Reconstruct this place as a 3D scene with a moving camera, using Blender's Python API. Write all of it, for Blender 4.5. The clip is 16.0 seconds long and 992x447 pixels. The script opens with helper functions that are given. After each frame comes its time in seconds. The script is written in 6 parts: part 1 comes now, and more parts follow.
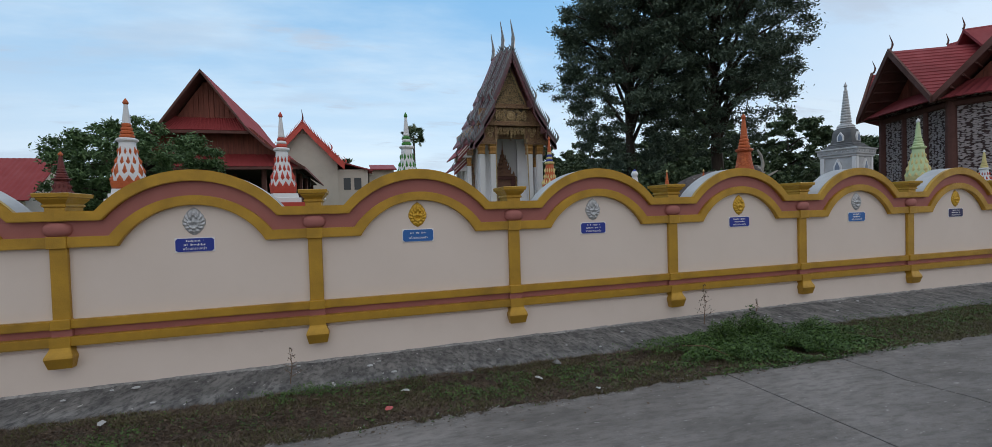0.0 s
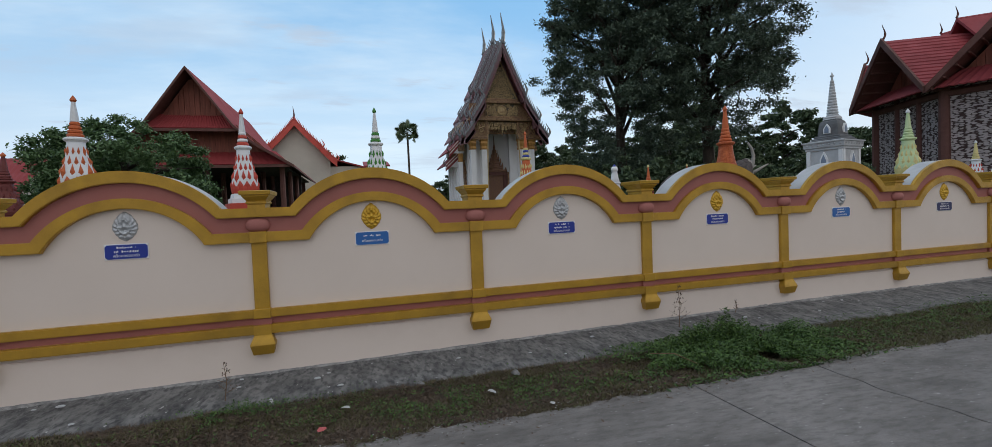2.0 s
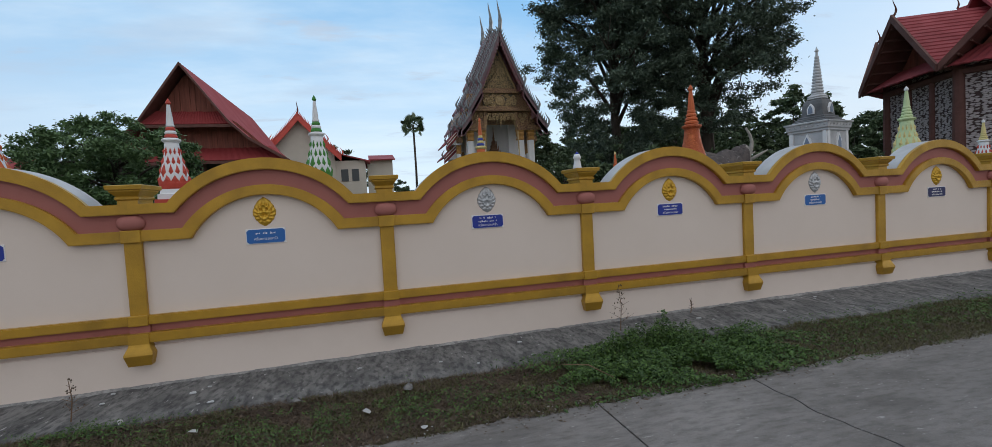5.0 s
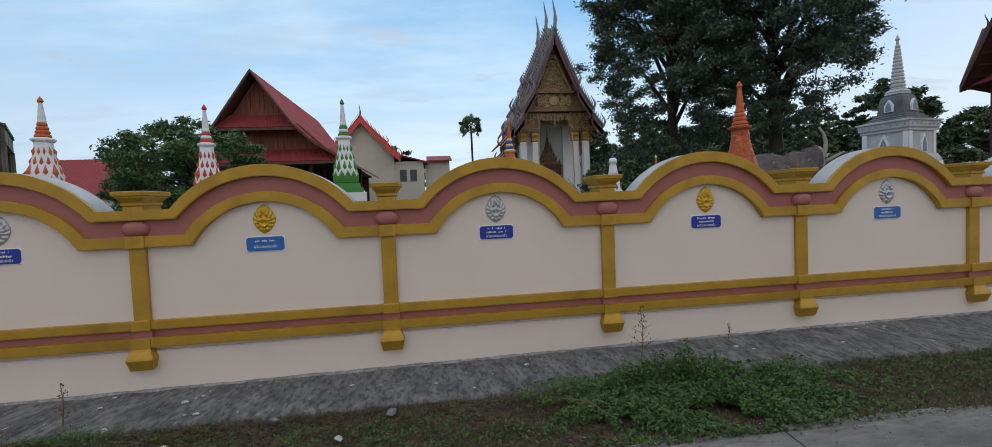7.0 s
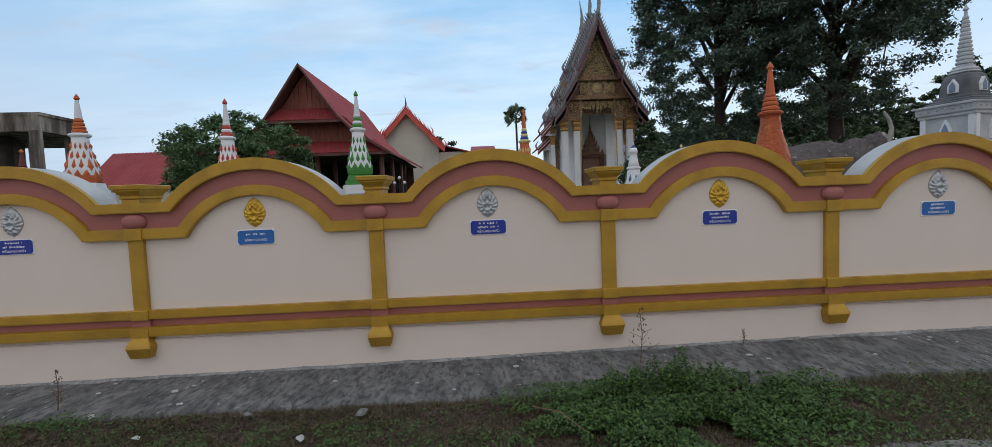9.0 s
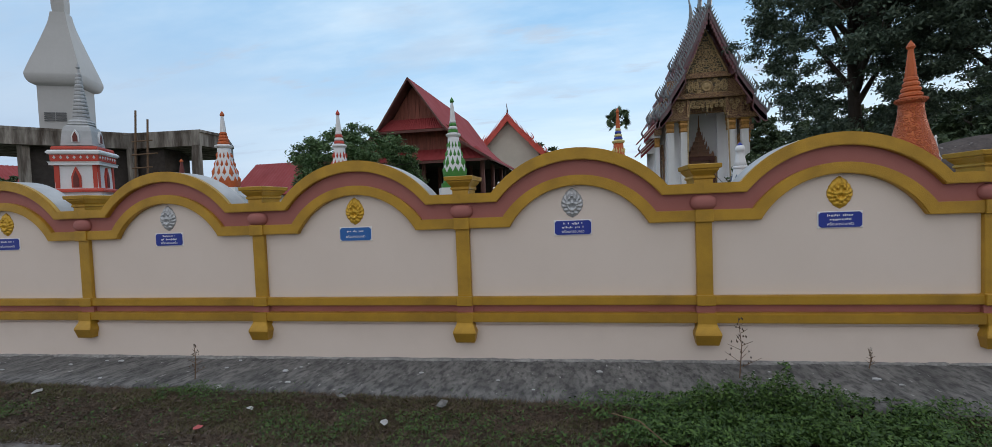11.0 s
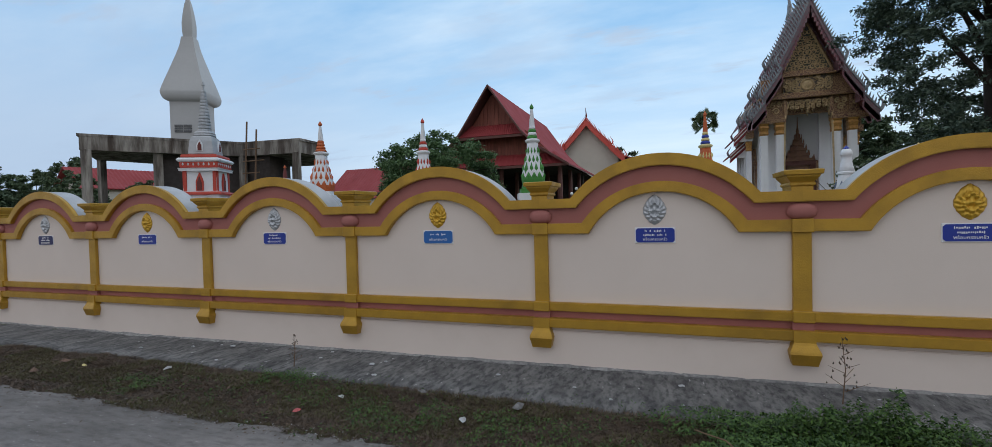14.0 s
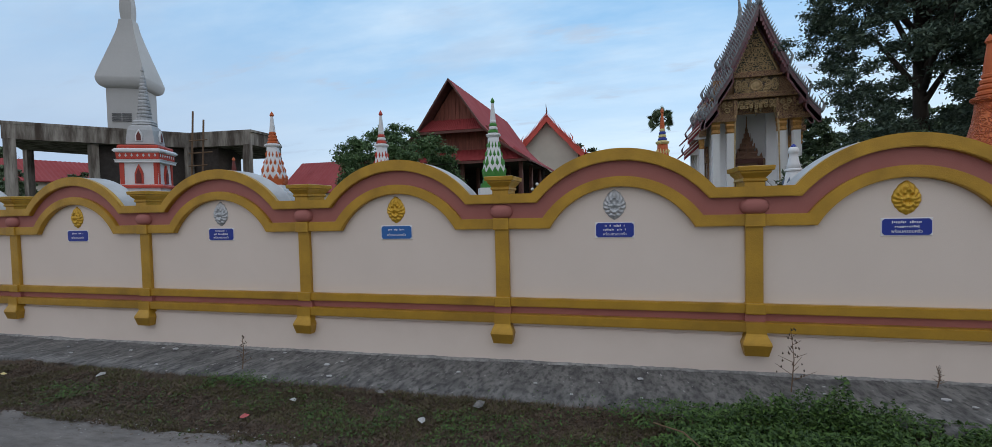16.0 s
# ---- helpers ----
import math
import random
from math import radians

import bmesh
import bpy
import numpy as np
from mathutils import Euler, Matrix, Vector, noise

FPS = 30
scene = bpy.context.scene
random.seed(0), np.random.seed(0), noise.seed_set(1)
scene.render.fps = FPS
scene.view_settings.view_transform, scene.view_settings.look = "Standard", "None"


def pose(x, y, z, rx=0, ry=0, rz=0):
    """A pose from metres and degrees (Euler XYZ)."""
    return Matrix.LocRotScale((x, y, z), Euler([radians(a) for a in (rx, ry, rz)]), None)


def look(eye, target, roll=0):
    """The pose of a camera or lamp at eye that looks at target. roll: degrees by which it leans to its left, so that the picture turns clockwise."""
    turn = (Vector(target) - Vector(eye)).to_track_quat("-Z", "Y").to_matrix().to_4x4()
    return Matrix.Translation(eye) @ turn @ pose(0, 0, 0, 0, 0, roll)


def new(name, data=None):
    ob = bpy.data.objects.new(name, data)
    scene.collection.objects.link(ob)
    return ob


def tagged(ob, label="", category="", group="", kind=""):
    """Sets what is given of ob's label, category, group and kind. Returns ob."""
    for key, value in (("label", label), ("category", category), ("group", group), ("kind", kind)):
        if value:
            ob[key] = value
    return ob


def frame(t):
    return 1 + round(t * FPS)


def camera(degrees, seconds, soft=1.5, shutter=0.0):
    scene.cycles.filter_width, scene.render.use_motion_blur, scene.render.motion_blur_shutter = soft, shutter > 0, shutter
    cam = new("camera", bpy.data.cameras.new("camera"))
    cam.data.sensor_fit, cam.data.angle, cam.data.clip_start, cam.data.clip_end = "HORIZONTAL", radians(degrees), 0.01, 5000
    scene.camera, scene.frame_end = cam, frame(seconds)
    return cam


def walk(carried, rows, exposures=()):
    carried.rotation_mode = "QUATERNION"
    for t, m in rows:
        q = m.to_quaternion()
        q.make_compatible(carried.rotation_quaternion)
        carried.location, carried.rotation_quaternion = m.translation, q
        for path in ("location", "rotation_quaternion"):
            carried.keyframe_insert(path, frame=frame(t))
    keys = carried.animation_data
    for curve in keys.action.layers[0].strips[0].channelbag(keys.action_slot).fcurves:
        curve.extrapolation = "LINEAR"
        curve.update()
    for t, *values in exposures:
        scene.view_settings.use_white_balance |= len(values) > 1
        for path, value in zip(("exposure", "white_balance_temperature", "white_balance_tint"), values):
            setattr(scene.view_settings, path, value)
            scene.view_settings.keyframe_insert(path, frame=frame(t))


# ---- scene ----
cam = camera(92.7, 16.0, soft=0.7)
PATH = [
    (0, (-0.188, -0.079, 1.501), (0.381, 1.838, 1.451), -1.7),
    (0.5, (-0.099, -0.008, 1.52), (0.469, 1.909, 1.447), -1.8),
    (1, (-0.01, 0.101, 1.523), (0.573, 2.012, 1.454), -2.1),
    (1.5, (0.114, 0.122, 1.519), (0.727, 2.024, 1.452), -2.3),
    (2, (0.297, 0.095, 1.537), (0.873, 2.009, 1.467), -2.3),
    (2.5, (0.468, 0.111, 1.512), (1.043, 2.025, 1.428), -2.3),
    (3, (0.692, 0.215, 1.493), (1.564, 2.012, 1.401), -1.9),
    (3.5, (0.908, 0.303, 1.49), (2.018, 1.964, 1.391), -2.4),
    (4, (1.108, 0.276, 1.489), (1.965, 2.08, 1.392), -2.5),
    (4.2, (1.178, 0.281, 1.486), (1.943, 2.126, 1.379), -2.8),
    (6.3, (1.802, 0.483, 1.494), (2.146, 2.451, 1.411), -2.3),
    (6.5, (1.856, 0.515, 1.506), (2.193, 2.484, 1.414), -2.4),
    (7, (2.015, 0.58, 1.551), (2.288, 2.56, 1.465), -2.4),
    (7.5, (2.178, 0.59, 1.627), (2.291, 2.584, 1.528), -2.6),
    (8, (2.366, 0.565, 1.623), (2.464, 2.56, 1.522), -2.5),
    (8.5, (2.474, 0.636, 1.589), (2.526, 2.632, 1.482), -2.5),
    (9, (2.576, 0.741, 1.565), (2.646, 2.736, 1.445), -2.3),
    (9.5, (2.651, 0.805, 1.572), (2.737, 2.797, 1.418), -2.0),
    (10, (2.735, 0.757, 1.503), (2.552, 2.745, 1.393), -2.0),
    (10.2, (2.72, 0.762, 1.486), (2.481, 2.746, 1.39), -2.1),
    (12.5, (2.749, 0.77, 1.537), (2.302, 2.719, 1.47), -1.7),
    (13, (2.748, 0.758, 1.503), (2.282, 2.702, 1.452), -1.5),
    (13.5, (2.729, 0.742, 1.478), (2.225, 2.677, 1.44), -1.3),
    (14, (2.716, 0.717, 1.505), (2.056, 2.605, 1.459), -1.5),
    (14.5, (2.702, 0.711, 1.504), (1.888, 2.537, 1.457), -1.5),
    (15, (2.704, 0.712, 1.548), (1.787, 2.488, 1.48), -1.9),
    (15.5, (2.7, 0.758, 1.516), (1.812, 2.549, 1.451), -1.8),
    (16, (2.698, 0.793, 1.499), (2.195, 2.727, 1.429), -1.4),
]
walk(cam, [(t, look(eye, target, roll)) for t, eye, target, roll in PATH], [(0.0, 0.05, 6400, 10), (6.3, 0.10, 6400, 10), (12.8, 0.12, 6350, 10), (14.5, 0.0, 6100, 10), (15.5, -0.03, 6050, 10), (16.0, 0.04, 6200, 10)])

# ---- world and sun ----
world = bpy.data.worlds.new("evening_sky")
scene.world = world
world.use_nodes = True
wn, wl = world.node_tree.nodes, world.node_tree.links
wn.clear()
SUN_AZ, SUN_EL = radians(64), radians(14)      # azimuth clockwise from +y
sky = wn.new("ShaderNodeTexSky")
sky.sky_type, sky.sun_disc = "NISHITA", False
sky.sun_elevation, sky.sun_rotation = SUN_EL, SUN_AZ
sky.air_density, sky.dust_density, sky.ozone_density = 1.0, 0.6, 2.5
wc = wn.new("ShaderNodeTexCoord")
sep = wn.new("ShaderNodeSeparateXYZ")
wl.new(wc.outputs["Generated"], sep.inputs[0])


def wmath(op, a, b, clamp=False):
    n = wn.new("ShaderNodeMath")
    n.operation, n.use_clamp = op, clamp
    for k, v in enumerate((a, b)):
        if isinstance(v, (int, float)):
            n.inputs[k].default_value = v
        else:
            wl.new(v, n.inputs[k])
    return n.outputs[0]


zz = wmath("MAXIMUM", sep.outputs[2], 0.0)
den = wmath("ADD", zz, 0.16)
flat = wn.new("ShaderNodeCombineXYZ")
wl.new(wmath("DIVIDE", sep.outputs[0], den), flat.inputs[0])
wl.new(wmath("DIVIDE", sep.outputs[1], den), flat.inputs[1])


def wnoise(scale, stretch, detail, offset):
    m = wn.new("ShaderNodeMapping")
    m.inputs["Scale"].default_value = stretch
    m.inputs["Location"].default_value = offset
    m.inputs["Rotation"].default_value = (0, 0, 0.35)
    wl.new(flat.outputs[0], m.inputs[0])
    n = wn.new("ShaderNodeTexNoise")
    n.inputs["Scale"].default_value, n.inputs["Detail"].default_value = scale, detail
    n.inputs["Roughness"].default_value = 0.58
    wl.new(m.outputs[0], n.inputs["Vector"])
    return n.outputs["Fac"]


def wramp(v, a, b):
    r = wn.new("ShaderNodeMapRange")
    r.interpolation_type = "SMOOTHSTEP"
    r.inputs["From Min"].default_value, r.inputs["From Max"].default_value = a, b
    wl.new(v, r.inputs["Value"])
    return r.outputs[0]


def wmix(f, a, b):
    n = wn.new("ShaderNodeMix")
    n.data_type = "RGBA"
    for k, v in ((0, f), (6, a), (7, b)):
        if isinstance(v, (int, float)):
            n.inputs[k].default_value = v
        elif isinstance(v, tuple):
            n.inputs[k].default_value = (*v, 1)
        else:
            wl.new(v, n.inputs[k])
    return n.outputs[2]


veil = wramp(wnoise(0.8, (0.8, 1.6, 1), 6, (3.1, 1.7, 0)), 0.36, 0.82)
puffs = wramp(wnoise(2.6, (0.75, 1.8, 1), 5, (0.4, 6.2, 0)), 0.58, 0.72)
low = wramp(zz, 0.42, 0.0)
SKY_WHITE, SKY_BLUE, CLOUD_GREY, BACK_GLOW, OVERHEAD = (7.9, 9.1, 9.9), (2.9, 6.2, 9.9), (5.0, 5.8, 6.9), (6.95, 6.72, 6.85), (9.6, 9.9, 10.1)
base_sky = wmix(0.72, sky.outputs[0], SKY_BLUE)
hazy = wmix(wmath("MULTIPLY", low, 0.85), base_sky, SKY_WHITE)
veiled = wmix(wmath("MULTIPLY", veil, 0.75), hazy, SKY_WHITE)
banks = wmath("MULTIPLY", wramp(wnoise(1.35, (0.7, 1.5, 1), 7, (8.3, 2.9, 0)), 0.52, 0.70), wramp(zz, 0.75, 0.1))
cloudy = wmix(wmath("MULTIPLY", banks, 0.5), veiled, CLOUD_GREY)
cloudy = wmix(wmath("MULTIPLY", puffs, 0.65), cloudy, CLOUD_GREY)
west = wmath("MULTIPLY", wramp(sep.outputs[0], -0.30, -0.85), wramp(zz, 0.55, 0.04))
cloudy = wmix(wmath("MULTIPLY", west, 0.85), cloudy, (4.3, 5.4, 6.9))
east = wmath("MULTIPLY", wramp(sep.outputs[0], 0.35, 0.85), wmath("ADD", wmath("MULTIPLY", banks, 0.55), 0.32))
cloudy = wmix(east, cloudy, CLOUD_GREY)
behind = wramp(sep.outputs[1], 0.12, -0.55)                # hazy warm evening sky on the far side of the road
cloudy = wmix(wmath("MULTIPLY", behind, 0.9), cloudy, BACK_GLOW)
cloudy = wmix(wmath("MULTIPLY", wramp(zz, 0.55, 0.95), 0.85), cloudy, OVERHEAD)
bg = wn.new("ShaderNodeBackground")
bg.inputs["Strength"].default_value = 0.1
wl.new(cloudy, bg.inputs["Color"])
wo = wn.new("ShaderNodeOutputWorld")
wl.new(bg.outputs[0], wo.inputs[0])

sun = new("sun", bpy.data.lights.new("sun", "SUN"))
sun.data.energy, sun.data.angle, sun.data.color = 0.6, radians(14), (1.0, 0.88, 0.76)
sun.matrix_world = look((0, 0, 40), (-40 * math.sin(SUN_AZ) * math.cos(SUN_EL), -40 * math.cos(SUN_AZ) * math.cos(SUN_EL), 40 - 40 * math.sin(SUN_EL)))


# ---- materials ----
def mat(name, base, rough=0.7, metal=0.0, var=0.18, scale=6.0, fine=60.0, bump=0.25, dark=None, stain=0.0, streak=(1, 1, 1), per_object=0.0, slant=0.0, stain_scale=0.45, stain_at=0.52, grain=0.0, grain_scale=14.0, fleck=0.0, fleck_scale=9.0, fleck_at=0.70):
    """Painted or mineral surface: base colour with broad and fine variation, stains of their own, and relief."""
    m = bpy.data.materials.new(name)
    m.use_nodes = True
    nt = m.node_tree
    n, l = nt.nodes, nt.links
    b = n["Principled BSDF"]
    b.inputs["Roughness"].default_value, b.inputs["Metallic"].default_value = rough, metal
    tc = n.new("ShaderNodeTexCoord")
    mp = n.new("ShaderNodeMapping")
    mp.inputs["Scale"].default_value = streak
    mp.inputs["Rotation"].default_value = (0, 0, slant)
    l.new(tc.outputs["Object"], mp.inputs[0])

    def noise_at(s, d=4):
        t = n.new("ShaderNodeTexNoise")
        t.inputs["Scale"].default_value, t.inputs["Detail"].default_value = s, d
        t.inputs["Roughness"].default_value = 0.6
        l.new(mp.outputs[0], t.inputs["Vector"])
        return t.outputs["Fac"]

    def mixed(f, a, c, mode="MIX"):
        x = n.new("ShaderNodeMix")
        x.data_type, x.blend_type = "RGBA", mode
        for k, v in ((0, f), (6, a), (7, c)):
            if isinstance(v, (int, float)):
                x.inputs[k].default_value = v
            elif isinstance(v, tuple):
                x.inputs[k].default_value = (*v, 1)
            else:
                l.new(v, x.inputs[k])
        return x.outputs[2]

    def ranged(v, a, c, lo=0.0, hi=1.0):
        r = n.new("ShaderNodeMapRange")
        for k, q in zip(("From Min", "From Max", "To Min", "To Max"), (a, c, lo, hi)):
            r.inputs[k].default_value = q
        l.new(v, r.inputs["Value"])
        return r.outputs[0]

    broad, small = noise_at(scale), noise_at(fine, 3)
    dk = dark or tuple(c * 0.55 for c in base)
    col = mixed(ranged(broad, 0.35, 0.75, 0.0, var * 2), base, dk)
    col = mixed(ranged(small, 0.3, 0.8, 0.0, var), col, tuple(min(1, c * 1.25) for c in base))
    if stain:
        col = mixed(ranged(noise_at(scale * stain_scale, 8), stain_at, stain_at + 0.2, 0.0, stain), col, dk)
    if grain:
        col = mixed(ranged(noise_at(grain_scale, 6), 0.45, 0.65, 0.0, grain), col, dk)
    if fleck:
        col = mixed(ranged(noise_at(fleck_scale, 5), fleck_at, fleck_at + 0.04, 0.0, fleck), col, tuple(min(0.85, c * 1.3 + 0.22) for c in base))
    if per_object:
        oi = n.new("ShaderNodeObjectInfo")
        col = mixed(ranged(oi.outputs["Random"], 0, 1, 0, per_object), col, dk)
    l.new(col, b.inputs["Base Color"])
    l.new(ranged(broad, 0.3, 0.7, max(0.05, rough - 0.1), min(1, rough + 0.12)), b.inputs["Roughness"])
    if bump:
        bp = n.new("ShaderNodeBump")
        bp.inputs["Strength"].default_value, bp.inputs["Distance"].default_value = bump, 0.01
        l.new(small, bp.inputs["Height"])
        l.new(bp.outputs[0], b.inputs["Normal"])
    return m


def leaf_mat(name, base, light):
    m = bpy.data.materials.new(name)
    m.use_nodes = True
    n, l = m.node_tree.nodes, m.node_tree.links
    b = n["Principled BSDF"]
    b.inputs["Roughness"].default_value = 0.68
    g = n.new("ShaderNodeNewGeometry")
    r = n.new("ShaderNodeMix")
    r.data_type = "RGBA"
    r.inputs[6].default_value, r.inputs[7].default_value = (*base, 1), (*light, 1)
    l.new(g.outputs["Random Per Island"], r.inputs[0])
    l.new(r.outputs[2], b.inputs["Base Color"])
    return m


def stone_mat(name, stone, mortar, scale=5.5):
    """Rounded field stones in dark mortar, with real relief in the shading normal."""
    m = mat(name, stone, 0.8, var=0.3)
    n, l = m.node_tree.nodes, m.node_tree.links
    b = n["Principled BSDF"]
    tc = n.new("ShaderNodeTexCoord")
    mp = n.new("ShaderNodeMapping")
    mp.inputs["Scale"].default_value = (1, 1, 2.3)
    l.new(tc.outputs["Object"], mp.inputs[0])
    v = n.new("ShaderNodeTexVoronoi")
    v.feature = "F1"
    v.inputs["Randomness"].default_value = 0.7
    v.inputs["Scale"].default_value = scale
    l.new(mp.outputs[0], v.inputs["Vector"])
    r = n.new("ShaderNodeMapRange")
    r.inputs["From Min"].default_value, r.inputs["From Max"].default_value = 0.62, 0.48
    l.new(v.outputs["Distance"], r.inputs["Value"])
    x = n.new("ShaderNodeMix")
    x.data_type = "RGBA"
    l.new(r.outputs[0], x.inputs[0])
    x.inputs[6].default_value = (*mortar, 1)
    old = b.inputs["Base Color"].links[0].from_socket
    l.new(old, x.inputs[7])
    l.new(x.outputs[2], b.inputs["Base Color"])
    bp = n.new("ShaderNodeBump")
    bp.inputs["Strength"].default_value, bp.inputs["Distance"].default_value = 0.8, 0.05
    l.new(r.outputs[0], bp.inputs["Height"])
    l.new(bp.outputs[0], b.inputs["Normal"])
    return m


def carved_mat(name, gold, back, scale):
    """Gilded carving over a dark ground: scrolls from warped cells."""
    m = mat(name, gold, 0.45, metal=0.35, var=0.2)
    n, l = m.node_tree.nodes, m.node_tree.links
    b = n["Principled BSDF"]
    tc = n.new("ShaderNodeTexCoord")
    v = n.new("ShaderNodeTexVoronoi")
    v.feature = "SMOOTH_F1"
    v.inputs["Scale"].default_value = scale
    l.new(tc.outputs["Object"], v.inputs["Vector"])
    s = n.new("ShaderNodeMath")
    s.operation = "PINGPONG"
    s.inputs[1].default_value = 0.10
    l.new(v.outputs["Distance"], s.inputs[0])
    r = n.new("ShaderNodeMapRange")
    r.inputs["From Min"].default_value, r.inputs["From Max"].default_value = 0.02, 0.07
    l.new(s.outputs[0], r.inputs["Value"])
    x = n.new("ShaderNodeMix")
    x.data_type = "RGBA"
    l.new(r.outputs[0], x.inputs[0])
    x.inputs[6].default_value = (*back, 1)
    old = b.inputs["Base Color"].links[0].from_socket
    l.new(old, x.inputs[7])
    l.new(x.outputs[2], b.inputs["Base Color"])
    bp = n.new("ShaderNodeBump")
    bp.inputs["Strength"].default_value, bp.inputs["Distance"].default_value = 1.0, 0.08
    l.new(s.outputs[0], bp.inputs["Height"])
    l.new(bp.outputs[0], b.inputs["Normal"])
    return m


M_CREAM = mat("cream_paint", (0.735, 0.642, 0.568), 0.75, var=0.08, scale=1.1, fine=140, bump=0.12, dark=(0.52, 0.445, 0.37), stain=0.28)
M_PINK = mat("dusty_pink_paint", (0.37, 0.135, 0.115), 0.7, var=0.12, scale=2, fine=110, bump=0.15, stain=0.25)
M_GOLD = mat("gold_paint", (0.50, 0.29, 0.030), 0.4, metal=0.35, var=0.22, scale=4.5, fine=90, bump=0.3, dark=(0.22, 0.125, 0.022), stain=0.5, fleck=0.8, fleck_scale=6, fleck_at=0.755)
M_WHITE = mat("weathered_white_paint", (0.76, 0.77, 0.78), 0.7, var=0.12, scale=2.5, fine=50, dark=(0.38, 0.38, 0.37), stain=0.35)
M_CONC = mat("grey_concrete_apron", (0.205, 0.20, 0.194), 0.9, var=0.4, scale=2.2, fine=45, bump=1.0, dark=(0.035, 0.035, 0.037), stain=0.6, streak=(1.9, 0.8, 1), slant=0.55, stain_scale=1.6, stain_at=0.47, grain=0.8, grain_scale=13, fleck=0.8, fleck_scale=11, fleck_at=0.66)
M_ROAD = mat("worn_concrete_road", (0.235, 0.215, 0.203), 0.95, var=0.35, scale=1.6, fine=90, bump=0.9, dark=(0.085, 0.077, 0.070), stain=0.6, stain_scale=0.9, stain_at=0.46, grain=0.5, grain_scale=14, fleck=0.4, fleck_scale=24, fleck_at=0.64, streak=(0.55, 1.5, 1), slant=0.2)
M_SOIL = mat("brown_soil", (0.07, 0.046, 0.031), 0.95, var=0.4, scale=3, fine=40, bump=1.0, dark=(0.028, 0.021, 0.015), stain=0.5, grain=0.7, grain_scale=18, fleck=0.3, fleck_scale=30, fleck_at=0.68)
M_DIRT = mat("reddish_gravel_dirt", (0.17, 0.105, 0.075), 0.95, var=0.4, scale=3.0, fine=50, bump=1.0, dark=(0.06, 0.045, 0.033), stain=0.7, stain_scale=1.0, stain_at=0.45, grain=0.6, grain_scale=12, fleck=0.5, fleck_scale=18, fleck_at=0.66)
M_LAND = mat("rough_grass_land", (0.07, 0.085, 0.035), 0.95, var=0.4, scale=0.5, fine=12, bump=0.6, dark=(0.05, 0.045, 0.025), stain=0.5)
M_BLUE = mat("blue_enamel", (0.012, 0.035, 0.30), 0.35, var=0.06, bump=0.0)
M_BLUE2 = mat("sky_blue_enamel", (0.02, 0.13, 0.42), 0.35, var=0.06, bump=0.0)
M_NAVY = mat("navy_enamel", (0.012, 0.016, 0.10), 0.35, var=0.06, bump=0.0)
M_LETTER = mat("white_lettering", (0.8, 0.8, 0.8), 0.6, var=0.03, bump=0.0)
M_SILVER = mat("silver_paint", (0.50, 0.52, 0.54), 0.35, metal=0.45, var=0.15, scale=25, fine=120, bump=0.05)
M_GILT = mat("bright_gilt_paint", (0.66, 0.40, 0.04), 0.35, metal=0.4, var=0.2, scale=25, fine=120, bump=0.05)
M_ORANGE = mat("orange_paint", (0.52, 0.115, 0.025), 0.6, var=0.2, scale=5, fine=60, dark=(0.30, 0.05, 0.02), stain=0.3)
M_RED = mat("red_paint", (0.50, 0.055, 0.03), 0.55, var=0.15, scale=5, fine=60)
M_DKRED = mat("dark_red_paint", (0.14, 0.025, 0.02), 0.6, var=0.2, scale=6)
M_GREEN = mat("green_paint", (0.05, 0.22, 0.03), 0.55, var=0.15, scale=5)
M_PALEGREEN = mat("pale_green_paint", (0.55, 0.66, 0.36), 0.65, var=0.12, scale=4, stain=0.3)
M_YELLOW = mat("faded_yellow_paint", (0.66, 0.56, 0.24), 0.6, var=0.15)
M_LTBLUE = mat("pale_blue_grey_paint", (0.42, 0.50, 0.60), 0.65, var=0.12, scale=4, stain=0.3)
M_PANEL = mat("slate_grey_blue_panel", (0.20, 0.25, 0.33), 0.7, var=0.3, scale=4, stain=0.4)
M_GREYW = mat("greyed_white_plaster", (0.48, 0.49, 0.50), 0.75, var=0.2, scale=3, dark=(0.12, 0.12, 0.13), stain=0.55)
M_MOULD = mat("mould_blackened_plaster", (0.15, 0.155, 0.16), 0.85, var=0.4, scale=3, dark=(0.05, 0.05, 0.055), stain=0.6)
M_ROOF = mat("dark_red_roof_sheet", (0.27, 0.032, 0.034), 0.75, var=0.16, scale=0.7, fine=8, bump=0.3, dark=(0.16, 0.024, 0.026), stain=0.3)
M_ROOF2 = mat("red_roof_tile", (0.31, 0.048, 0.056), 0.75, var=0.25, scale=1.2, fine=10, bump=0.5, dark=(0.12, 0.022, 0.024), stain=0.4)
M_HALLROOF = mat("maroon_glazed_tile", (0.24, 0.055, 0.062), 0.6, var=0.5, scale=5, fine=12, bump=0.6, dark=(0.05, 0.06, 0.055), stain=0.6, stain_scale=1.5)
M_ORROOF = mat("orange_red_glazed_trim", (0.62, 0.085, 0.06), 0.5, var=0.25, scale=2)
M_WOOD = mat("red_brown_boards", (0.27, 0.078, 0.05), 0.7, var=0.4, scale=2.2, fine=25, bump=0.4, dark=(0.06, 0.026, 0.02), stain=0.6, streak=(3, 3, 0.3))
M_DKWOOD = mat("dark_timber", (0.135, 0.056, 0.045), 0.75, var=0.4, scale=2, fine=20, bump=0.4)
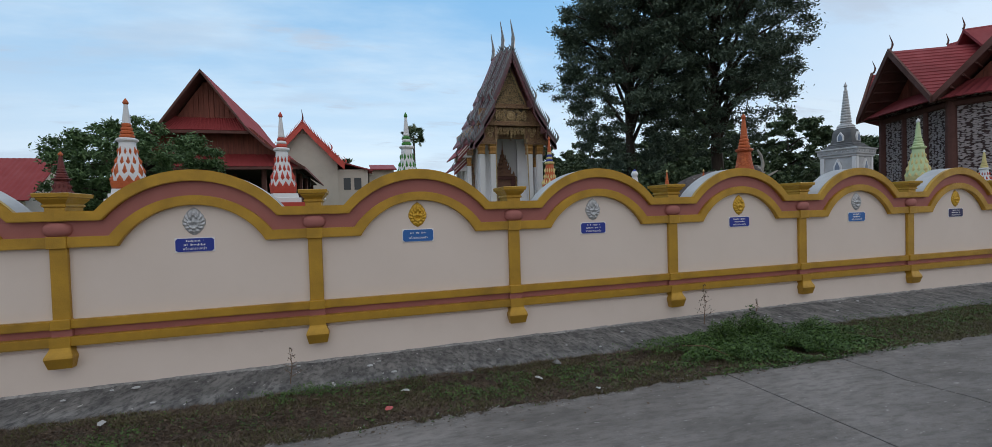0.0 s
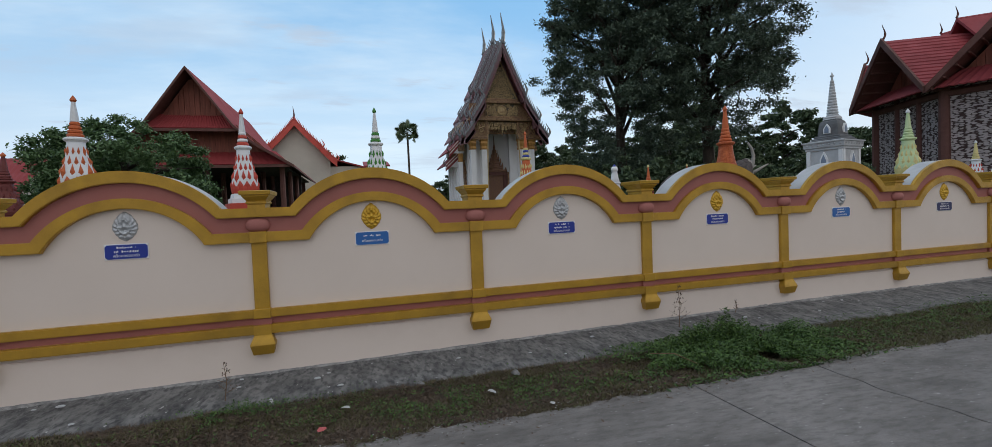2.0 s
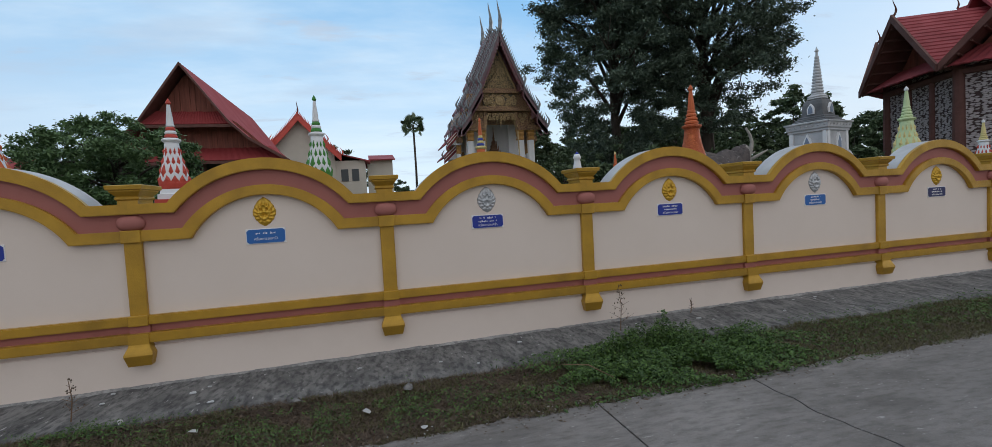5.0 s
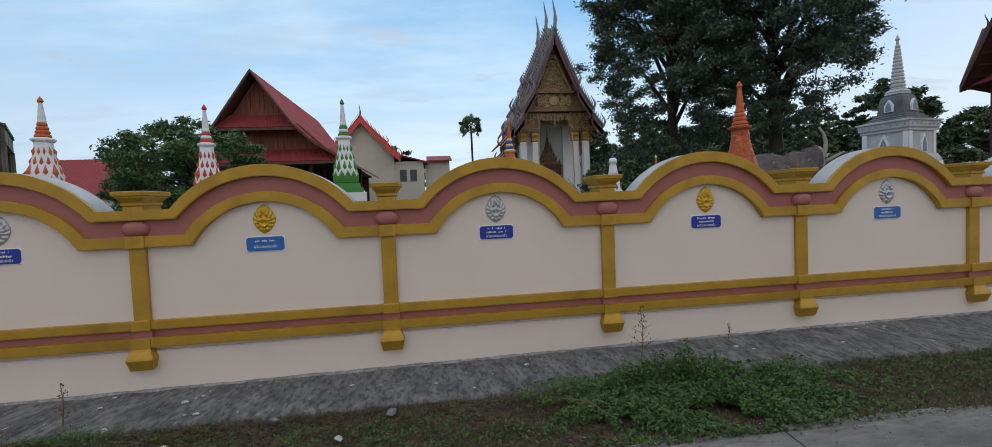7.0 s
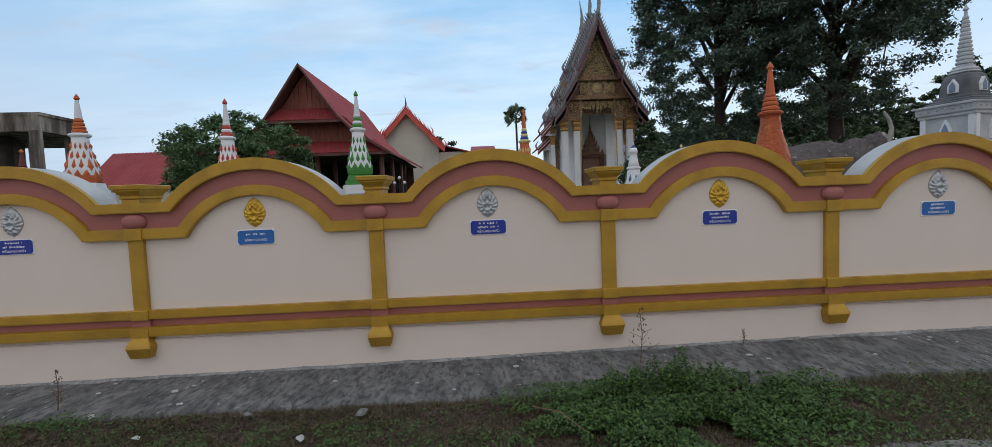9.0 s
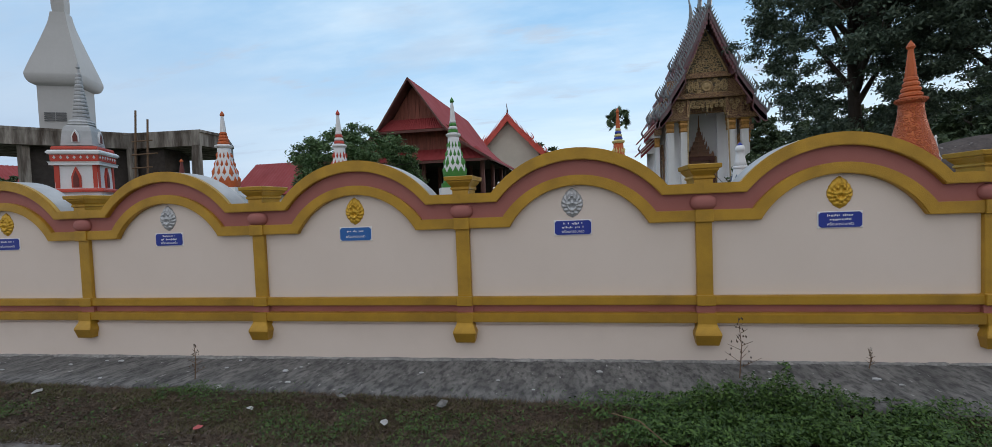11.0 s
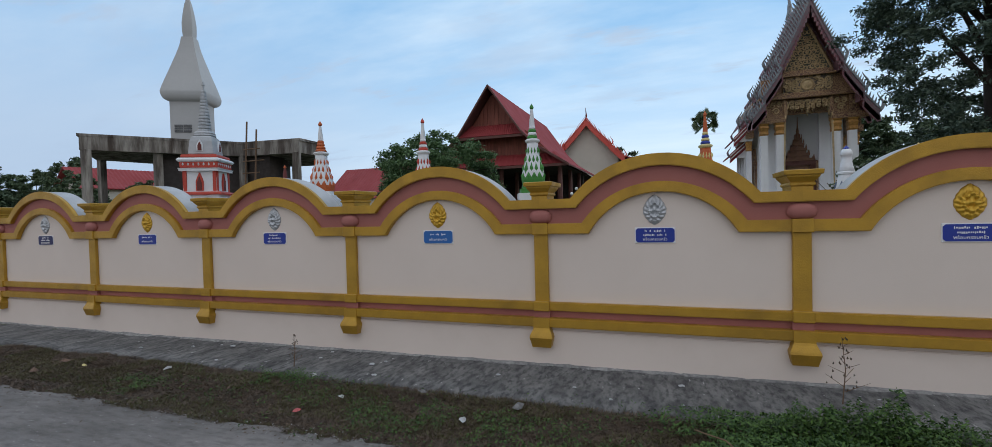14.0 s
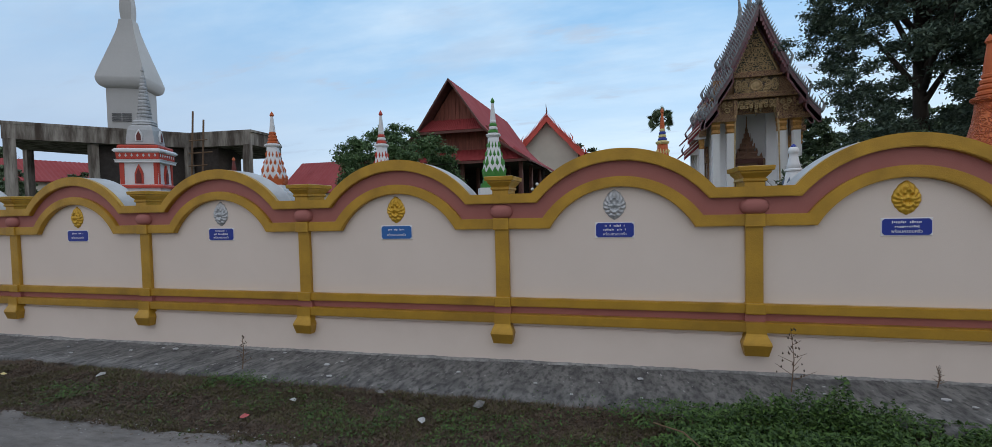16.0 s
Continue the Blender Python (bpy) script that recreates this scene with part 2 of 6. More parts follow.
# near-black base colour that stands in for the shade inside open storeys
M_SHADE = mat("dark_interior_shade", (0.055, 0.046, 0.042), 0.9, var=0.3)
M_PLASTER = mat("pale_plaster", (0.62, 0.58, 0.50), 0.8, var=0.1, scale=0.8, stain=0.2)
M_BARE = mat("bare_grey_cement", (0.46, 0.46, 0.455), 0.85, var=0.14, scale=0.5, fine=10, dark=(0.30, 0.30, 0.30), stain=0.4)
M_SLAB = mat("stained_raw_concrete", (0.30, 0.28, 0.25), 0.9, var=0.45, scale=1.5, fine=14, bump=0.5, dark=(0.05, 0.036, 0.028), stain=0.9, streak=(1.8, 1.8, 0.3), stain_scale=1.0, stain_at=0.42, grain=0.35, grain_scale=5)
M_STONE = stone_mat("pale_cobble_cladding", (0.47, 0.41, 0.405), (0.06, 0.034, 0.032), 6.6)
M_CAPITAL = mat("bright_gilt_capital", (0.60, 0.33, 0.09), 0.4, metal=0.3, var=0.5, scale=9, fine=40, dark=(0.2, 0.08, 0.03), stain=0.6, stain_scale=3)
M_CARVE = carved_mat("gilded_carving", (0.46, 0.33, 0.16), (0.10, 0.085, 0.075), 4.5)
M_SCROLL = mat("dull_gilt_scrollwork", (0.58, 0.43, 0.23), 0.45, metal=0.25, var=0.3, scale=6, fine=40, dark=(0.2, 0.14, 0.07), stain=0.3)
M_GROUND = mat("dark_mosaic_ground", (0.085, 0.075, 0.06), 0.5, var=0.5, scale=9, fine=40, dark=(0.05, 0.10, 0.08), stain=0.6, stain_scale=4)
M_ORRELIEF = carved_mat("orange_floral_relief", (0.58, 0.15, 0.045), (0.44, 0.085, 0.03), 26.0)
M_DOORRED = mat("dark_red_brown_carving", (0.19, 0.095, 0.07), 0.6, var=0.5, scale=9, fine=30, dark=(0.30, 0.17, 0.08), stain=0.6, stain_scale=5)
M_HALLWHITE = mat("clean_white_temple_plaster", (0.84, 0.85, 0.86), 0.6, var=0.06, scale=2, fine=40, dark=(0.6, 0.6, 0.6), stain=0.2)
M_DROP = mat("slate_blue_paint", (0.11, 0.14, 0.20), 0.6, var=0.15, scale=5)
M_FILLET = mat("pale_crumbled_mortar", (0.36, 0.35, 0.34), 0.95, var=0.5, scale=7, fine=50, bump=1.0, dark=(0.12, 0.12, 0.12), stain=0.7, stain_scale=3, grain=0.6, grain_scale=22)
M_CREST = mat("teal_grey_glass_crest", (0.27, 0.32, 0.33), 0.4, var=0.6, scale=7, fine=30, dark=(0.10, 0.06, 0.07), stain=0.5, stain_scale=4)
M_MAROON = mat("maroon_glass_mosaic", (0.25, 0.07, 0.09), 0.4, var=0.6, scale=8, fine=30, dark=(0.20, 0.20, 0.21), stain=0.7, stain_scale=6)
M_CARVE2 = carved_mat("gilded_trim_carving", (0.46, 0.30, 0.15), (0.13, 0.065, 0.055), 8.0)
M_BARGE = mat("glass_mosaic_bargeboard", (0.235, 0.075, 0.095), 0.45, metal=0.1, var=0.8, scale=9, fine=30, dark=(0.13, 0.17, 0.175), stain=0.95, stain_scale=6, stain_at=0.47)
M_BARK = mat("dark_bark", (0.055, 0.042, 0.032), 0.95, var=0.4, scale=5, fine=30, bump=1.0, streak=(2, 2, 0.4))
M_BRANCH = mat("bleached_driftwood", (0.34, 0.32, 0.29), 0.85, var=0.3, scale=5)
M_ROCK = mat("weathered_brown_grey_cement", (0.115, 0.095, 0.09), 0.9, var=0.6, scale=3, fine=20, bump=1.0, dark=(0.05, 0.045, 0.045), stain=0.7, stain_scale=2, fleck=0.7, fleck_scale=9, fleck_at=0.63)
M_LEAF = leaf_mat("dark_tree_leaves", (0.040, 0.066, 0.048), (0.115, 0.160, 0.105))
M_LEAF2 = leaf_mat("mango_leaves", (0.05, 0.10, 0.036), (0.14, 0.235, 0.09))
M_LEAF3 = leaf_mat("far_leaves", (0.042, 0.070, 0.034), (0.105, 0.155, 0.07))
M_WEED = leaf_mat("green_weed_leaves", (0.016, 0.046, 0.008), (0.080, 0.155, 0.024))
M_GRASS = leaf_mat("dull_grass_blades", (0.070, 0.054, 0.024), (0.108, 0.110, 0.038))
M_DRY = leaf_mat("dry_brown_weed", (0.05, 0.033, 0.021), (0.115, 0.075, 0.045))
M_STALK = mat("dry_weed_stalk", (0.16, 0.10, 0.06), 0.9, var=0.2)
M_PAPER = mat("litter_white", (0.4, 0.4, 0.4), 0.6, var=0.2)
M_LITRED = mat("litter_red", (0.45, 0.09, 0.09), 0.6, var=0.1)
M_IRON = mat("dark_iron", (0.03, 0.03, 0.032), 0.5, metal=0.5, var=0.1)
M_GLOBE = mat("opal_globe", (0.75, 0.75, 0.72), 0.3, var=0.03, bump=0)
M_GLASS = mat("dusk_window_pane", (0.03, 0.04, 0.045), 0.12, var=0.05, bump=0)


# ---- shapes ----
def box(bm, x0, x1, y0, y1, z0, z1, bevel=0.0):
    v = [bm.verts.new(p) for p in ((x0, y0, z0), (x1, y0, z0), (x1, y1, z0), (x0, y1, z0), (x0, y0, z1), (x1, y0, z1), (x1, y1, z1), (x0, y1, z1))]
    f = [bm.faces.new([v[k] for k in q]) for q in ((3, 2, 1, 0), (4, 5, 6, 7), (0, 1, 5, 4), (1, 2, 6, 5), (2, 3, 7, 6), (3, 0, 4, 7))]
    if bevel:
        es = {e for q in f for e in q.edges}
        bmesh.ops.bevel(bm, geom=list(es), offset=bevel, segments=1, affect="EDGES")
    return v


def mesh_of(bm, smooth=False):
    bmesh.ops.recalc_face_normals(bm, faces=bm.faces)
    me = bpy.data.meshes.new("mesh")
    bm.to_mesh(me)
    bm.free()
    if smooth:
        for p in me.polygons:
            p.use_smooth = True
    return me


def part(name, bm, material, parent=None, label="", smooth=False):
    me = bm if isinstance(bm, bpy.types.Mesh) else mesh_of(bm, smooth)
    me.name = name
    if not me.materials:
        me.materials.append(material)
    ob = new(name, me)
    if parent:
        ob.parent = parent
    if label:
        ob["label"] = label
    return ob


def thing(name, x, y, z, label, category, group="", kind="", rz=0.0):
    ob = new(name)
    ob.matrix_basis = pose(x, y, z, 0, 0, rz)
    return tagged(ob, label, category, group, kind)


def lathe(rings, seg=16, square=0.0, turn=0.0):
    """Rings of (radius, z). square: 0 round; towards 1 the section grows square. Closed at both ends."""
    bm = bmesh.new()
    loops = []
    for r, z in rings:
        loop = []
        for k in range(seg):
            a = 2 * math.pi * k / seg + turn
            c, s = math.cos(a), math.sin(a)
            q = r * ((1 - square) + square / max(abs(c), abs(s)))
            loop.append(bm.verts.new((q * c, q * s, z)))
        loops.append(loop)
    for a, b in zip(loops, loops[1:]):
        for k in range(seg):
            bm.faces.new((a[k], a[(k + 1) % seg], b[(k + 1) % seg], b[k]))
    bm.faces.new(loops[0][::-1])
    bm.faces.new(loops[-1])
    return bm


def prism_x(bm, outline, x0, x1):
    """An outline of (y, z) drawn out along x."""
    a = [bm.verts.new((x0, y, z)) for y, z in outline]
    b = [bm.verts.new((x1, y, z)) for y, z in outline]
    n = len(outline)
    for k in range(n):
        bm.faces.new((a[k], a[(k + 1) % n], b[(k + 1) % n], b[k]))
    bm.faces.new(a[::-1])
    bm.faces.new(b)


def prism_y(bm, outline, y0, y1):
    """An outline of (x, z) drawn out along y."""
    a = [bm.verts.new((x, y0, z)) for x, z in outline]
    b = [bm.verts.new((x, y1, z)) for x, z in outline]
    n = len(outline)
    for k in range(n):
        bm.faces.new((a[k], a[(k + 1) % n], b[(k + 1) % n], b[k]))
    bm.faces.new(a[::-1])
    bm.faces.new(b)


def sheet(bm, quad, t):
    """A slab of thickness t under the four (or three) given corners."""
    p = [Vector(q) for q in quad]
    nrm = (p[1] - p[0]).cross(p[2] - p[0]).normalized()
    if nrm.z < 0:
        nrm = -nrm
    a = [bm.verts.new(q) for q in p]
    b = [bm.verts.new(q - nrm * t) for q in p]
    n = len(p)
    bm.faces.new(a)
    bm.faces.new(b[::-1])
    for k in range(n):
        bm.faces.new((a[k], b[k], b[(k + 1) % n], a[(k + 1) % n]))


def tube(bm, pts, radii, seg=6):
    """A round stem through the points."""
    pts = [Vector(p) for p in pts]
    loops = []
    for k, p in enumerate(pts):
        d = (pts[min(k + 1, len(pts) - 1)] - pts[max(k - 1, 0)]).normalized()
        u = d.orthogonal().normalized()
        if loops:
            u = (last - d * last.dot(d)).normalized()
        last = u
        w = d.cross(u)
        loops.append([bm.verts.new(p + (u * math.cos(2 * math.pi * q / seg) + w * math.sin(2 * math.pi * q / seg)) * radii[k]) for q in range(seg)])
    for a, b in zip(loops, loops[1:]):
        for k in range(seg):
            bm.faces.new((a[k], a[(k + 1) % seg], b[(k + 1) % seg], b[k]))
    bm.faces.new(loops[0][::-1])
    bm.faces.new(loops[-1])


def quads_mesh(name, centre, right, up):
    """Many four-sided leaves from arrays: centre, half width vector, half length vector; the tip is narrower."""
    n = len(centre)
    v = np.stack([centre - up, centre + right * 0.9 - up * 0.1, centre + up, centre - right * 0.9 + up * 0.1], 1).reshape(-1, 3)
    me = bpy.data.meshes.new(name)
    me.vertices.add(4 * n)
    me.vertices.foreach_set("co", v.astype(np.float32).ravel())
    me.loops.add(4 * n)
    me.loops.foreach_set("vertex_index", np.arange(4 * n, dtype=np.int32))
    me.polygons.add(n)
    me.polygons.foreach_set("loop_start", np.arange(0, 4 * n, 4, dtype=np.int32))
    me.update()
    me.validate()
    return me


def rake_band(bm, pts, up, down, y0, y1):
    """A board that follows the line pts of (x, z) at even height above and below it, cut plumb at its ends."""
    outline = [(x, z + up) for x, z in pts] + [(x, z - down) for x, z in pts[::-1]]
    prism_y(bm, outline, y0, y1)


def ribbed(bm, a, b, c, d, n, depth, t=0.05):
    """One ribbed sheet: ribs run from edge a-b to edge d-c."""
    a, b, c, d = (Vector(q) for q in (a, b, c, d))
    nrm = (b - a).cross(d - a).normalized()
    if nrm.z < 0:
        nrm = -nrm
    top, bot = [], []
    for k in range(2 * n + 1):
        u = k / (2 * n)
        off = nrm * (depth if k % 2 else 0.0)
        p, q = a.lerp(b, u) + off, d.lerp(c, u) + off
        top.append((bm.verts.new(p), bm.verts.new(q)))
        bot.append((bm.verts.new(p - nrm * t), bm.verts.new(q - nrm * t)))
    for k in range(2 * n):
        bm.faces.new((top[k][0], top[k + 1][0], top[k + 1][1], top[k][1]))
        bm.faces.new((bot[k][1], bot[k + 1][1], bot[k + 1][0], bot[k][0]))
        bm.faces.new((top[k][0], bot[k][0], bot[k + 1][0], top[k + 1][0]))
        bm.faces.new((top[k + 1][1], bot[k + 1][1], bot[k][1], top[k][1]))
    for k in (0, 2 * n):
        bm.faces.new((top[k][0], top[k][1], bot[k][1], bot[k][0]))


def unit(rng, n):
    v = rng.normal(size=(n, 3))
    return v / np.linalg.norm(v, axis=1, keepdims=True)

# ---- ground, road, verge ----
bm = bmesh.new()
bmesh.ops.create_grid(bm, x_segments=60, y_segments=60, size=900)
for v in bm.verts:
    v.co.z = -0.06
ground = tagged(part("ground", bm, M_LAND), "rough dull green grass land reaching the horizon", "ground", kind="structure")

ROAD_Y0, ROAD_Y1 = -3.2, 3.36


def edge_wave(x):
    return 0.06 * noise.noise((x * 0.9, 3.1, 0)) + 0.05 * noise.noise((x * 3.7, 1.2, 0)) + 0.035 * noise.noise((x * 11.0, 7.2, 0)) + 0.015 * noise.noise((x * 29.0, 2.2, 0))


def crack_wave(y):
    return 0.10 * noise.noise((2.0, y * 1.3, 0)) + 0.035 * noise.noise((5.0, y * 5.0, 0)) + 0.012 * noise.noise((5.0, y * 17.0, 0))


def road_panel(x0, x1, wave0=0.0, wave1=0.0):
    """One cast panel: ragged along the verge, and along a crack where it has one."""
    bm = bmesh.new()
    ys = [ROAD_Y0 + (ROAD_Y1 - ROAD_Y0) * k / 90 for k in range(91)]
    xs = max(2, int((x1 - x0) / 0.035))
    left = [(x0 + wave0 * crack_wave(y) + 0.007, y) for y in ys]
    right = [(x1 + wave1 * crack_wave(y) - 0.007, y) for y in ys]
    lx, rx = left[-1][0], right[-1][0]
    top = [(lx + (rx - lx) * k / xs, ROAD_Y1 + edge_wave(lx + (rx - lx) * k / xs)) for k in range(1, xs)]
    loop = left + top + right[::-1]
    a = [bm.verts.new((x, y, 0.0)) for x, y in loop]
    b = [bm.verts.new((x, y, -0.12)) for x, y in loop]
    bm.faces.new(a[::-1])
    for k in range(len(a)):
        q = (k + 1) % len(a)
        bm.faces.new((a[k], a[q], b[q], b[k]))
    return bm


road = tagged(new("road"), "worn pale grey concrete road with joints and a crack", "road", kind="structure")
cuts = [(-40, 0), (-24, 0), (-13, 0), (-5.08, 0), (2.92, 0), (4.2, 1), (10.92, 0), (18.92, 0), (30, 0), (60, 0)]
for (xa, wa), (xb, wb) in zip(cuts, cuts[1:]):
    part("panel", road_panel(xa, xb, wa, wb), M_ROAD, road)
bm = bmesh.new()
box(bm, 2.8, 4.5, ROAD_Y0, ROAD_Y1 - 0.1, -0.14, -0.03)
part("bedding", bm, M_SOIL, road)

# verge of soil between the road and the apron, lumpy
def verge_z(x, y):
    z = -0.030 + 0.035 * noise.noise((x * 1.1, y * 1.6, 0)) + 0.02 * noise.noise((x * 5, y * 5, 4))
    if y < 3.5:
        z = -0.010 + 0.004 * noise.noise((x * 6, y * 6, 1))
    return min(z, -0.075) if y > 4.36 else z


bm = bmesh.new()
nx, ny = 560, 14
rows = []
for i in range(nx + 1):
    x = -26 + 72 * i / nx
    row = []
    for j in range(ny + 1):
        y = 3.15 + 1.45 * j / ny
        z = verge_z(x, y)
        row.append(bm.verts.new((x, y, z)))
    rows.append(row)
for a, b in zip(rows, rows[1:]):
    for j in range(ny):
        bm.faces.new((a[j], b[j], b[j + 1], a[j + 1]))
verge = tagged(part("verge", bm, M_SOIL, smooth=True), "strip of dark brown soil between road and wall", "ground", kind="structure")
bm = bmesh.new()
rows = []
for i in range(361):
    x = -26 + 22.4 * i / 360
    fade = max(0.0, min(1.0, (-4.0 - x) / 2.6))
    row = []
    for k in range(17):
        v = k / 16
        y = 3.22 + 0.12 * noise.noise((x * 1.7, 1, 2)) + 1.24 * v
        crown = min(1.0, 5 * v, 5 * (1 - v)) * fade
        row.append(bm.verts.new((x, y, verge_z(x, y) - 0.035 + 0.055 * crown + 0.030 * crown * noise.noise((x * 2.6, y * 3.4, 6)) + 0.014 * noise.noise((x * 9, y * 9, 8)))))
    rows.append(row)
for a, b in zip(rows, rows[1:]):
    for k in range(16):
        bm.faces.new((a[k], b[k], b[k + 1], a[k + 1]))
tagged(part("dirt_patch", bm, M_DIRT, smooth=True), "bare reddish dirt and gravel beside the road", "ground", kind="structure")

# sloping apron of rough concrete at the foot of the wall
bm = bmesh.new()
rows = []
for i in range(401):
    x = -26 + 48 * i / 400
    edge = 4.40 + 0.035 * noise.noise((x * 1.4, 0, 0)) + 0.02 * noise.noise((x * 6, 1, 0))
    tip = max(-0.06, min(0.035, 0.009 * (x - 2.5)))
    rows.append([bm.verts.new((x, y, z)) for y, z in (
        (edge - 0.015, -0.12), (edge, -0.022 + 0.014 * noise.noise((x * 3, 2, 0))), (4.65, -0.014 + tip * 0.3 + 0.016 * noise.noise((x * 2, 5, 0))),
        (4.95, -0.006 + tip * 0.7 + 0.016 * noise.noise((x * 2.3, 8, 0))), (5.17, 0.002 + tip + 0.008 * noise.noise((x * 4, 3, 0))), (5.30, 0.004 + tip))])
for a, b in zip(rows, rows[1:]):
    for j in range(5):
        bm.faces.new((a[j], b[j], b[j + 1], a[j + 1]))
tagged(part("apron", bm, M_CONC, smooth=True), "sloping rough grey concrete apron with dark streaks", "pavement", kind="structure")

# crumbled pale mortar fillet where the apron meets the wall
bm = bmesh.new()
prev = None
for i in range(1501):
    x = -9 + 30 * i / 1500
    tip = max(-0.06, min(0.035, 0.009 * (x - 2.5)))
    w = max(0.006, 0.024 + 0.07 * max(0.0, noise.noise((x * 1.3, 31, 0))) + 0.028 * noise.noise((x * 9, 33, 0)) + 0.014 * noise.noise((x * 31, 35, 0)))
    h = 0.004 + 0.012 * noise.noise((x * 3.1, 41, 0)) + 0.006 * noise.noise((x * 17, 43, 0))
    cur = [bm.verts.new(p) for p in ((x, 5.226 - w, -0.004 + tip), (x, 5.226 - w * 0.8, 0.010 + tip), (x, 5.226 - w * 0.3, 0.016 + tip + h * 0.5), (x, 5.226, 0.022 + tip + h))]
    if prev:
        for j in range(3):
            bm.faces.new((prev[j], cur[j], cur[j + 1], prev[j + 1]))
    prev = cur
tagged(part("mortar_fillet", bm, M_FILLET), "crumbled pale mortar along the wall's foot", "mortar", kind="structure")

# ---- perimeter wall ----
BAY, P0, FACE, BACK = 2.204, -0.602, 5.25, 5.52


def arc(u, half, base, crest):
    """Height of an arch of that half width, u metres from the bay's middle."""
    rise = crest - base
    r = (half * half + rise * rise) / (2 * rise)
    return base if abs(u) >= half else crest - r + math.sqrt(r * r - u * u)


OUT_TOP, OUT_LOW, IN_TOP, IN_LOW = (0.80, 1.62, 2.0), (0.75, 1.53, 1.89), (0.70, 1.385, 1.75), (0.635, 1.285, 1.655)


def stations(*halves):
    s = {-BAY / 2, BAY / 2}
    for h in halves:
        s |= {-h, h} | {h * math.sin(math.pi / 2 * k / 14) for k in range(-13, 14)}
    s = sorted(s)
    return [u for k, u in enumerate(s) if k == 0 or u - s[k - 1] > 1e-4]


def band(upper, lower, y0, y1, ends=True, flat_low=None):
    """A band that follows two arch lines across a bay, from y0 (front) to y1."""
    bm = bmesh.new()
    us = stations(*(q[0] for q in (upper, lower) if q))
    prev = None
    for u in us:
        zt = arc(u, *upper)
        zb = arc(u, *lower) if lower else flat_low
        cur = [bm.verts.new((u, y, z)) for y, z in ((y0, zt), (y0, zb), (y1, zb), (y1, zt))]
        if prev:
            for k in range(4):
                q = (k + 1) % 4
                bm.faces.new((prev[k], cur[k], cur[q], prev[q]))
        else:
            bm.faces.new(cur)
        prev = cur
    bm.faces.new(prev[::-1])
    return bm


def edge_bevel(bm, off):
    bm.normal_update()
    es = [e for e in bm.edges if len(e.link_faces) == 2 and e.calc_face_angle() > 0.6 and abs(e.verts[0].co.x - e.verts[1].co.x) > 1e-5]
    bmesh.ops.bevel(bm, geom=es, offset=off, segments=2, affect="EDGES")
    return bm


def straight(z0, z1, y0, y1, bevel=0.006):
    bm = bmesh.new()
    box(bm, -BAY / 2, BAY / 2, y0, y1, z0, z1)
    return edge_bevel(bm, bevel) if bevel else bm


ME = {}
ME["body"] = mesh_of(band(OUT_LOW, None, FACE, BACK, flat_low=-0.3))
ME["coping"] = mesh_of(edge_bevel(band(OUT_TOP, OUT_LOW, 5.178, 5.235), 0.007))
ME["coping_back"] = mesh_of(band((0.797, 1.618, 1.997), (0.75, 1.53, 1.89), 5.235, BACK - 0.05))
ME["frieze"] = mesh_of(band(OUT_LOW, IN_TOP, 5.228, 5.252))
ME["arch_moulding"] = mesh_of(edge_bevel(band(IN_TOP, IN_LOW, 5.190, 5.252), 0.007))
ME["upper_rail"] = mesh_of(straight(0.54, 0.622, 5.192, 5.252, 0.008))
ME["rail_groove"] = mesh_of(straight(0.468, 0.542, 5.244, 5.252, 0))
ME["lower_rail"] = mesh_of(straight(0.382, 0.47, 5.168, 5.252, 0.008))
ME["plinth"] = mesh_of(straight(-0.3, 0.345, 5.222, 5.252, 0.008))


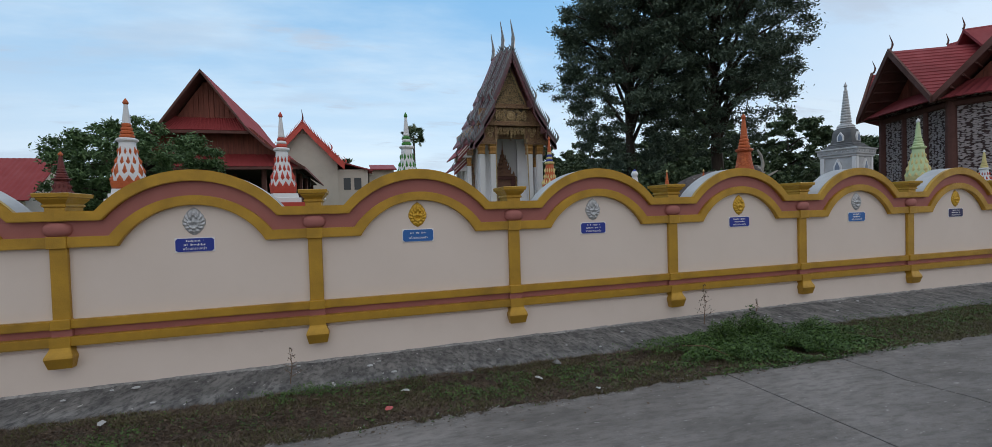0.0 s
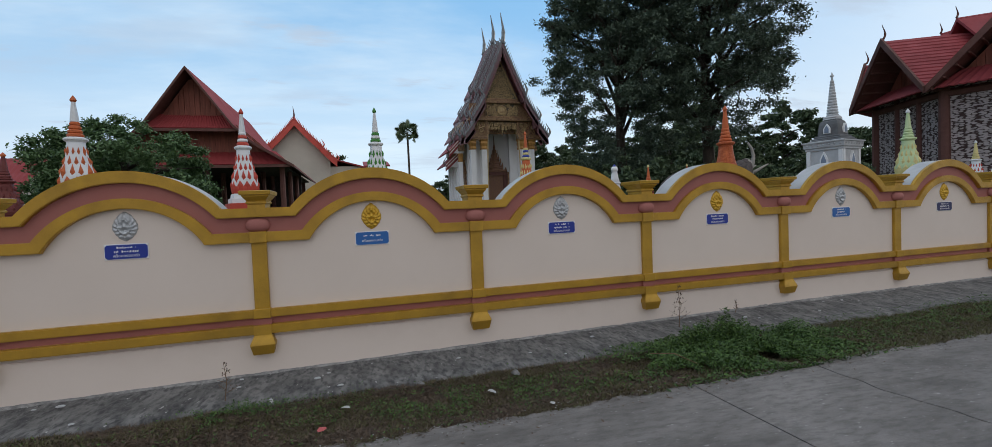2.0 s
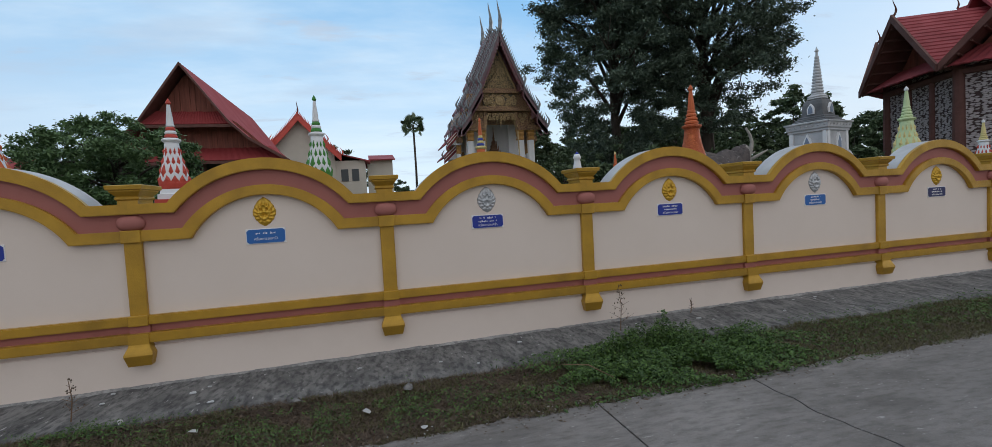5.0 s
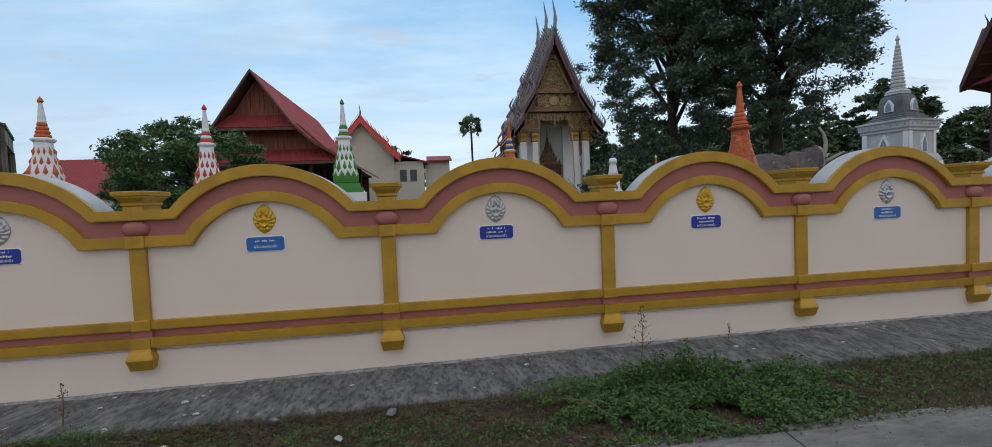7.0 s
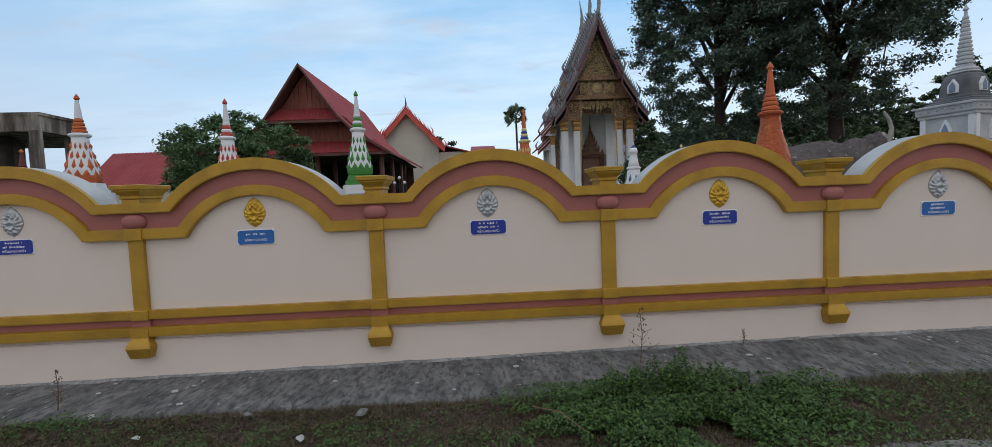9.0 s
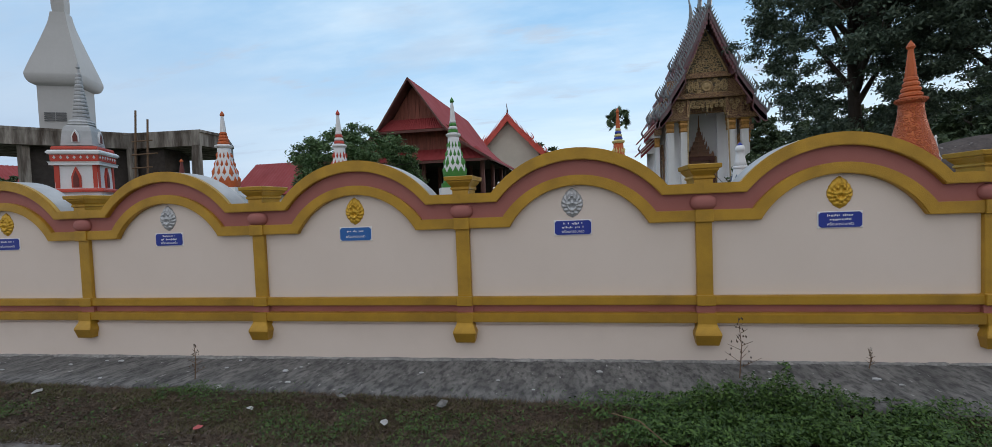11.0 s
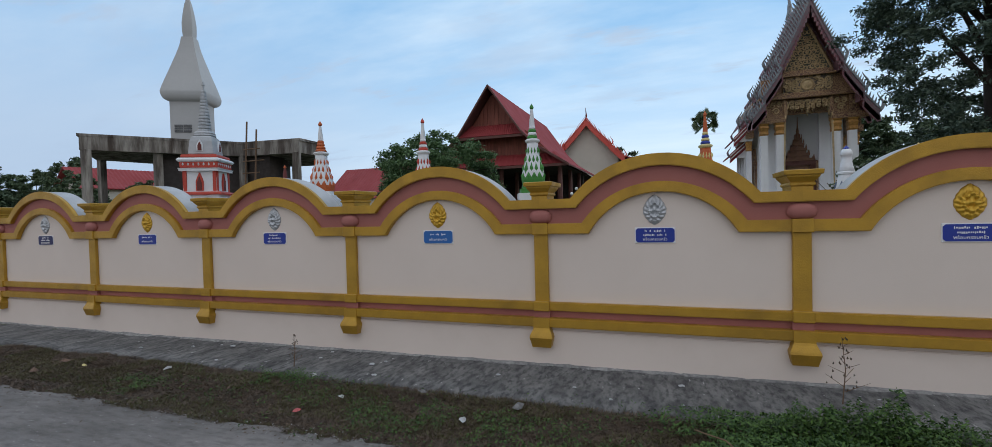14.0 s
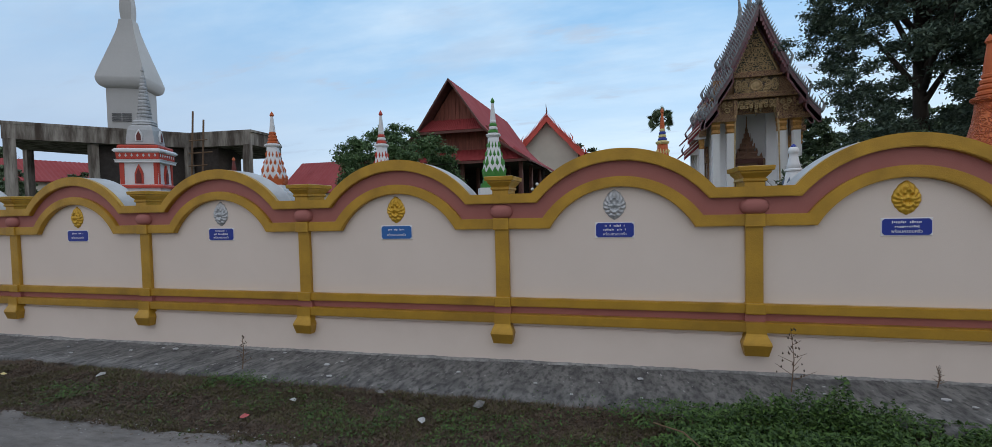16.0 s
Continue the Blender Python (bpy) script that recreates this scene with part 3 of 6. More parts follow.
def post_meshes():
    bm = bmesh.new()                                        # shaft with its collars
    box(bm, -0.068, 0.068, 5.208, 5.252, 0.62, 1.285, 0.005)
    ME["shaft"] = mesh_of(bm)
    bm = bmesh.new()
    box(bm, -0.078, 0.078, 5.176, 5.252, 1.278, 1.39, 0.005)
    ME["upper_collar"] = mesh_of(bm)
    bm = bmesh.new()
    box(bm, -0.078, 0.078, 5.174, 5.252, 0.535, 0.628, 0.005)
    ME["lower_collar"] = mesh_of(bm)
    bm = bmesh.new()
    box(bm, -0.078, 0.078, 5.205, 5.252, 0.47, 0.535)
    ME["collar_groove"] = mesh_of(bm)
    bm = bmesh.new()                                        # corbel foot: neck, flared shoulder, undercut block
    rings = [(0.080, 5.160, 0.468), (0.080, 5.158, 0.375), (0.086, 5.152, 0.355), (0.110, 5.128, 0.304), (0.113, 5.122, 0.284), (0.090, 5.150, 0.188)]
    loops = [[bm.verts.new(p) for p in ((-w, y, z), (w, y, z), (w, 5.252, z), (-w, 5.252, z))] for w, y, z in rings]
    for a, b in zip(loops, loops[1:]):
        for k in range(4):
            bm.faces.new((a[k], a[(k + 1) % 4], b[(k + 1) % 4], b[k]))
    bm.faces.new(loops[0])
    bm.faces.new(loops[-1][::-1])
    ME["corbel"] = mesh_of(edge_bevel(bm, 0.004))
    bm = bmesh.new()
    bmesh.ops.create_uvsphere(bm, u_segments=20, v_segments=14, radius=1)
    for v in bm.verts:                                      # a squashed cushion
        c = v.co
        v.co = Vector((math.copysign(abs(c.x) ** 0.8, c.x) * 0.113, 5.225 + c.y * 0.062, 1.452 + math.copysign(abs(c.z) ** 0.85, c.z) * 0.07))
    ME["boss"] = mesh_of(bm, True)
    bm = bmesh.new()                                        # stepped cap that flares upward
    rings = [(0.078, 1.60), (0.078, 1.655), (0.092, 1.665), (0.092, 1.683), (0.084, 1.690), (0.102, 1.712), (0.118, 1.732), (0.120, 1.745), (0.138, 1.750), (0.142, 1.785), (0.130, 1.790)]
    loops = [[bm.verts.new((sx * r, 5.345 + sy * (r + 0.075), z)) for sx, sy in ((-1, -1), (1, -1), (1, 1), (-1, 1))] for r, z in rings]
    for a, b in zip(loops, loops[1:]):
        for k in range(4):
            bm.faces.new((a[k], a[(k + 1) % 4], b[(k + 1) % 4], b[k]))
    bm.faces.new(loops[0][::-1])
    bm.faces.new(loops[-1])
    ME["cap"] = mesh_of(edge_bevel(bm, 0.003))


post_meshes()
WALL_MAT = dict(body=M_CREAM, coping=M_GOLD, coping_back=M_GREYW, frieze=M_PINK, arch_moulding=M_GOLD, upper_rail=M_GOLD, rail_groove=M_PINK, lower_rail=M_GOLD,
                plinth=M_CREAM, shaft=M_GOLD, upper_collar=M_GOLD, lower_collar=M_GOLD, collar_groove=M_PINK, corbel=M_GOLD, boss=M_PINK, cap=M_GOLD)
for key, me in ME.items():
    me.materials.append(WALL_MAT[key])


def build_wall(name, x0, bays, y, label):
    """A run of bays, each with its own pieces, and a post between every two."""
    wall = tagged(thing(name, x0, y, 0, label, "wall"), kind="structure")
    for b in range(bays):
        for key in ("body", "coping", "coping_back", "frieze", "arch_moulding", "upper_rail", "rail_groove", "lower_rail", "plinth"):
            part(key, ME[key], None, wall).location = ((b + 0.5) * BAY, 0, 0)
    for b in range(bays + 1):
        for key in ("shaft", "upper_collar", "lower_collar", "collar_groove", "corbel", "boss", "cap"):
            part(key, ME[key], None, wall).location = (b * BAY, 0, 0)
    return wall


build_wall("wall_front", P0 - 11 * BAY, 21, 0, "cream wall with gold arched coping and dusty pink frieze")
build_wall("wall_far", 24.7, 12, 0.25, "far run of cream wall with gold arched coping")


# ---- lion-mask emblems and name plaques on the bays ----
def emblem_mesh():
    """A leaf-shaped mask in relief, pointed above and below: flame lobes round a face."""
    bm = bmesh.new()
    na, nr = 96, 18
    rows = []
    for i in range(nr + 1):
        s = i / nr
        row = []
        for k in range(na):
            a = 2 * math.pi * k / na
            c, sn = math.cos(a), math.sin(a)
            b = abs((a + math.pi / 2) % (2 * math.pi) - math.pi)      # angle from the crown, alike on both sides
            lobe = 0.0045 * abs(math.sin(7 * a)) * s
            rad = 0.100 / (abs(c) ** 1.55 + (abs(sn) * (0.70 if sn > 0 else 0.80)) ** 1.55) ** (1 / 1.55)
            x, z = (rad + lobe) * c * s, (rad + lobe) * sn * s
            d = 0.022 * (1 - s ** 4)
            d += 0.007 * math.cos(13 * b + 9 * s) * max(0.0, min(1.0, (s - 0.42) * 5)) * (1 - s ** 6)
            d += 0.010 * math.exp(-((s - 0.50) / 0.06) ** 2) - 0.007 * math.exp(-((s - 0.64) / 0.05) ** 2)
            for ex, ez, er, eh in ((-0.026, 0.028, 0.011, -0.012), (0.026, 0.028, 0.011, -0.012), (-0.026, 0.046, 0.012, 0.012), (0.026, 0.046, 0.012, 0.012), (0, 0.006, 0.013, 0.020), (-0.036, 0.0, 0.015, 0.010),
                                   (0.036, 0.0, 0.015, 0.010), (-0.014, -0.028, 0.011, -0.014), (0.014, -0.028, 0.011, -0.014), (0, -0.050, 0.014, 0.012), (0, 0.075, 0.013, 0.014), (0, -0.092, 0.012, 0.010)):
                d += eh * math.exp(-((x - ex) ** 2 + (z - ez) ** 2) / (er * er))
            if i == nr:
                d = 0.0
            row.append(bm.verts.new((x, -max(d, 0.0) - 0.004 * (i < nr), z)))
        rows.append(row)
    for a, b in zip(rows[1:], rows[2:]):
        for k in range(na):
            bm.faces.new((a[k], b[k], b[(k + 1) % na], a[(k + 1) % na]))
    for k in range(na):
        bm.verts.remove(rows[0][k])
    bm.faces.new(rows[1])
    bm.faces.new(rows[-1][::-1])
    return mesh_of(bm, True)


def text_mesh(text, size):
    cu = bpy.data.curves.new("lettering", "FONT")
    cu.body, cu.size, cu.align_x, cu.align_y, cu.extrude = text, size, "CENTER", "CENTER", 0.0008
    tmp = new("lettering", cu)
    bpy.context.view_layer.update()
    me = bpy.data.meshes.new_from_object(tmp.evaluated_get(bpy.context.evaluated_depsgraph_get()))
    bpy.data.objects.remove(tmp)
    bpy.data.curves.remove(cu)
    return me


def plaque_mesh(w, h):
    bm = bmesh.new()
    box(bm, -w / 2, w / 2, -0.006, 0.004, -h / 2, h / 2, 0.002)
    return mesh_of(bm)


def ribbon_mesh(w, h, notch):
    """The coloured field, its corners cut in."""
    bm = bmesh.new()
    pts = [(-w / 2 + notch, -h / 2), (w / 2 - notch, -h / 2), (w / 2, -h / 2 + notch), (w / 2, h / 2 - notch), (w / 2 - notch, h / 2), (-w / 2 + notch, h / 2), (-w / 2, h / 2 - notch), (-w / 2, -h / 2 + notch)]
    prism_y(bm, pts, -0.010, -0.006)
    return mesh_of(bm)


EM = {}
for key, m in (("silver", M_SILVER), ("gold", M_GILT)):
    EM[key] = emblem_mesh()
    EM[key].materials.append(m)
PL_BACK = plaque_mesh(0.35, 0.145)
PL_BACK.materials.append(M_LETTER)
PL_FIELD = {}
for key, m in (("blue", M_BLUE), ("sky", M_BLUE2), ("navy", M_NAVY)):
    PL_FIELD[key] = ribbon_mesh(0.335, 0.13, 0.018)
    PL_FIELD[key].materials.append(m)
FAMILY = text_mesh("พร้อมครอบครัว", 0.034)
FAMILY.materials.append(M_LETTER)
trng = random.Random(4)


def bars(width, height):
    """A line of lettering too small to read: short bars of uneven width."""
    bm = bmesh.new()
    x = -width / 2
    while x < width / 2:
        w = trng.uniform(0.005, 0.011)
        box(bm, x, min(x + w, width / 2), -0.0115, -0.010, -height / 2 - trng.choice((0, 0, 0.004)), height / 2 + trng.choice((0, 0, 0.005)))
        x += w + (0.026 if trng.random() < 0.12 else 0.005)
    return bm


def plaque(x, colour, lines):
    p = thing("name_plaque", x, FACE, 1.262, {"blue": "royal blue enamel name plaque with white Thai lettering", "sky": "lighter blue enamel name plaque with white Thai lettering",
              "navy": "small navy name plaque with white Thai lettering"}[colour], "plaque", "name plaques on the wall")
    part("backing", PL_BACK, None, p)
    part("field", PL_FIELD[colour], None, p)
    zs = (0.038, 0.002) if lines == 3 else (0.028,)
    for z in zs:
        tagged(part("lettering", bars(trng.uniform(0.15, 0.21), 0.012), M_LETTER, p), kind="stuff").location = (0, 0, z)
    t = tagged(part("lettering", FAMILY, None, p), kind="stuff")
    t.matrix_basis = pose(0, -0.0105, -0.037 if lines == 3 else -0.026, 90, 0, 0)
    return p


COLOUR = {0: ("sky", 2), 1: ("blue", 3), 2: ("blue", 3), 3: ("sky", 3), 4: ("navy", 3), -1: ("blue", 3), -2: ("blue", 2), -3: ("navy", 3), -4: ("sky", 2)}
for k in range(-11, 10):
    x = P0 + BAY * (k + 0.5) + {0: -0.02, 1: -0.045, 2: 0.0}.get(k, -0.01)
    key = "gold" if k % 2 == 0 else "silver"
    e = part("wall_emblem", EM[key], None)
    e.location = (x, FACE, 1.485)
    tagged(e, "gold-painted lion mask relief on the wall" if key == "gold" else "silver-painted lion mask relief on the wall", "emblem", "lion masks along the wall")
    plaque(x, *COLOUR.get(k, ("blue", 3)))

# ---- stupas in the temple yard ----
def leaf_patch(bm, p, nrm, w, h, lift=0.022):
    """A pointed raised leaf lying on a surface at p."""
    nrm = nrm.normalized()
    side = Vector((0, 0, 1)).cross(nrm).normalized()
    upv = nrm.cross(side)
    ring = [(0, -0.5), (0.5, -0.15), (0.28, 0.15), (0, 0.5), (-0.28, 0.15), (-0.5, -0.15)]
    base = [bm.verts.new(p + side * (x * w) + upv * (z * h) - nrm * 0.012) for x, z in ring]
    top = bm.verts.new(p + nrm * lift)
    for k in range(6):
        bm.faces.new((base[k], base[(k + 1) % 6], top))


def urn_stupa(x, y, tip, scale, body, pattern, base_m, ring_m, spire_m, tip_m, label, base_w=0.25, leaves=True, square=0.35, rz=20.0, neck=None):
    """A slender urn-shaped reliquary: plinth on the ground, belly with leaf relief, rings, spire, finial. tip: its top's height."""
    s = scale
    st = thing("stupa", x, y, 0, label, "stupa", "small stupas in the temple yard", rz=rz)
    zb = tip - 1.48 * s                                     # foot of the belly
    part("plinth", lathe([(base_w * 1.25 * s, -0.1), (base_w * 1.25 * s, zb * 0.55), (base_w * 1.0 * s, zb * 0.56), (base_w * 1.0 * s, zb * 0.9), (base_w * 1.12 * s, zb * 0.91), (base_w * 1.12 * s, zb - 0.03)], 8, 0.9, math.pi / 4), base_m[0], st)
    part("foot", lathe([(base_w * 0.95 * s, zb - 0.035), (base_w * 0.95 * s, zb + 0.045 * s), (base_w * 0.82 * s, zb + 0.05 * s), (base_w * 0.78 * s, zb + 0.12 * s)], 8, 0.9, math.pi / 4), base_m[1], st)
    prof = [(0.84, 0.10), (0.94, 0.17), (0.98, 0.25), (0.94, 0.33), (0.82, 0.43), (0.68, 0.53), (0.57, 0.64), (0.50, 0.74), (0.48, 0.83)]
    part("belly", lathe([(base_w * 0.8 * r * s, zb + z * s) for r, z in prof], 20, square), body, st, smooth=True)
    part("neck", lathe([(base_w * 0.42 * s, zb + 0.82 * s), (base_w * 0.52 * s, zb + 0.845 * s), (base_w * 0.52 * s, zb + 0.865 * s), (base_w * 0.36 * s, zb + 0.885 * s)], 12, square), neck or body, st)
    for k in range(4):
        r = base_w * (0.36 - 0.045 * k) * s
        z = zb + (0.885 + 0.055 * k) * s
        part("ring", lathe([(r * 0.8, z), (r, z + 0.012 * s), (r, z + 0.036 * s), (r * 0.78, z + 0.056 * s)], 14, square * 0.5), ring_m if k % 2 == 0 else (ring_m if ring_m is spire_m else neck or ring_m), st, smooth=False)
    part("spire", lathe([(base_w * 0.20 * s, zb + 1.105 * s), (base_w * 0.17 * s, zb + 1.2 * s), (base_w * 0.10 * s, zb + 1.36 * s), (base_w * 0.09 * s, zb + 1.39 * s)], 10), spire_m, st)
    part("finial", lathe([(base_w * 0.09 * s, zb + 1.385 * s), (base_w * 0.155 * s, zb + 1.41 * s), (base_w * 0.11 * s, zb + 1.44 * s), (0.004, tip)], 8), tip_m, st)
    if leaves:
        bm = bmesh.new()
        for row, (zf, rf, w, h, count) in enumerate(((0.27, 0.975, 0.10, 0.20, 12), (0.40, 0.86, 0.085, 0.22, 12), (0.54, 0.68, 0.065, 0.20, 12), (0.69, 0.53, 0.05, 0.18, 12))):
            for k in range(count):
                a = 2 * math.pi * (k + 0.5 * (row % 2)) / count
                d = Vector((math.cos(a), math.sin(a), 0.0))
                q = base_w * 0.8 * rf * s * ((1 - square) + square / max(abs(d.x), abs(d.y)))
                leaf_patch(bm, d * q + Vector((0, 0, zb + zf * s)), d + Vector((0, 0, 0.2)), w * s, h * s)
        part("leaf_relief", bm, pattern, st)
    part("waist_band", lathe([(base_w * 0.8 * 0.86 * s, zb + 0.105 * s), (base_w * 0.8 * 0.99 * s, zb + 0.14 * s), (base_w * 0.8 * 1.03 * s, zb + 0.2 * s), (base_w * 0.8 * 1.02 * s, zb + 0.235 * s)], 20, square), pattern, st)
    return st


urn_stupa(-3.35, 8.13, 3.32, 0.98, M_WHITE, M_ORANGE, (M_WHITE, M_WHITE), M_ORANGE, M_WHITE, M_ORANGE, "white urn-shaped stupa with orange leaf patterns and rings", 0.27)
urn_stupa(-1.30, 8.35, 3.23, 0.98, M_WHITE, M_RED, (M_RED, M_WHITE), M_RED, M_WHITE, M_RED, "white urn-shaped stupa with red leaf patterns", 0.245, neck=M_WHITE)
urn_stupa(0.72, 8.36, 3.29, 0.98, M_WHITE, M_GREEN, (M_WHITE, M_GREEN), M_GREEN, M_WHITE, M_GREEN, "white urn-shaped stupa with green leaf patterns", 0.24, neck=M_WHITE)
urn_stupa(3.33, 8.14, 2.88, 0.80, M_ORANGE, M_YELLOW, (M_ORANGE, M_YELLOW), M_BLUE, M_ORANGE, M_ORANGE, "orange and yellow stupa with blue rings", 0.22, neck=M_YELLOW)
urn_stupa(6.15, 6.41, 3.03, 0.98, M_ORRELIEF, M_ORRELIEF, (M_ORANGE, M_ORANGE), M_ORANGE, M_ORANGE, M_ORANGE, "orange stupa with floral relief and ringed spire", 0.27, leaves=False, square=0.15)
urn_stupa(12.0, 7.44, 3.32, 1.05, M_PALEGREEN, M_YELLOW, (M_WHITE, M_PALEGREEN), M_PALEGREEN, M_PALEGREEN, M_WHITE, "pale green stupa with faded yellow patterns", 0.27)
urn_stupa(-4.1, 8.0, 2.52, 0.62, M_DKRED, M_DKRED, (M_DKRED, M_DKRED), M_DKRED, M_DKRED, M_ORANGE, "small dark red urn-shaped stupa", 0.34)
bell = thing("stupa", 4.92, 7.79, 0, "small white bell-shaped stupa with slate-blue leaf patterns", "stupa", "small stupas in the temple yard")
part("plinth", lathe([(0.34, -0.1), (0.34, 0.9), (0.29, 0.92), (0.29, 1.2)], 8, 0.9, math.pi / 4), M_WHITE, bell)
part("belly", lathe([(0.26, 1.19), (0.25, 1.25), (0.205, 1.40), (0.165, 1.55), (0.125, 1.70), (0.095, 1.82), (0.085, 1.88)], 20), M_WHITE, bell, smooth=True)
part("ring", lathe([(0.085, 1.865), (0.105, 1.875), (0.105, 1.895), (0.085, 1.905)], 20), M_WHITE, bell)
part("neck", lathe([(0.088, 1.90), (0.070, 1.97), (0.056, 2.05), (0.050, 2.10), (0.062, 2.11), (0.064, 2.14), (0.045, 2.185)], 16), M_WHITE, bell, smooth=True)
part("finial", lathe([(0.032, 2.18), (0.036, 2.195), (0.004, 2.23)], 10), M_BLUE, bell, "blue tip")
for row, (z, r, w_, h_) in enumerate(((1.74, 0.114, 0.05, 0.13), (1.56, 0.162, 0.065, 0.16), (1.38, 0.211, 0.08, 0.18))):
    for k in range(8):
        a = 2 * math.pi * (k + 0.5 * (row % 2)) / 8
        bm = bmesh.new()
        leaf_patch(bm, Vector(((r + 0.013) * math.cos(a), (r + 0.013) * math.sin(a), z)), Vector((math.cos(a), math.sin(a), 0.28)), w_, h_, 0.006)
        part("painted_leaf", bm, M_DROP, bell)
urn_stupa(5.67, 7.84, 2.22, 0.55, M_ORANGE, M_DKRED, (M_ORANGE, M_DKRED), M_ORANGE, M_ORANGE, M_YELLOW, "small brown-orange urn-shaped stupa", 0.25)
urn_stupa(6.75, 8.1, 2.25, 0.55, M_ORANGE, M_YELLOW, (M_ORANGE, M_YELLOW), M_ORANGE, M_ORANGE, M_YELLOW, "small orange stupa with yellow patterns", 0.25)
urn_stupa(14.0, 7.32, 2.62, 0.72, M_WHITE, M_RED, (M_YELLOW, M_RED), M_YELLOW, M_YELLOW, M_WHITE, "small cream stupa with red patterns", 0.28)
urn_stupa(7.4, 8.0, 2.2, 0.5, M_WHITE, M_GREYW, (M_WHITE, M_WHITE), M_WHITE, M_WHITE, M_WHITE, "small white lotus-bud stupa", 0.25)


def tall_stupa(x, y, tip, w, m_body, m_trim, m_spire, label, niche_m, rz=10.0, cornice=None, drum=None, low=None, bulk=1.0):
    """A square reliquary tower: stepped base, niched body with corner pilasters, bell drum and ringed spire. w: half width of the body."""
    st = thing("stupa", x, y, 0, label, "stupa", "large stupas in the temple yard", rz=rz)
    h = tip - 1.75
    z0 = 1.75
    q4 = (8, 1.0, math.pi / 4)
    part("base", lathe([(w * 1.4, -0.1), (w * 1.4, 1.2), (w * 1.3, 1.22), (w * 1.3, z0 - 0.02), (w * 1.22, z0)], *q4), low or m_body, st)
    part("dado", lathe([(w * 1.2, z0 - 0.02), (w * 1.17, z0 + h * 0.02), (w * 1.04, z0 + h * 0.10), (w * 0.96, z0 + h * 0.13)], *q4), m_body, st)
    part("body", lathe([(w * 0.92, z0 + h * 0.128), (w * 0.88, z0 + h * 0.30)], *q4), m_body, st)
    part("cornice", lathe([(w * 0.9, z0 + h * 0.295), (w * 1.02, z0 + h * 0.315), (w * 1.04, z0 + h * 0.36), (w * 0.9, z0 + h * 0.375)], *q4), cornice or m_trim, st)
    for f, za, zb in ((0.90, 0.372, 0.388), (0.80, 0.386, 0.404), (0.70, 0.402, 0.422)):
        part("step", lathe([(w * f * 0.96, z0 + h * za), (w * f, z0 + h * (za + 0.003)), (w * f, z0 + h * (zb - 0.006)), (w * f * 0.92, z0 + h * zb)], 8, 0.75, math.pi / 4), drum or m_body, st)
    part("drum", lathe([(w * 0.60 * bulk, z0 + h * 0.42), (w * 0.585 * bulk, z0 + h * 0.45), (w * 0.54 * bulk, z0 + h * 0.52), (w * 0.48 * bulk, z0 + h * 0.55), (w * 0.36 * bulk, z0 + h * 0.565)], 16, 0.6, 0), drum or m_body, st)
    part("lotus_collar", lathe([(w * 0.36 * bulk, z0 + h * 0.560), (w * 0.44 * bulk, z0 + h * 0.568), (w * 0.40 * bulk, z0 + h * 0.578), (w * 0.42 * bulk, z0 + h * 0.586), (w * 0.34 * bulk, z0 + h * 0.60)], 16, 0.3), m_spire, st)
    part("cornice_lip", lathe([(w * 0.98, z0 + h * 0.352), (w * 1.10, z0 + h * 0.357), (w * 1.10, z0 + h * 0.368), (w * 0.9, z0 + h * 0.374)], *q4), m_body, st)
    part("cornice_foot", lathe([(w * 0.9, z0 + h * 0.286), (w * 0.97, z0 + h * 0.291), (w * 0.97, z0 + h * 0.303), (w * 0.9, z0 + h * 0.308)], *q4), m_body, st)
    rings = []
    n = 13
    for k in range(n):
        r = w * (0.30 - 0.215 * k / n) * bulk
        z = z0 + h * (0.595 + 0.33 * k / n)
        rings += [(r * 0.84, z), (r, z + h * 0.006), (r, z + h * 0.017), (r * 0.82, z + h * 0.023)]
    rings += [(w * 0.06, z0 + h * 0.925), (w * 0.05, z0 + h * 0.955), (w * 0.10, z0 + h * 0.965), (w * 0.05, z0 + h * 0.98), (0.004, tip)]
    part("spire", lathe(rings, 12), m_spire, st)
    for k in range(4):
        turn = Matrix.Rotation(math.pi / 2 * k, 4, "Z")
        for level, rr, zz_, ww, hh in ((0, 0.89, 0.135, 0.20, 0.12), (1, 0.54 * bulk, 0.44, 0.17, 0.075)):
            bm = bmesh.new()
            hw, hz = ww * w, hh * h
            pts = [(-hw, 0), (hw, 0), (hw, hz * 0.6), (hw * 0.6, hz * 0.85), (0, hz * 1.15), (-hw * 0.6, hz * 0.85), (-hw, hz * 0.6)]
            prism_y(bm, pts, -0.035, 0.08)
            nb = part("niche_frame", bm, m_trim if level == 0 else M_WHITE, st)
            nb.matrix_basis = turn @ Matrix.Translation((0, -w * rr, z0 + zz_ * h))
            bm = bmesh.new()
            prism_y(bm, [(px * 0.62, pz * 0.78 + 0.01) for px, pz in pts], -0.042, 0.0)
            part("niche", bm, niche_m, st).matrix_basis = nb.matrix_basis.copy()
        for sx in (-1, 1):
            bm = bmesh.new()
            box(bm, sx * w * 0.8 - w * 0.09, sx * w * 0.8 + w * 0.09, -w * 0.945, -w * 0.8, z0 + h * 0.13, z0 + h * 0.298)
            part("corner_pilaster", bm, m_trim, st).matrix_basis = turn
            bm = bmesh.new()
            prism_y(bm, [(sx * w * 0.12, h * 0.015), (sx * w * 0.95, h * 0.03), (sx * w * 0.93, h * 0.075), (sx * w * 0.6, h * 0.05), (sx * w * 0.2, h * 0.07)], -0.02, 0.06)
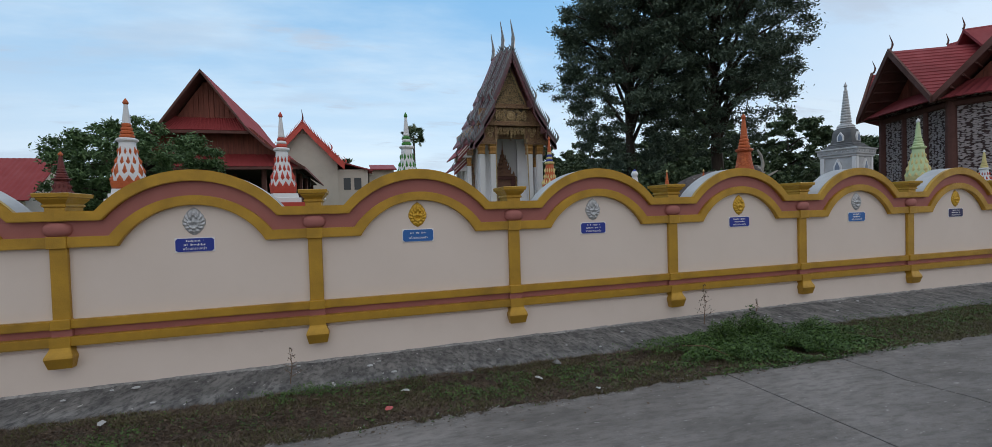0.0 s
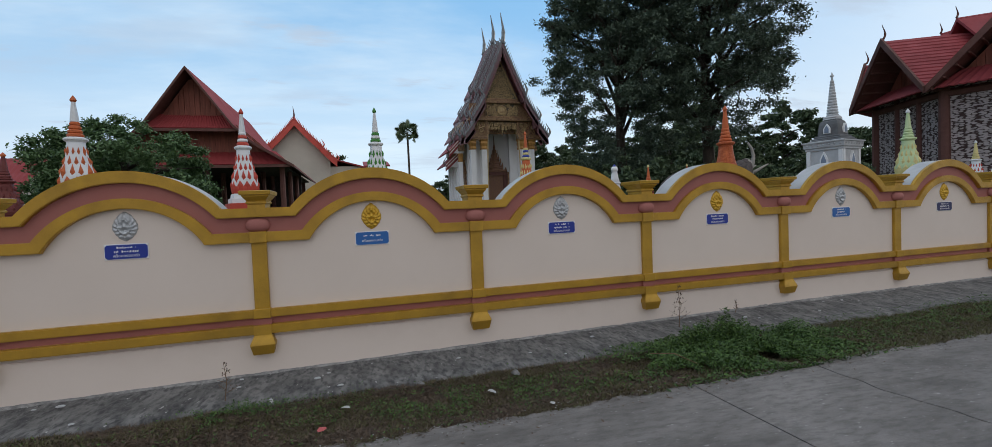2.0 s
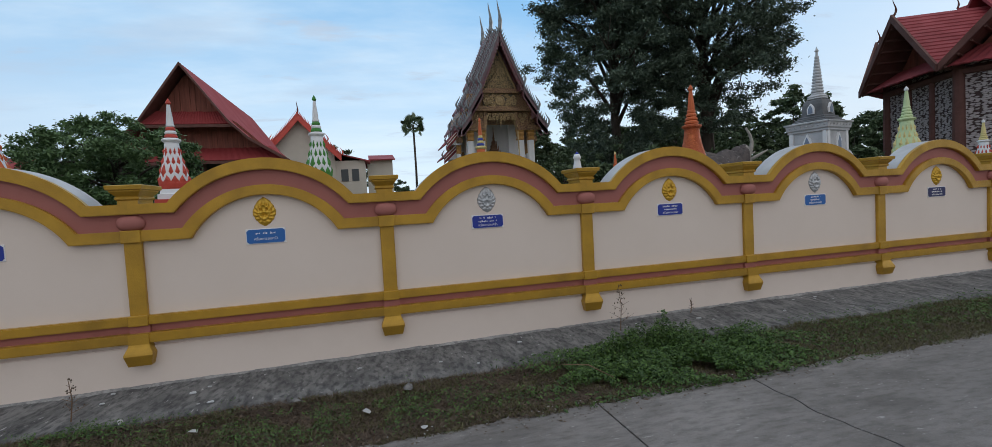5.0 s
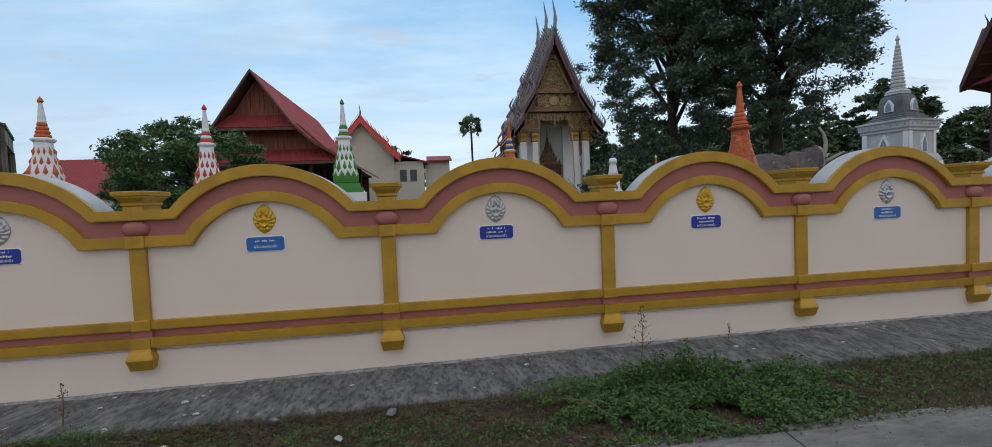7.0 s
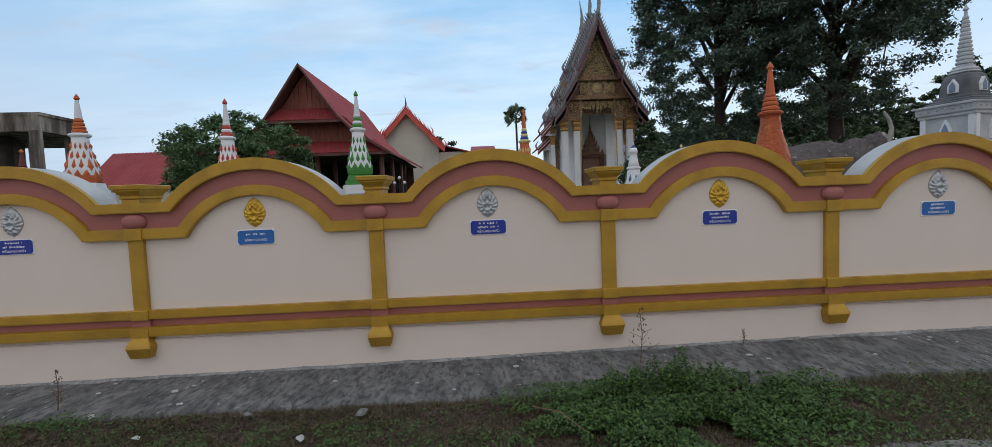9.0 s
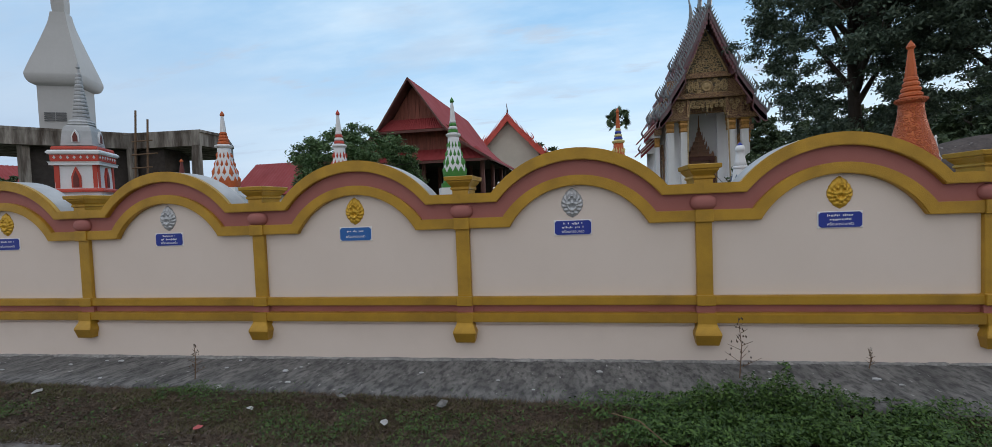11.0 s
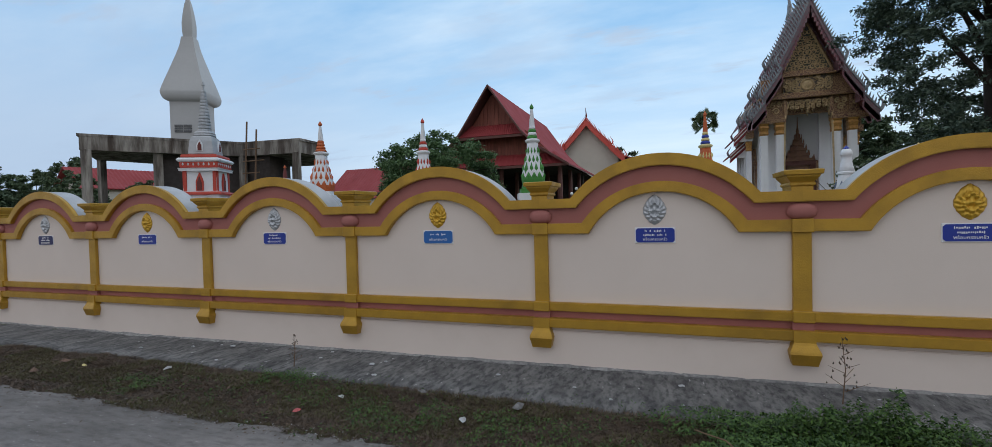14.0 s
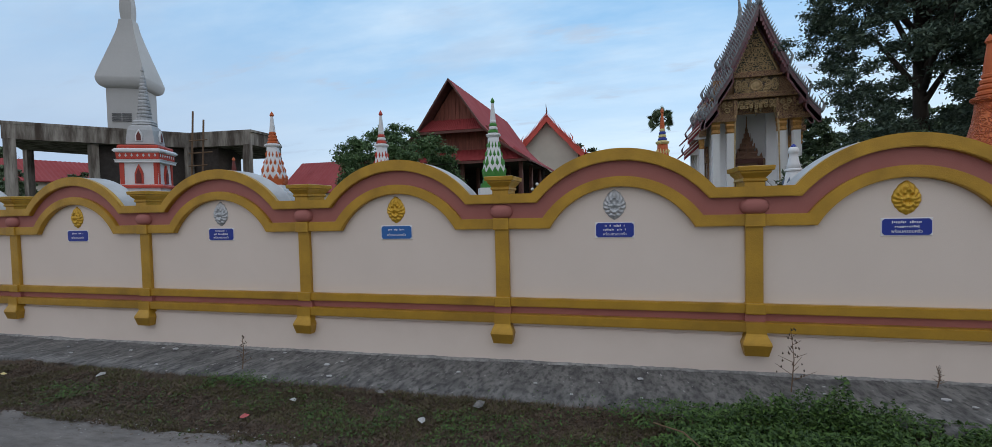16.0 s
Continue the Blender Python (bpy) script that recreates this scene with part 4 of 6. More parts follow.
            part("dado_swag", bm, m_trim, st).matrix_basis = turn @ Matrix.Translation((0, -w * 1.11, z0))
        bm = bmesh.new()
        for q in range(7):
            leaf_patch(bm, Vector(((q - 3) * w * 0.28, -w * 1.035, z0 + h * 0.338)), Vector((0, -1, 0)), w * 0.2, h * 0.04, 0.015)
        part("cornice_leaf", bm, m_body, st).matrix_basis = turn
    return st


tall_stupa(9.07, 6.87, 3.82, 0.34, M_GREYW, M_WHITE, M_GREYW, "grey-white stupa with blackened drum and blue panels", M_PANEL, 12, M_GREYW, M_MOULD)
tall_stupa(15.5, 7.41, 4.19, 0.28, M_WHITE, M_RED, M_GREYW, "white and red stupa with grey ringed spire", M_RED, 15, M_ORANGE)
tall_stupa(17.0, 7.36, 5.38, 0.38, M_WHITE, M_LTBLUE, M_LTBLUE, "tall white and pale blue stupa", M_GILT, 15, M_WHITE)
tall_stupa(18.2, 7.85, 5.1, 0.33, M_WHITE, M_WHITE, M_WHITE, "tall plain white stupa beside another", M_WHITE, 15)
banded = tall_stupa(-6.37, 8.2, 4.45, 0.35, M_WHITE, M_RED, M_GREYW, "large white stupa with red bands and niches", M_DKRED, 28, M_RED, M_GREYW, bulk=1.3)
for z, r0, r1, m in ((1.62, 0.56, 0.54, M_RED), (1.72, 0.55, 0.53, M_WHITE), (1.80, 0.51, 0.49, M_RED), (1.88, 0.50, 0.475, M_WHITE), (2.03, 0.44, 0.42, M_RED), (2.52, 0.375, 0.39, M_WHITE), (2.73, 0.40, 0.37, M_WHITE), (2.80, 0.345, 0.33, M_RED)):
    part("band", lathe([(r0 - 0.03, z - 0.002), (r0, z), (r0, z + 0.03), (r1, z + 0.06), (r1 - 0.03, z + 0.062)], 8, 1.0, math.pi / 4), m, banded)

# grey elephant statue with raised trunk, one plain mesh
def elephant(x, y):
    bm = bmesh.new()

    def blob(cx, cy, cz, rx, ry, rz_, tilt=0.0):
        r = bmesh.ops.create_icosphere(bm, subdivisions=3, radius=1)
        for v in r["verts"]:
            c = v.co.copy()
            k = 1 + 0.05 * noise.noise(c * 2.5 + Vector((cx, cz, 0)))
            px, pz = c.x * rx * k, c.z * rz_ * k
            v.co = Vector((cx + px * math.cos(tilt) - pz * math.sin(tilt), cy + c.y * ry * k, cz + px * math.sin(tilt) + pz * math.cos(tilt)))
    blob(-0.2, 0, 1.68, 1.1, 0.5, 0.64, 0.06)             # barrel
    blob(0.5, 0, 1.8, 0.44, 0.42, 0.56)                   # shoulder
    blob(0.82, 0, 2.12, 0.2, 0.22, 0.30, 0.35)             # head
    blob(0.86, -0.06, 2.33, 0.12, 0.12, 0.11)                 # brow dome
    for sy in (-1, 1):
        blob(0.66, sy * 0.30, 2.05, 0.12, 0.05, 0.30, -0.25)  # ear
        tube(bm, [(0.92, sy * 0.12, 2.1), (1.12, sy * 0.15, 2.2), (1.36, sy * 0.16, 2.31)], [0.04, 0.034, 0.012], 7)
        for px in (-0.85, 0.45):
            tube(bm, [(px, sy * 0.25, 0.64), (px, sy * 0.25, 0.80), (px, sy * 0.24, 1.45)], [0.19, 0.16, 0.22], 10)
    tube(bm, [(0.9, 0, 2.1), (1.02, 0, 2.2), (1.11, 0, 2.36), (1.13, 0, 2.5), (1.08, 0, 2.66), (0.99, 0, 2.78)], [0.09, 0.06, 0.042, 0.034, 0.028, 0.02], 10)
    tube(bm, [(-1.27, 0, 1.75), (-1.38, 0, 1.35), (-1.36, 0, 0.95)], [0.05, 0.035, 0.02], 6)
    for v in bm.verts:                                      # life size, feet on the ground
        v.co = Vector((v.co.x * 1.751, v.co.y * 1.751, (v.co.z - 0.74) * 1.751))
    ob = part("elephant_statue", bm, M_ROCK, smooth=True)
    ob.data.materials.append(M_BRANCH)                      # paler trunk, tusks and brow
    for p in ob.data.polygons:
        p.material_index = 1 if p.center.x > 1.47 and p.center.z > 2.15 else 0
    ob.location = (x, y, 0)
    return tagged(ob, "weathered grey elephant statue with raised trunk and tusks", "statue")


elephant(12.95, 14.5)


# ---- ordination hall ----
def curl(bm, base, height, lean, r=0.06, side=1.0):
    """A horn finial: rises, sways back and forward to a thin tip."""
    pts, radii = [], []
    for k in range(9):
        u = k / 8
        sway = lean * (0.55 * math.sin(u * 4.4) + 0.25 * u)
        pts.append((base[0] + sway * side, base[1], base[2] + height * u))
        radii.append(r * (1 - 0.9 * u) * (1.3 if k == 3 else 1) + 0.006)
    tube(bm, pts, radii, 5)


def gable_roof_tier(parent, half_top, half_low, z_top, z_low, y0, y1, material, barge_m, steps=8, finial=True, deep=0.5, inner_m=None, horn=0.95, board_m=None):
    """Both slopes of one roof tier between two half widths, with sawtooth bargeboards at the front."""
    for sgn in (-1, 1):
        bm = bmesh.new()
        pts = []
        for k in range(steps + 1):
            u = k / steps
            sag = -0.10 * math.sin(math.pi * u) * (z_top - z_low) * 0.35
            pts.append((sgn * (half_top + (half_low - half_top) * u), z_top + (z_low - z_top) * u + sag))
        rake_band(bm, pts, 0.06, 0.08, y0 + 0.06, y1)
        part("roof_slope", bm, material, parent)
        bm = bmesh.new()
        rake_band(bm, pts, 0.12, deep, y0 - 0.14, y0 + 0.06)
        part("bargeboard", bm, board_m or barge_m, parent, "bargeboard under a sawtooth crest")
        bm = bmesh.new()
        rake_band(bm, [(x, z + 0.06) for x, z in pts], 0.07, 0.05, y0 - 0.18, y0 - 0.14)
        for (xa, za), (xb, zb) in zip(pts, pts[1:]):
            ln = math.hypot(xb - xa, zb - za)
            dx, dz = (xb - xa) / ln, (zb - za) / ln
            nx, nz = abs(dz) * sgn, abs(dx)
            m = max(1, round(ln / 0.2))
            for q in range(m):
                f = (q + 0.5) / m
                px, pz = xa + (xb - xa) * f, za + (zb - za) * f + 0.1
                tri = [(px - dx * 0.07, pz - dz * 0.07), (px + dx * 0.07, pz + dz * 0.07), (px + nx * 0.27 - dx * 0.18, pz + nz * 0.27 - dz * 0.18)]
                prism_y(bm, tri, y0 - 0.1, y0 + 0.0)
        part("crest", bm, barge_m, parent, "sawtooth crest of the bargeboard")
        if inner_m:
            bm = bmesh.new()                                # stepped inner board with blocks along it
            low = [(x, z - deep) for x, z in pts]
            rake_band(bm, low, 0.02, 0.30, y0 + 0.02, y0 + 0.16)
            for (xa, za), (xb, zb) in zip(low, low[1:]):
                for q in range(3):
                    f = (q + 0.5) / 3
                    px, pz = xa + (xb - xa) * f, za + (zb - za) * f
                    prism_y(bm, [(px - 0.09, pz - 0.3), (px + 0.09, pz - 0.3), (px + 0.07, pz + 0.02), (px - 0.07, pz + 0.02)], y0 - 0.08, y0 + 0.03)
            part("inner_bargeboard", bm, inner_m, parent, "maroon stepped inner bargeboard")
        if finial:
            bm = bmesh.new()
            x, z = pts[-1]
            curl(bm, (x, y0 - 0.05, z - 0.1), horn, 0.3, 0.10, sgn)
            part("eave_finial", bm, barge_m, parent, smooth=True)


hall = thing("ordination_hall", 10.62, 32.0, 0, "tall temple hall with gilded gable and tiered dark red roofs", "temple")
bm = bmesh.new()
box(bm, -3.3, 3.3, -1.0, 6.4, -0.1, 1.1, 0.05)
part("podium", bm, M_HALLWHITE, hall)
for x0, x1, y0, y1 in ((-2.2, -1.0, 1.6, 1.85), (1.0, 2.2, 1.6, 1.85), (-2.2, -1.95, 1.85, 5.6), (1.95, 2.2, 1.85, 5.6), (-1.95, 1.95, 5.4, 5.6)):
    bm = bmesh.new()
    box(bm, x0, x1, y0, y1, 1.1, 7.0)
    part("wall", bm, M_HALLWHITE, hall)
bm = bmesh.new()
box(bm, -1.94, 1.94, 2.3, 2.5, 1.1, 7.4)
part("porch_back_wall", bm, M_HALLWHITE, hall)


def column(parent, x, y, h, r):
    c = part("column", lathe([(r * 1.25, 1.1), (r * 1.25, 1.35), (r, 1.42), (r * 0.94, h - 0.72)], 8, 0.8, math.pi / 4), M_HALLWHITE, parent)
    c.location = (x, y, 0)
    k = part("capital", lathe([(r * 0.95, h - 0.74), (r * 1.15, h - 0.66), (r * 0.98, h - 0.5), (r * 1.2, h - 0.3), (r * 1.05, h - 0.18), (r * 1.32, h - 0.08), (r * 1.32, h)], 8, 0.8, math.pi / 4), M_CAPITAL, c, "gilded lotus capital")
    return c


for x in (-2.2, -1.4, 1.36, 2.12):
    column(hall, x, 0.0, 6.28, 0.21)
for k in range(5):
    for sx in (-1, 1):
        column(hall, sx * 2.75, 1.5 + 0.95 * k, 5.6, 0.15)
bm = bmesh.new()
for sx in (-1, 1):
    box(bm, sx * 2.75 - 0.2, sx * 2.75 + 0.2, 0.9, 5.7, 5.6, 5.95)
    box(bm, sx * 1.95 - 0.85, sx * 1.95 + 0.85, -0.3, 0.3, 6.22, 6.42, 0.02)
    box(bm, sx * 1.95 - 0.78, sx * 1.95 + 0.78, -0.24, 0.3, 6.42, 6.56)
    box(bm, sx * 1.13 - 0.08, sx * 1.13 + 0.08, -0.2, 0.2, 6.56, 7.5)
    box(bm, sx * 2.0 - 0.07, sx * 2.0 + 0.07, -0.2, 0.2, 6.56, 7.5)
box(bm, -2.5, 2.5, -0.34, 0.34, 7.52, 7.66, 0.02)
box(bm, -2.35, 2.35, -0.28, 0.3, 7.66, 7.84, 0.02)
box(bm, -1.35, 1.35, -0.3, 0.3, 8.74, 8.88, 0.02)
box(bm, -1.22, 1.22, -0.24, 0.28, 8.88, 9.08, 0.02)
part("beam", bm, M_CARVE2, hall, "carved gilded beams")
bm = bmesh.new()
box(bm, -1.2, 1.2, -0.1, 0.2, 7.84, 8.74)
part("frieze_panel", bm, M_CARVE, hall, "dark panel under gilded scrolls")


def scroll(bm, cx, cz, r, spin, a0, y=-0.14, thick=0.05):
    """A carved spiral tendril lying on an upright panel."""
    pts = []
    for k in range(11):
        u = k / 10
        a = a0 + spin * u * 8.2
        pts.append((cx + r * (1 - 0.82 * u) * math.cos(a), y - 0.03 * u, cz + r * (1 - 0.82 * u) * math.sin(a)))
    tube(bm, pts, [thick * (1 - 0.35 * k / 10) for k in range(11)], 5)


bm = bmesh.new()
for sx in (-1, 1):
    for cx, cz, r, sp, a0 in ((0.62, 8.42, 0.19, 1, 3.6), (0.62, 8.10, 0.17, -1, 2.7), (0.98, 8.46, 0.16, -1, 4.0), (1.0, 8.08, 0.17, 1, 2.0), (0.82, 8.27, 0.13, 1, 0.5), (0.45, 8.62, 0.12, -1, 1.5), (0.45, 7.95, 0.12, 1, 4.6), (1.08, 8.27, 0.1, -1, 0.2)):
        scroll(bm, sx * cx, cz, r, sp * sx, a0 if sx > 0 else math.pi - a0)
tagged(part("frieze_scroll", bm, M_SCROLL, hall, "gilded scrolls about a round medallion"), "gilded scrolls about a round medallion", kind="stuff")
for sx in (-1, 1):                                          # framed panels over the side bays
    for cx, hw, y0, z0, z1 in ((1.57, 0.36, -0.08, 6.56, 7.5), (2.25, 0.2, -0.06, 6.56, 7.5), (1.75, 0.55, 0.0, 7.84, 8.75)):
        bm = bmesh.new()
        box(bm, sx * cx - hw, sx * cx + hw, y0, 0.15, z0, z1)
        part("side_panel", bm, M_CARVE2, hall, "dark gilded mosaic panel")
bm = bmesh.new()
for sx in (-1, 1):
    for cx, cz, r, sp, a0 in ((1.42, 7.22, 0.16, 1, 1.0), (1.72, 7.22, 0.16, -1, 2.1), (1.57, 6.88, 0.2, 1, 0.3), (2.25, 7.1, 0.15, -1, 0.8)):
        scroll(bm, sx * cx, cz, r, sp * sx, a0 if sx > 0 else math.pi - a0, -0.1)
    tube(bm, [(sx * 1.22, -0.22, 2.2), (sx * 1.17, -0.2, 5.2), (sx * 1.14, -0.2, 6.6)], [0.03, 0.05, 0.06], 5)
part("side_scroll", bm, M_SCROLL, hall, "gilded scrolls over the side bays")
bm = bmesh.new()
prism_y(bm, [(-1.15, 9.08), (1.15, 9.08), (0.6, 10.35), (0, 11.75), (-0.6, 10.35)], -0.02, 0.25)
part("pediment", bm, M_GROUND, hall, "dark triangular gable under gilded scrolls")
bm = bmesh.new()
for row in range(8):
    z = 9.22 + 0.27 * row
    half = 1.02 * (1 - (z - 9.08) / 2.62)
    count = max(1, round(half / 0.21))
    for q in range(count):
        cx = half * (q + 0.5) / count
        for sx in (-1, 1):
            a0 = 0.8 * row + 1.3 * q
            scroll(bm, sx * cx, z + 0.05 * ((q + row) % 2), 0.165, (1 if (q + row) % 2 else -1) * sx, a0 if sx > 0 else math.pi - a0, -0.06, 0.04)
for sx in (-1, 1):
    tube(bm, [(sx * 1.15, -0.06, 9.12), (sx * 0.6, -0.06, 10.36), (0, -0.06, 11.7)], [0.06, 0.055, 0.04], 5)
part("pediment_scroll", bm, M_SCROLL, hall, "gilded scrollwork filling the gable")
part("medallion", lathe([(0.36, -0.16), (0.36, -0.04), (0.31, 0.04), (0.27, 0.04), (0.25, 0.0), (0.20, 0.0), (0.1, 0.04)], 20), M_SCROLL, hall).matrix_basis = pose(0, -0.12, 8.28, 90, 0, 0)
for sx in (-1, 1):
    bm = bmesh.new()
    box(bm, sx * 2.66 - 0.06, sx * 2.66 + 0.06, 0.5, 5.7, 5.95, 7.6)
    part("side_frieze", bm, M_CARVE2, hall)
bm = bmesh.new()
prism_y(bm, [(-2.5, 6.7), (2.5, 6.7), (1.45, 9.2), (0, 12.2), (-1.45, 9.2)], 0.32, 0.42)
part("gable_backing", bm, M_CARVE2, hall)
bm = bmesh.new()                                            # hanging fringe over the porch opening
for k in range(9):
    u = (k - 4) / 4
    d = (0.62, 0.40, 0.48, 0.72, 0.95)[4 - abs(k - 4)] + (0.45 if abs(u) == 1 else 0)
    prism_y(bm, [(u * 1.05 - 0.13, 7.45), (u * 1.05 + 0.13, 7.45), (u * 1.05 + 0.08, 7.45 - d * 0.6), (u * 1.05, 7.45 - d), (u * 1.05 - 0.08, 7.45 - d * 0.6)], -0.08, 0.06)
part("fringe", bm, M_CARVE, hall, "dark hanging fringe under gilded scrolls")
bm = bmesh.new()
for k in range(9):
    u = (k - 4) / 4
    scroll(bm, u * 1.05, 7.27, 0.15, 1 if k % 2 else -1, 0.7 * k, -0.12, 0.045)
    scroll(bm, u * 1.05, 7.03, 0.12, -1 if k % 2 else 1, 1.1 * k, -0.12, 0.04)
part("fringe_scroll", bm, M_SCROLL, hall, "gilded scrolls of the hanging fringe")
# doorway with a tiered spire
bm = bmesh.new()
box(bm, -0.95, -0.6, 1.95, 2.3, 1.1, 4.0)
box(bm, 0.6, 0.95, 1.95, 2.3, 1.1, 4.0)
box(bm, -1.0, 1.0, 1.9, 2.3, 3.9, 4.15)
part("door_frame", bm, M_DKWOOD, hall)
bm = bmesh.new()
box(bm, -0.6, 0.6, 2.1, 2.3, 1.1, 3.9)
part("door_leaf", bm, M_DOORRED, hall, "red and gilt carved door leaf")
for k in range(5):                                          # tiered spire over the door, each storey with its own cornice
    w0, z = (0.82, 0.56, 0.42, 0.29, 0.17)[k], 4.15 + 0.31 * k
    bm = bmesh.new()
    box(bm, -w0 * 0.72, w0 * 0.72, 1.98, 2.3, z + 0.12, z + 0.38)
    box(bm, -w0 * 1.06, w0 * 1.06, 1.84, 2.3, z, z + 0.09, 0.02)
    box(bm, -w0 * 0.9, w0 * 0.9, 1.90, 2.3, z + 0.09, z + 0.15, 0.01)
    for sx in (-1, 1):
        prism_y(bm, [(sx * w0 * 1.06, z + 0.07), (sx * w0 * 0.82, z + 0.12), (sx * w0 * 0.98, z + 0.36)], 1.86, 1.96)
    prism_y(bm, [(-w0 * 0.3, z + 0.1), (w0 * 0.3, z + 0.1), (0, z + 0.44)], 1.85, 1.97)
    part("door_spire_tier", bm, M_DOORRED, hall, "dark red and gilt storey of the spire over the door")
part("door_spire_tip", lathe([(0.13, 5.72), (0.07, 5.9), (0.09, 5.95), (0.04, 6.2), (0.02, 6.85)], 8), M_DOORRED, hall).location = (0, 2.1, 0)
for sx in (-1, 1):
    bm = bmesh.new()
    box(bm, sx * 1.0 - 0.1, sx * 1.0 + 0.1, 1.8, 2.2, 1.1, 4.1)
    part("door_pilaster", bm, M_CARVE2, hall)
for a, b, zt, zl, y0, y1 in ((0.0, 1.5, 12.75, 9.35, -0.75, 1.6), (1.44, 2.36, 9.02, 7.6, -0.95, 1.8), (2.3, 2.95, 7.22, 6.4, -1.1, 2.0), (0.0, 1.6, 13.1, 9.6, 0.4, 1.7), (1.54, 2.42, 9.3, 7.85, 0.2, 1.9), (2.36, 2.98, 7.5, 6.5, 0.1, 2.1), (0.0, 1.7, 13.45, 9.85, 1.6, 4.1), (1.64, 2.5, 9.5, 8.1, 1.8, 4.7), (2.44, 3.1, 7.75, 6.6, 2.0, 5.5), (0.0, 1.45, 12.1, 9.1, 4.1, 5.3), (1.4, 2.6, 9.2, 7.0, 4.7, 5.9)):
    gable_roof_tier(hall, a, b, zt, zl, y0, y1, M_HALLROOF, M_CREST, 5, True, 0.34, M_MAROON, board_m=M_BARGE)
for half, z0, z1, y0, y1 in ((1.42, 8.8, 9.42, -0.6, 1.6), (2.28, 7.0, 7.68, -0.8, 1.8), (1.6, 9.2, 9.95, 1.6, 4.1), (2.4, 7.5, 8.2, 1.8, 4.7)):
    for sx in (-1, 1):
        bm = bmesh.new()
        box(bm, sx * half - 0.05, sx * half + 0.05, y0, y1, z0, z1)
        part("tier_riser", bm, M_MAROON, hall)
for y, z in ((-0.8, 12.65), (1.5, 13.4), (4.0, 13.4)):
    bm = bmesh.new()
    curl(bm, (0, y, z), 2.1, 0.16, 0.16, 1)
    part("ridge_finial", bm, M_CREST, hall, "slender horn-like ridge finial", True)
for sx in (-1,):                                            # low red side eaves in two steps, with pale soffits
    for a, b, zt, zl, y0, y1 in ((2.55, 3.62, 6.75, 5.62, 1.2, 5.7), (2.75, 3.72, 5.62, 4.72, 2.2, 5.9)):
        bm = bmesh.new()
        sheet(bm, [(sx * b, y0, zl), (sx * b, y1, zl), (sx * a, y1, zt), (sx * a, y0, zt)], 0.08)
        part("side_eave", bm, M_ROOF2, hall)
        bm = bmesh.new()
        rake_band(bm, [(sx * a, zt), (sx * b, zl)], 0.10, 0.20, y0 - 0.1, y0)
        part("side_verge", bm, M_ROOF2, hall, "dark red verge board")
        for dz in (0.0, 0.22):
            bm = bmesh.new()
            rake_band(bm, [(sx * a, zt - 0.02 - dz), (sx * b, zl - 0.02 - dz)], 0.035, 0.035, y0 - 0.13, y0 - 0.1)
            part("verge_fillet", bm, M_HALLWHITE, hall)
        bm = bmesh.new()
        rake_band(bm, [(sx * a, zt - 0.24), (sx * b, zl - 0.24)], 0.05, 0.24, y0 - 0.06, y0 + 0.02)
        part("lower_verge", bm, M_ROOF2, hall)
        bm = bmesh.new()
        prism_y(bm, [(sx * a, zt - 0.14), (sx * (b - 0.06), zl - 0.10), (sx * (b - 0.06), zl - 0.16), (sx * a, zl - 0.16)], y0 + 0.02, y0 + 0.10)
        part("soffit_panel", bm, M_HALLWHITE, hall)
        bm = bmesh.new()
        curl(bm, (sx * b, y0 - 0.05, zl - 0.05), 0.6, 0.2, 0.07, sx)
        part("eave_finial", bm, M_BARGE, hall, smooth=True)
for k in range(4):                                          # gilded window frames along the flanks
    for sx in (-1, 1):
        bm = bmesh.new()
        box(bm, sx * 2.26 - 0.06, sx * 2.26 + 0.06, 2.1 + 0.9 * k, 2.6 + 0.9 * k, 2.2, 4.0, 0.02)
        box(bm, sx * 2.30 - 0.12, sx * 2.30 + 0.12, 2.02 + 0.9 * k, 2.68 + 0.9 * k, 4.0, 4.25, 0.02)
        prism_x(bm, [(2.05 + 0.9 * k, 4.25), (2.65 + 0.9 * k, 4.25), (2.35 + 0.9 * k, 5.1)], sx * 2.3 - 0.08, sx * 2.3 + 0.08)
        part("window_surround", bm, M_CARVE2, hall, "dark gilded window surround")


def globe_lamp(x, y):
    g = thing("garden_lamp", x, y, 0, "black iron garden lamp with white globes", "lamp", "globe lamps by the hall")
    bm = bmesh.new()
    tube(bm, [(0, 0, -0.1), (0, 0, 2.7)], [0.05, 0.035], 6)
    tube(bm, [(-0.3, 0, 2.45), (0, 0, 2.3), (0.3, 0, 2.45)], [0.02, 0.025, 0.02], 5)
    part("pole", bm, M_IRON, g)
    for dx, dz in ((-0.3, 2.55), (0.3, 2.55), (0, 2.85)):
        bm = bmesh.new()
        bmesh.ops.create_uvsphere(bm, u_segments=12, v_segments=8, radius=0.10)
        part("globe", bm, M_GLOBE, g, smooth=True).location = (dx, 0, dz)
    return g


for x, y in ((9.15, 20.0), (-2.2, 30.0)):
    globe_lamp(x, y)


# ---- dark timber house ----
house = thing("timber_house", -9.05, 34.0, 0, "dark timber house with broad dark red roof and pent eaves", "house")


def profile(sgn):
    return [(0, 10.8), (sgn * 2.4, 7.35), (sgn * 3.5, 6.25), (sgn * 5.85, 4.75)]


